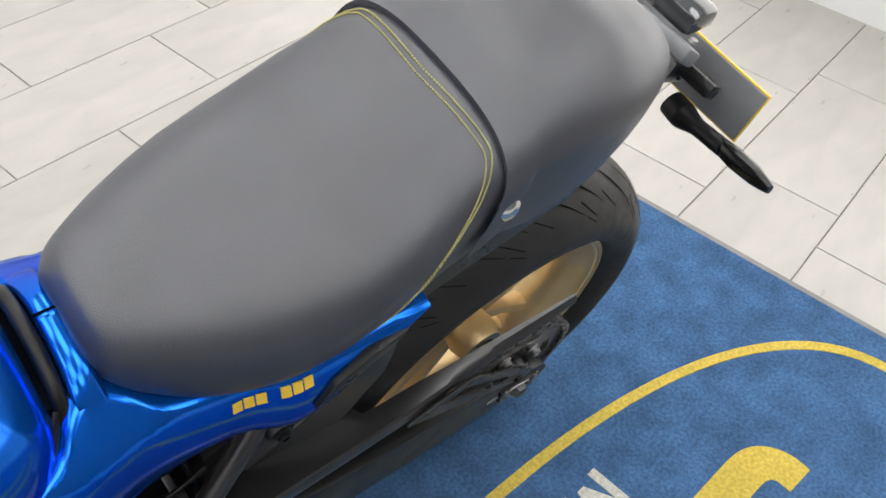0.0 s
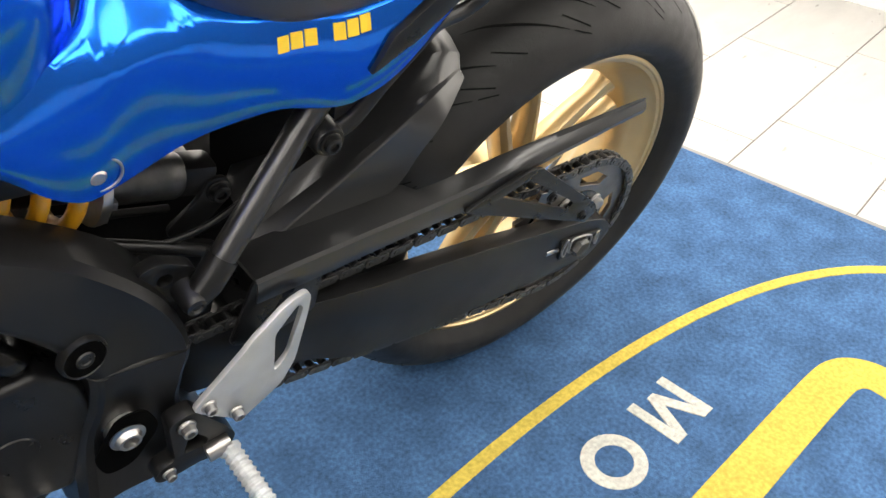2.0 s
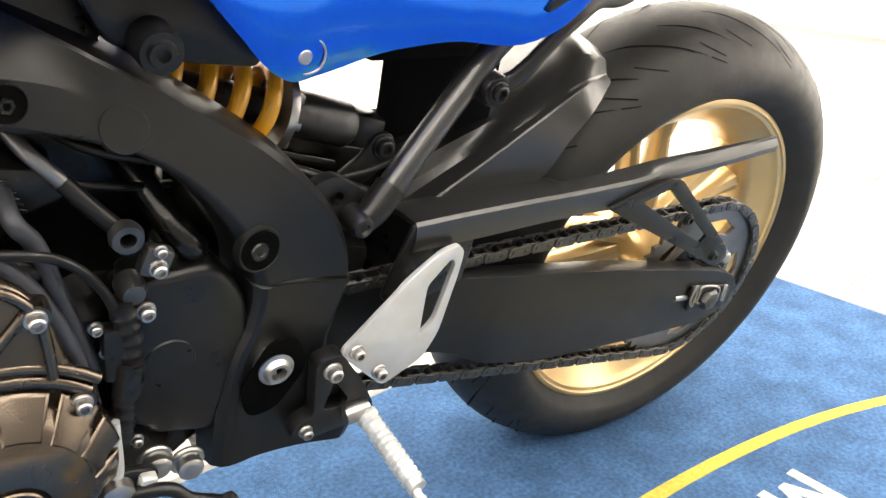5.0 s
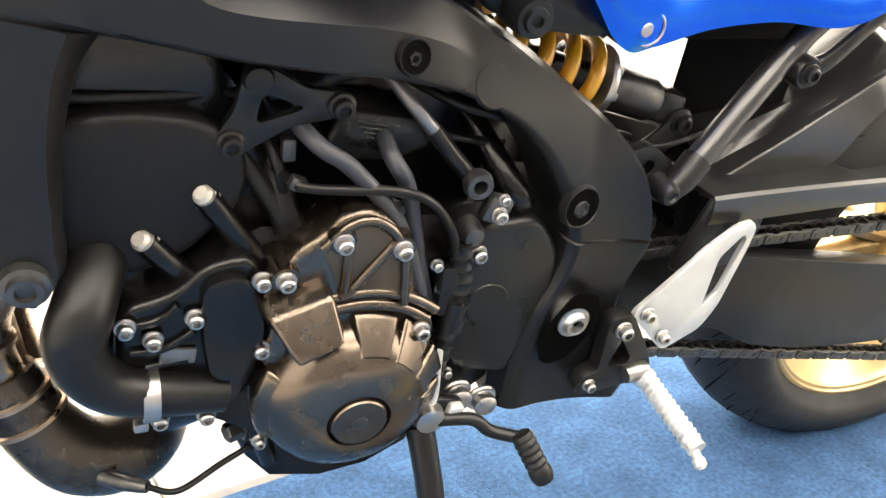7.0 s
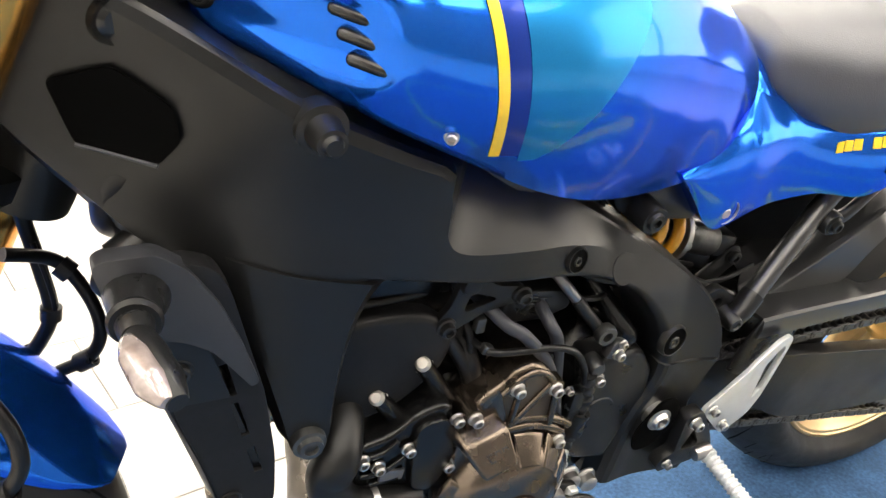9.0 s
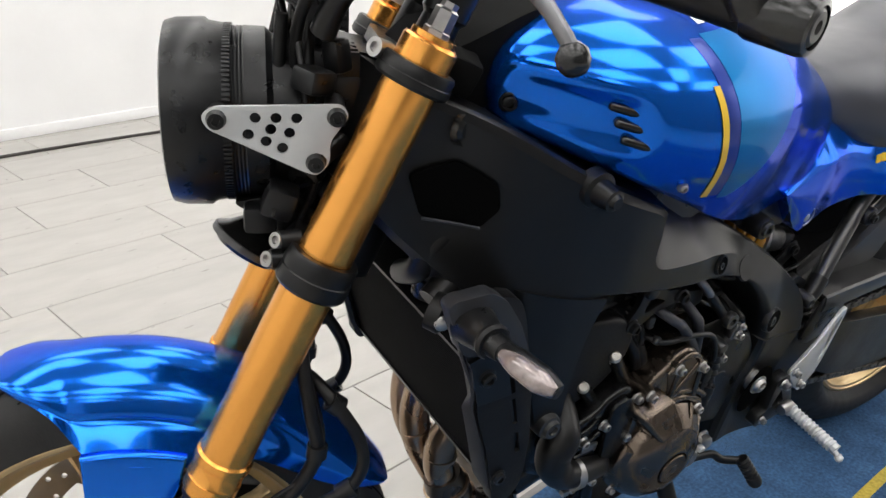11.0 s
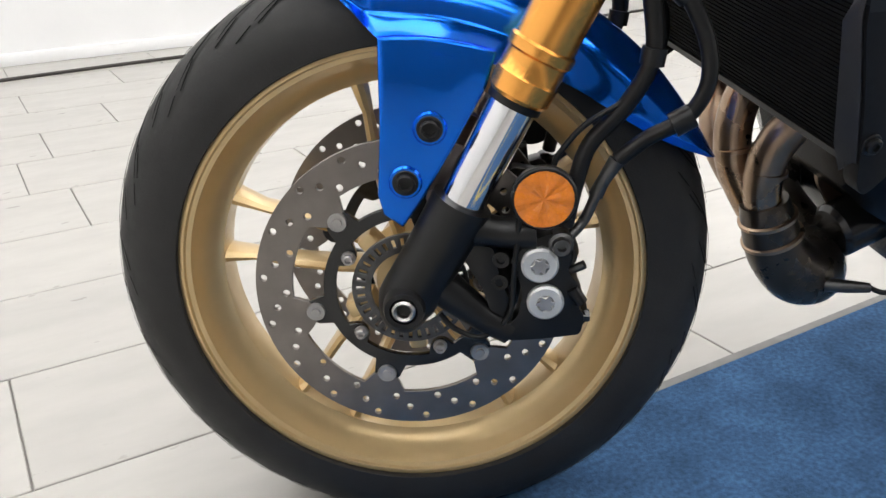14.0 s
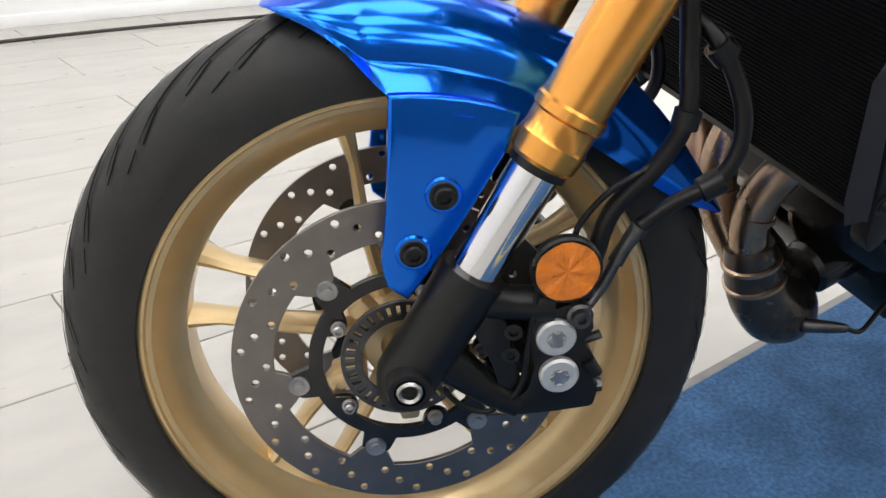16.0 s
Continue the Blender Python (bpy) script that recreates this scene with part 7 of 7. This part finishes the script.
# ---- headlight ----
lamp = group_of("headlight", bike, STEER)
tagged(lamp, "round black headlight with silver drilled brackets")
LC = (-1.375, 0, 0.838)
ribs = []
for k in range(8):
    ribs += [(0.0795 if k % 2 else 0.0785, 0.036 + 0.0016 * k)]
part("bezel", lathe([(0.070, -0.018), (0.076, -0.024), (0.083, -0.022), (0.086, -0.012), (0.0865, 0.012), (0.0835, 0.016), (0.0805, 0.034)] + ribs + [(0.079, 0.05), (0.0785, 0.066), (0.072, 0.072)], LC, 72, axis=(1, 0, 0.02)), PLASTIC, lamp, "black headlight bezel", 40)
teeth = bmesh.new()
for k in range(120):
    a = 2 * math.pi * k / 120
    block((LC[0] + 0.031, LC[1] + 0.0812 * math.cos(a), LC[2] + 0.0812 * math.sin(a)), (0.007, 0.002, 0.002), 0, (math.degrees(a), 0, 0), bm=teeth)
part("tooth_ring", teeth, PLASTIC, lamp)
part("shell", lathe([(0.072, 0.05), (0.0725, 0.07), (0.071, 0.095), (0.066, 0.1), (0.063, 0.118), (0.056, 0.124), (0.03, 0.128), (0, 0.128)], LC, 64, axis=(1, 0, 0.02)), PLASTIC, lamp, "black headlight shell", 40)
part("lens", lathe([(0, -0.024), (0.03, -0.023), (0.06, -0.019), (0.073, -0.012)], LC, 64, axis=(1, 0, 0.02)), GLASS_DARK, lamp, "dark headlight glass")
part("reflector_bowl", lathe([(0.071, -0.01), (0.05, 0.02), (0.02, 0.03), (0, 0.03)], LC, 40, axis=(1, 0, 0.02)), STEEL, lamp)
part("heat_sink", block((-1.245, 0, 0.86), (0.05, 0.10, 0.05), 0.008), PLASTIC, lamp)
for k in range(6):
    part("sink_fin", block((-1.25 + 0.0, -0.045 + 0.018 * k, 0.885), (0.045, 0.004, 0.04), 0.001), PLASTIC, lamp)
BR = [(-1.364, 0.860), (-1.354, 0.868), (-1.247, 0.871), (-1.241, 0.861), (-1.258, 0.838), (-1.257, 0.820), (-1.268, 0.808), (-1.280, 0.812), (-1.359, 0.849)]
for s in (-1, 1):
    holes = [circle(x, z, 0.0047, 14) for x, z in ((-1.3195, 0.8585), (-1.3025, 0.8585), (-1.2855, 0.8585), (-1.3255, 0.8445), (-1.307, 0.849), (-1.2915, 0.846), (-1.311, 0.8385), (-1.2975, 0.833))]
    br = part("bracket", plate(BR, 0.100, 0.104, 0.001, holes, warp=lambda p, s=s: (p.x, s * p.y, p.z), round_r=0.007), ALU, lamp, "silver drilled headlight bracket")
    for x, z in ((-1.351, 0.857), (-1.252, 0.860), (-1.270, 0.820)):
        part("bolt", lathe([(0, 0.006), (0.003, 0.006), (0.0035, 0.0085), (0.0068, 0.008), (0.0078, 0.003), (0.0085, 0)], (x, s * 0.104, z), 20, axis=(0, s, 0)), FRAME, br)
    part("arm", tube([(-1.351, s * 0.07, 0.857), (-1.351, s * 0.102, 0.857)], 0.009, 12), FRAME, lamp)
    part("arm", tube([(-1.252, s * 0.07, 0.865), (-1.252, s * 0.102, 0.860)], 0.009, 12), FRAME, lamp)
    part("arm", tube([(-1.245, s * 0.07, 0.83), (-1.270, s * 0.102, 0.820)], 0.009, 12), FRAME, lamp)
part("lower_bracket", plate([(-1.345, 0.765), (-1.29, 0.775), (-1.27, 0.74), (-1.265, 0.70), (-1.29, 0.70), (-1.31, 0.745)], -0.05, 0.05, 0.004, round_r=0.01), FRAME, lamp)
for k, (x, y, z, sx, sz) in enumerate(((-1.318, -0.06, 0.755, 0.03, 0.025), (-1.30, -0.07, 0.775, 0.03, 0.03), (-1.29, -0.075, 0.735, 0.02, 0.035), (-1.275, -0.05, 0.80, 0.03, 0.03), (-1.31, 0.02, 0.745, 0.05, 0.03), (-1.27, -0.075, 0.885, 0.022, 0.03))):
    part("connector", block((x, y, z), (sx, 0.03, sz), 0.005, (10 * k, 20 * k, 0)), PLASTIC, lamp)
horn = group_of("horn", bike, STEER)
tagged(horn, "black round horn under the headlight")
part("dish", lathe([(0, -0.01), (0.018, -0.012), (0.032, -0.008), (0.0385, 0.0), (0.0385, 0.004), (0.03, 0.01), (0.02, 0.022), (0.0, 0.024)], (-1.33, -0.012, 0.708), 40, axis=(0.55, 0.1, 0.8)), GLOSS, horn, "round black horn disc")
part("rim", lathe([(0.0365, -0.004), (0.040, -0.003), (0.040, 0.003), (0.0365, 0.004)], (-1.33, -0.012, 0.708), 40, axis=(0.55, 0.1, 0.8), closed=True), DARK_STEEL, horn)
part("bracket", tube([(-1.315, -0.012, 0.722), (-1.29, -0.01, 0.735), (-1.27, 0, 0.72)], 0.007, 10), FRAME, horn)
# wiring between headlight and yokes
loom = group_of("wiring_loom", bike, STEER)
tagged(loom, "black wiring and cables round the steering head")
random.seed(7)
for k in range(16):
    y = -0.055 + 0.008 * k
    pts = [(-1.27 + random.uniform(-.03, .02), y, 0.94 + random.uniform(-.02, .02)), (-1.285 + random.uniform(-.03, .03), y + random.uniform(-.03, .03), 0.86), (-1.27 + random.uniform(-.03, .03), y + random.uniform(-.03, .03), 0.79), (-1.275 + random.uniform(-.02, .02), y + random.uniform(-.02, .02), 0.73)]
    part("cable", tube(pts, random.choice((0.003, 0.0045, 0.006)), 8), HOSE, loom)
for k in range(8):
    part("plug", block((-1.25 + random.uniform(-.05, .03), -0.06 + random.uniform(0, .1), 0.83 + random.uniform(-.08, .1)), (0.03, 0.02, 0.02), 0.004, (random.uniform(0, 90), random.uniform(0, 90), 0)), PLASTIC, loom)

# ---- handlebar and controls ----
bar = group_of("handlebar", bike, STEER)
tagged(bar, "black handlebar with grips, levers and bar-end mirrors")
for s in (-1, 1):
    part("riser", lathe([(0, 0), (0.02, 0), (0.018, 0.04), (0.022, 0.045), (0.022, 0.075), (0, 0.075)], on_fork(0.905, 0.05 * s, -0.012), 20, axis=FD), FRAME, bar)
    part("tube", tube([(-1.155, 0, 0.975), (-1.155, s * 0.08, 0.975), (-1.145, s * 0.14, 0.995), (-1.115, s * 0.2, 1.008), (-1.085, s * 0.25, 1.003), (-1.017, s * 0.335, 0.985)], 0.011, 14), FRAME, bar)
    part("grip", tube([(lerp(-1.085, -1.022, q), s * lerp(0.25, 0.327, q), lerp(1.003, 0.986, q)) for q in (0, 0.1, 0.5, 0.9, 1.0)], [0.0175, 0.0165, 0.016, 0.0165, 0.018], 20), HOSE, bar, "black rubber grip")
    part("end_clamp", lathe([(0.008, -0.026), (0.017, -0.026), (0.019, -0.02), (0.019, 0.012), (0.0175, 0.017), (0.0135, 0.018), (0.0125, 0.004), (0, 0.004)], (-1.008, s * 0.345, 0.982), 28, axis=(0.08, s * 0.11, -0.022)), GLOSS, bar, "black bar-end mirror clamp")
    part("end_plug", lathe([(0, 0.006), (0.004, 0.006), (0.0045, 0.010), (0.0095, 0.010), (0.0125, 0.008), (0.0125, 0.001)], (-1.003, s * 0.351, 0.981), 24, axis=(0.08, s * 0.11, -0.022)), DARK_STEEL, bar)
    part("mirror_stem", tube([(-1.024, s * 0.332, 0.988), (-1.035, s * 0.333, 1.004), (-1.042, s * 0.335, 1.03), (-1.045, s * 0.337, 1.08)], [0.017, 0.015, 0.012, 0.011], 16), GLOSS, bar)
    part("switch_box", block((-1.115, s * 0.205, 1.005), (0.055, 0.05, 0.05), 0.012, (0, 0, -30 * s)), PLASTIC, bar)
    part("perch", block((-1.14, s * 0.165, 1.0), (0.045, 0.04, 0.03), 0.008, (0, 0, -30 * s)), FRAME, bar)
    part("lever", tube([(-1.165, s * 0.165, 1.0), (-1.172, s * 0.195, 1.0), (-1.16, s * 0.235, 0.997), (-1.142, s * 0.272, 0.985), (-1.13, s * 0.293, 0.966), (-1.124, s * 0.30, 0.955)], [0.008, 0.0095, 0.0075, 0.0065, 0.006, 0.006], 12, flat=0.75), LEVER if s < 0 else FRAME, bar, "grey clutch lever")
    part("lever_ball", lathe([(0, -0.0115), (0.008, -0.0085), (0.0112, -0.003), (0.0112, 0.003), (0.008, 0.0085), (0, 0.0115)], (-1.122, s * 0.302, 0.948), 18, axis=(0.1, s, -1)), GLOSS, bar, "round lever end", 60)
    part("cable", tube([(-1.165, s * 0.165, 1.0), (-1.22, s * 0.13, 1.0), (-1.27, s * 0.09, 0.965), (-1.285, s * 0.05, 0.90), (-1.27, s * 0.03, 0.82)], 0.0055, 10), HOSE, bar)
    part("reservoir", lathe([(0, 0), (0.022, 0), (0.024, 0.03), (0.026, 0.034), (0, 0.036)], (-1.165, s * 0.115, 1.01), 20, axis=(0, 0, 1)), PLASTIC, bar)
meter = group_of("instrument", bike, STEER)
tagged(meter, "black instrument housing above the headlight")
part("housing", block((-1.262, 0, 0.99), (0.05, 0.125, 0.105), 0.012, (0, 35, 0)), PLASTIC, meter)
part("cowl", loft([[Vector((x, y, z)) for y, z in ((-w, z0), (w, z0), (w * 0.8, z1), (-w * 0.8, z1))] for x, w, z0, z1 in ((-1.300, 0.062, 0.965, 1.02), (-1.275, 0.074, 0.935, 1.045), (-1.24, 0.07, 0.925, 1.03))]), PLASTIC, meter)
part("side_arm", tube([(-1.262, -0.07, 0.925), (-1.25, -0.085, 0.955), (-1.225, -0.11, 0.985), (-1.19, -0.15, 1.01)], [0.012, 0.011, 0.009, 0.008], 12), PLASTIC, meter)
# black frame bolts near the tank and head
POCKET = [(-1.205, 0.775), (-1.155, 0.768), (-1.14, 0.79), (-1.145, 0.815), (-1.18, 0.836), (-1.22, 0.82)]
# flat black sheet on the spar, its colour holds the pocket's shade
part("frame_pocket", plate(POCKET, 0.0, 0.003, 0, round_r=0.006, warp=lambda p: (p.x, -frame_y(p.x) + 0.0015 - p.y, p.z)), JOINT_AND_SHADE, frame_body, "flat black sheet coloured as the shade in a hole")
# thin grey line for the light caught on the pocket's lower lip
part("pocket_lip", tube([(x, -frame_y(x) - 0.002, z) for x, z in ((-1.205, 0.775), (-1.18, 0.7715), (-1.155, 0.768))], 0.0016, 6), HOSE_GREY, frame_body)
part("tank_bolt", lathe([(0, -0.03), (0.006, -0.03), (0.008, -0.026), (0.011, -0.025), (0.014, -0.006), (0.019, -0.004), (0.02, 0.01)], (-1.053, -0.158, 0.812), 24), FRAME, frame_body)
part("head_plug", lathe([(0, -0.003), (0.008, -0.003), (0.012, 0.0), (0.016, -0.002), (0.017, 0.004)], (-1.175, -0.098, 0.865), 24, axis=(-0.35, 0.94, 0)), GLOSS, frame_body)
# ---- calipers, reflectors and brake lines ----


def prism_lens(c, s):
    """A round lens of tilted wedges."""
    bm = bmesh.new()
    rings = []
    for r, h in ((0.0, 0.0), (0.0125, 0.0), (0.025, 0.0)):
        ring = []
        for k in range(24):
            a = 2 * math.pi * k / 24
            d = 0.0045 + (0.0011 if k % 4 in (0, 1) else 0.0) * (1 if r else 0.5)
            ring.append(bm.verts.new((c[0] + r * math.cos(a), c[1] + s * d, c[2] + r * math.sin(a))))
        rings.append(ring)
    for a, b in zip(rings, rings[1:]):
        for k in range(24):
            q = (a[k], a[(k + 1) % 24], b[(k + 1) % 24], b[k])
            bm.faces.new(q)
    bmesh.ops.remove_doubles(bm, verts=bm.verts, dist=1e-5)
    return bm



for s in (-1, 1):
    cal = group_of("brake_caliper", bike, STEER)
    tagged(cal, "black radial brake caliper with silver piston caps")
    part("body", plate([(-1.367, 0.352), (-1.352, 0.365), (-1.337, 0.370), (-1.326, 0.360), (-1.319, 0.347), (-1.324, 0.335), (-1.314, 0.323), (-1.307, 0.310), (-1.312, 0.300), (-1.305, 0.291), (-1.307, 0.272), (-1.34, 0.266), (-1.372, 0.262), (-1.376, 0.275), (-1.364, 0.288), (-1.361, 0.312), (-1.368, 0.332)], 0.092, 0.1165, 0.004, round_r=0.005, seg=3, warp=lambda p, s=s: (p.x, s * p.y, p.z)), FRAME, cal, "black caliper body", 45)
    part("body_inner", plate([(-1.372, 0.375), (-1.325, 0.368), (-1.306, 0.30), (-1.31, 0.27), (-1.375, 0.268)], 0.045, 0.064, 0.005, round_r=0.008, warp=lambda p, s=s: (p.x, s * p.y, p.z)), FRAME, cal, "", 45)
    part("bridge", tube([(-1.326, s * 0.06, 0.345), (-1.322, s * 0.09, 0.345), (-1.325, s * 0.108, 0.345)], 0.010, 12), FRAME, cal)
    part("bridge", tube([(-1.313, s * 0.06, 0.285), (-1.309, s * 0.09, 0.285), (-1.312, s * 0.108, 0.285)], 0.010, 12), FRAME, cal)
    part("lip", tube([(-1.318, s * 0.116, 0.318), (-1.309, s * 0.117, 0.305)], 0.006, 10), FRAME, cal)
    for z in (0.342, 0.320):
        part("pad_pin", lathe([(0, 0.004), (0.0035, 0.004), (0.004, 0.007), (0.0075, 0.007), (0.009, 0.002), (0.010, -0.02)], (-1.381, s * 0.108, z), 18, axis=(-0.15, s, 0)), FRAME, cal)
    part("banjo_bolt", lathe([(0, 0.007), (0.0035, 0.007), (0.004, 0.011), (0.0075, 0.011), (0.0085, 0.006), (0.011, 0.004), (0.011, -0.01)], (-1.331, s * 0.116, 0.361), 20, axis=(0, s, 0)), DARK_STEEL, cal, "dark banjo bolt")
    for x, z, r in ((-1.348, 0.341, 0.0165), (-1.341, 0.305, 0.0165)):
        part("piston_cap", lathe([(0, 0.004), (0.0065, 0.004), (0.008, 0.0062), (r - 0.002, 0.0062), (r, 0.004), (r, -0.003)], (x, s * 0.117, z), 28, axis=(0, s, 0)), ALU, cal, "silver piston cap")
        star = []
        for k in range(24):
            rr = 0.0085 if k % 4 in (0, 1) else 0.0058
            star.append(Vector((x + rr * math.cos(2 * math.pi * k / 24), z + rr * math.sin(2 * math.pi * k / 24))))
        part("star_socket", plate(star, 0.1205, 0.1238, 0.0005, warp=lambda p, s=s: (p.x, s * p.y, p.z), seg=1), STEEL, cal)
    part("bolt", lathe([(0, 0.01), (0.006, 0.01), (0.0065, 0)], (-1.309, s * 0.105, 0.285), 6, axis=(1, 0, 0.1)), DARK_STEEL, cal)
    part("bleed_nipple", tube([(-1.32, s * 0.105, 0.33), (-1.308, s * 0.108, 0.338)], 0.004, 8), DARK_STEEL, cal)
    part("arm", plate([(-1.425, 0.358), (-1.389, 0.354), (-1.382, 0.324), (-1.371, 0.299), (-1.366, 0.268), (-1.380, 0.264), (-1.396, 0.311)], 0.094, 0.1135, 0.005, round_r=0.008, warp=lambda p, s=s: (p.x, s * p.y, p.z)), FRAME, cal)
    rf = group_of("reflector", bike, STEER)
    tagged(rf, "round amber reflector beside the fork")
    part("backing", lathe([(0, -0.006), (0.0275, -0.006), (0.0282, 0.002), (0.0265, 0.004), (0.025, 0.004)], (-1.349, s * 0.124, 0.405), 40, axis=(0, s, 0)), PLASTIC, rf)
    part("lens", prism_lens((-1.349, s * 0.124, 0.405), s), ORANGE, rf, "amber prismatic lens", 2)
    ln = group_of("brake_line", bike, STEER)
    tagged(ln, "black brake hoses with clips and a sensor lead")
    Y = s * 0.10
    part("hose", tube([(-1.285, s * 0.07, 0.70), (-1.283, s * 0.09, 0.63), (-1.275, Y, 0.57), (-1.268, Y, 0.52), (-1.285, Y, 0.48), (-1.312, Y, 0.445), (-1.322, s * 0.105, 0.41), (-1.328, s * 0.11, 0.375)], 0.0075, 12), HOSE, ln, "black rubber brake hose")
    part("hose", tube([(-1.29, s * 0.06, 0.60), (-1.262, s * 0.09, 0.585), (-1.245, Y, 0.565), (-1.226, Y, 0.53), (-1.222, Y, 0.497), (-1.236, Y, 0.470), (-1.265, Y, 0.452), (-1.288, Y, 0.432)], 0.0068, 12), HOSE, ln, "black rubber brake hose")
    part("crimp", tube([(-1.288, Y, 0.432), (-1.297, Y, 0.415), (-1.303, Y, 0.40)], [0.0075, 0.006, 0.0068], 12), DARK_STEEL, ln, "steel hose crimp")
    part("hose_end", tube([(-1.303, Y, 0.40), (-1.312, Y, 0.375), (-1.329, s * 0.112, 0.36)], 0.0048, 10), DARK_STEEL, ln)
    part("clip", lathe([(0.0068, -0.009), (0.0105, -0.009), (0.0105, 0.009), (0.0068, 0.009)], (-1.238, Y, 0.468), 16, axis=(0.8, 0, 0.5), closed=True), PLASTIC, ln)
    part("clip", lathe([(0.007, -0.007), (0.0105, -0.007), (0.0105, 0.007), (0.007, 0.007)], (-1.268, Y, 0.52), 16, axis=(0.1, 0, 1), closed=True), PLASTIC, ln)
    part("clip", lathe([(0.0068, -0.007), (0.011, -0.007), (0.011, 0.007), (0.0068, 0.007)], (-1.25, s * 0.097, 0.571), 16, axis=(0.7, 0, -0.6), closed=True), PLASTIC, ln)
    part("lead", tube([(-1.275, s * 0.09, 0.60), (-1.262, s * 0.095, 0.53), (-1.28, s * 0.1, 0.49), (-1.318, s * 0.105, 0.463), (-1.338, s * 0.108, 0.438), (-1.342, s * 0.11, 0.425)], 0.0026, 8), HOSE, ln)
    part("lead", tube([(-1.368, s * 0.12, 0.39), (-1.37, s * 0.119, 0.33), (-1.372, s * 0.117, 0.29), (-1.395, s * 0.115, 0.265), (-1.42, s * 0.112, 0.27), (-1.435, s * 0.11, 0.285)], 0.0026, 8), HOSE, ln)

# ---- floor tiles ----


def tile_mesh(l, w):
    me = bpy.data.meshes.new("tile")
    bm = block((0, 0, -0.004), (l, w, 0.008), 0.0012, seg=1)
    for f in bm.faces:
        f.smooth = False
    bm.to_mesh(me)
    bm.free()
    me.materials.append(TILE)
    return me


ROW_SHIFT = {-3: -0.066, -1: 0.15, 4: 0.12, 6: -0.13, 1: 0.05}
meshes = {}
near_tiles, far_tiles = [], []
for r in range(-14, 12):
    v0, v1 = 0.462 + TW * r, 0.462 + TW * (r + 1)
    v0, v1 = max(v0, V0), min(v1, V1)
    if v1 - v0 < 0.02:
        continue
    for c in range(-11, 5):
        u0 = (0.04 if r % 2 else 0.39) + ROW_SHIFT.get(r, 0.0) + TL * c
        u0, u1 = max(u0, U0), min(u0 + TL, U1)
        if u1 - u0 < 0.02:
            continue
        box = (round((u0 + u1) / 2, 4), round((v0 + v1) / 2, 4), round(u1 - u0 - GAP, 4), round(v1 - v0 - GAP, 4))
        (near_tiles if -3.4 < box[0] and box[1] > -1.2 else far_tiles).append(box)
for u, v, l, w in near_tiles[:300]:
    if (l, w) not in meshes:
        meshes[(l, w)] = tile_mesh(l, w)
    shared("tile", meshes[(l, w)], floor, pose(u, v, 0.0))
bm = bmesh.new()
for u, v, l, w in far_tiles + near_tiles[300:]:
    block((u, v, -0.004), (l, w, 0.008), 0, bm=bm)
tagged(part("tiles", bm, TILE, floor), kind="stuff")
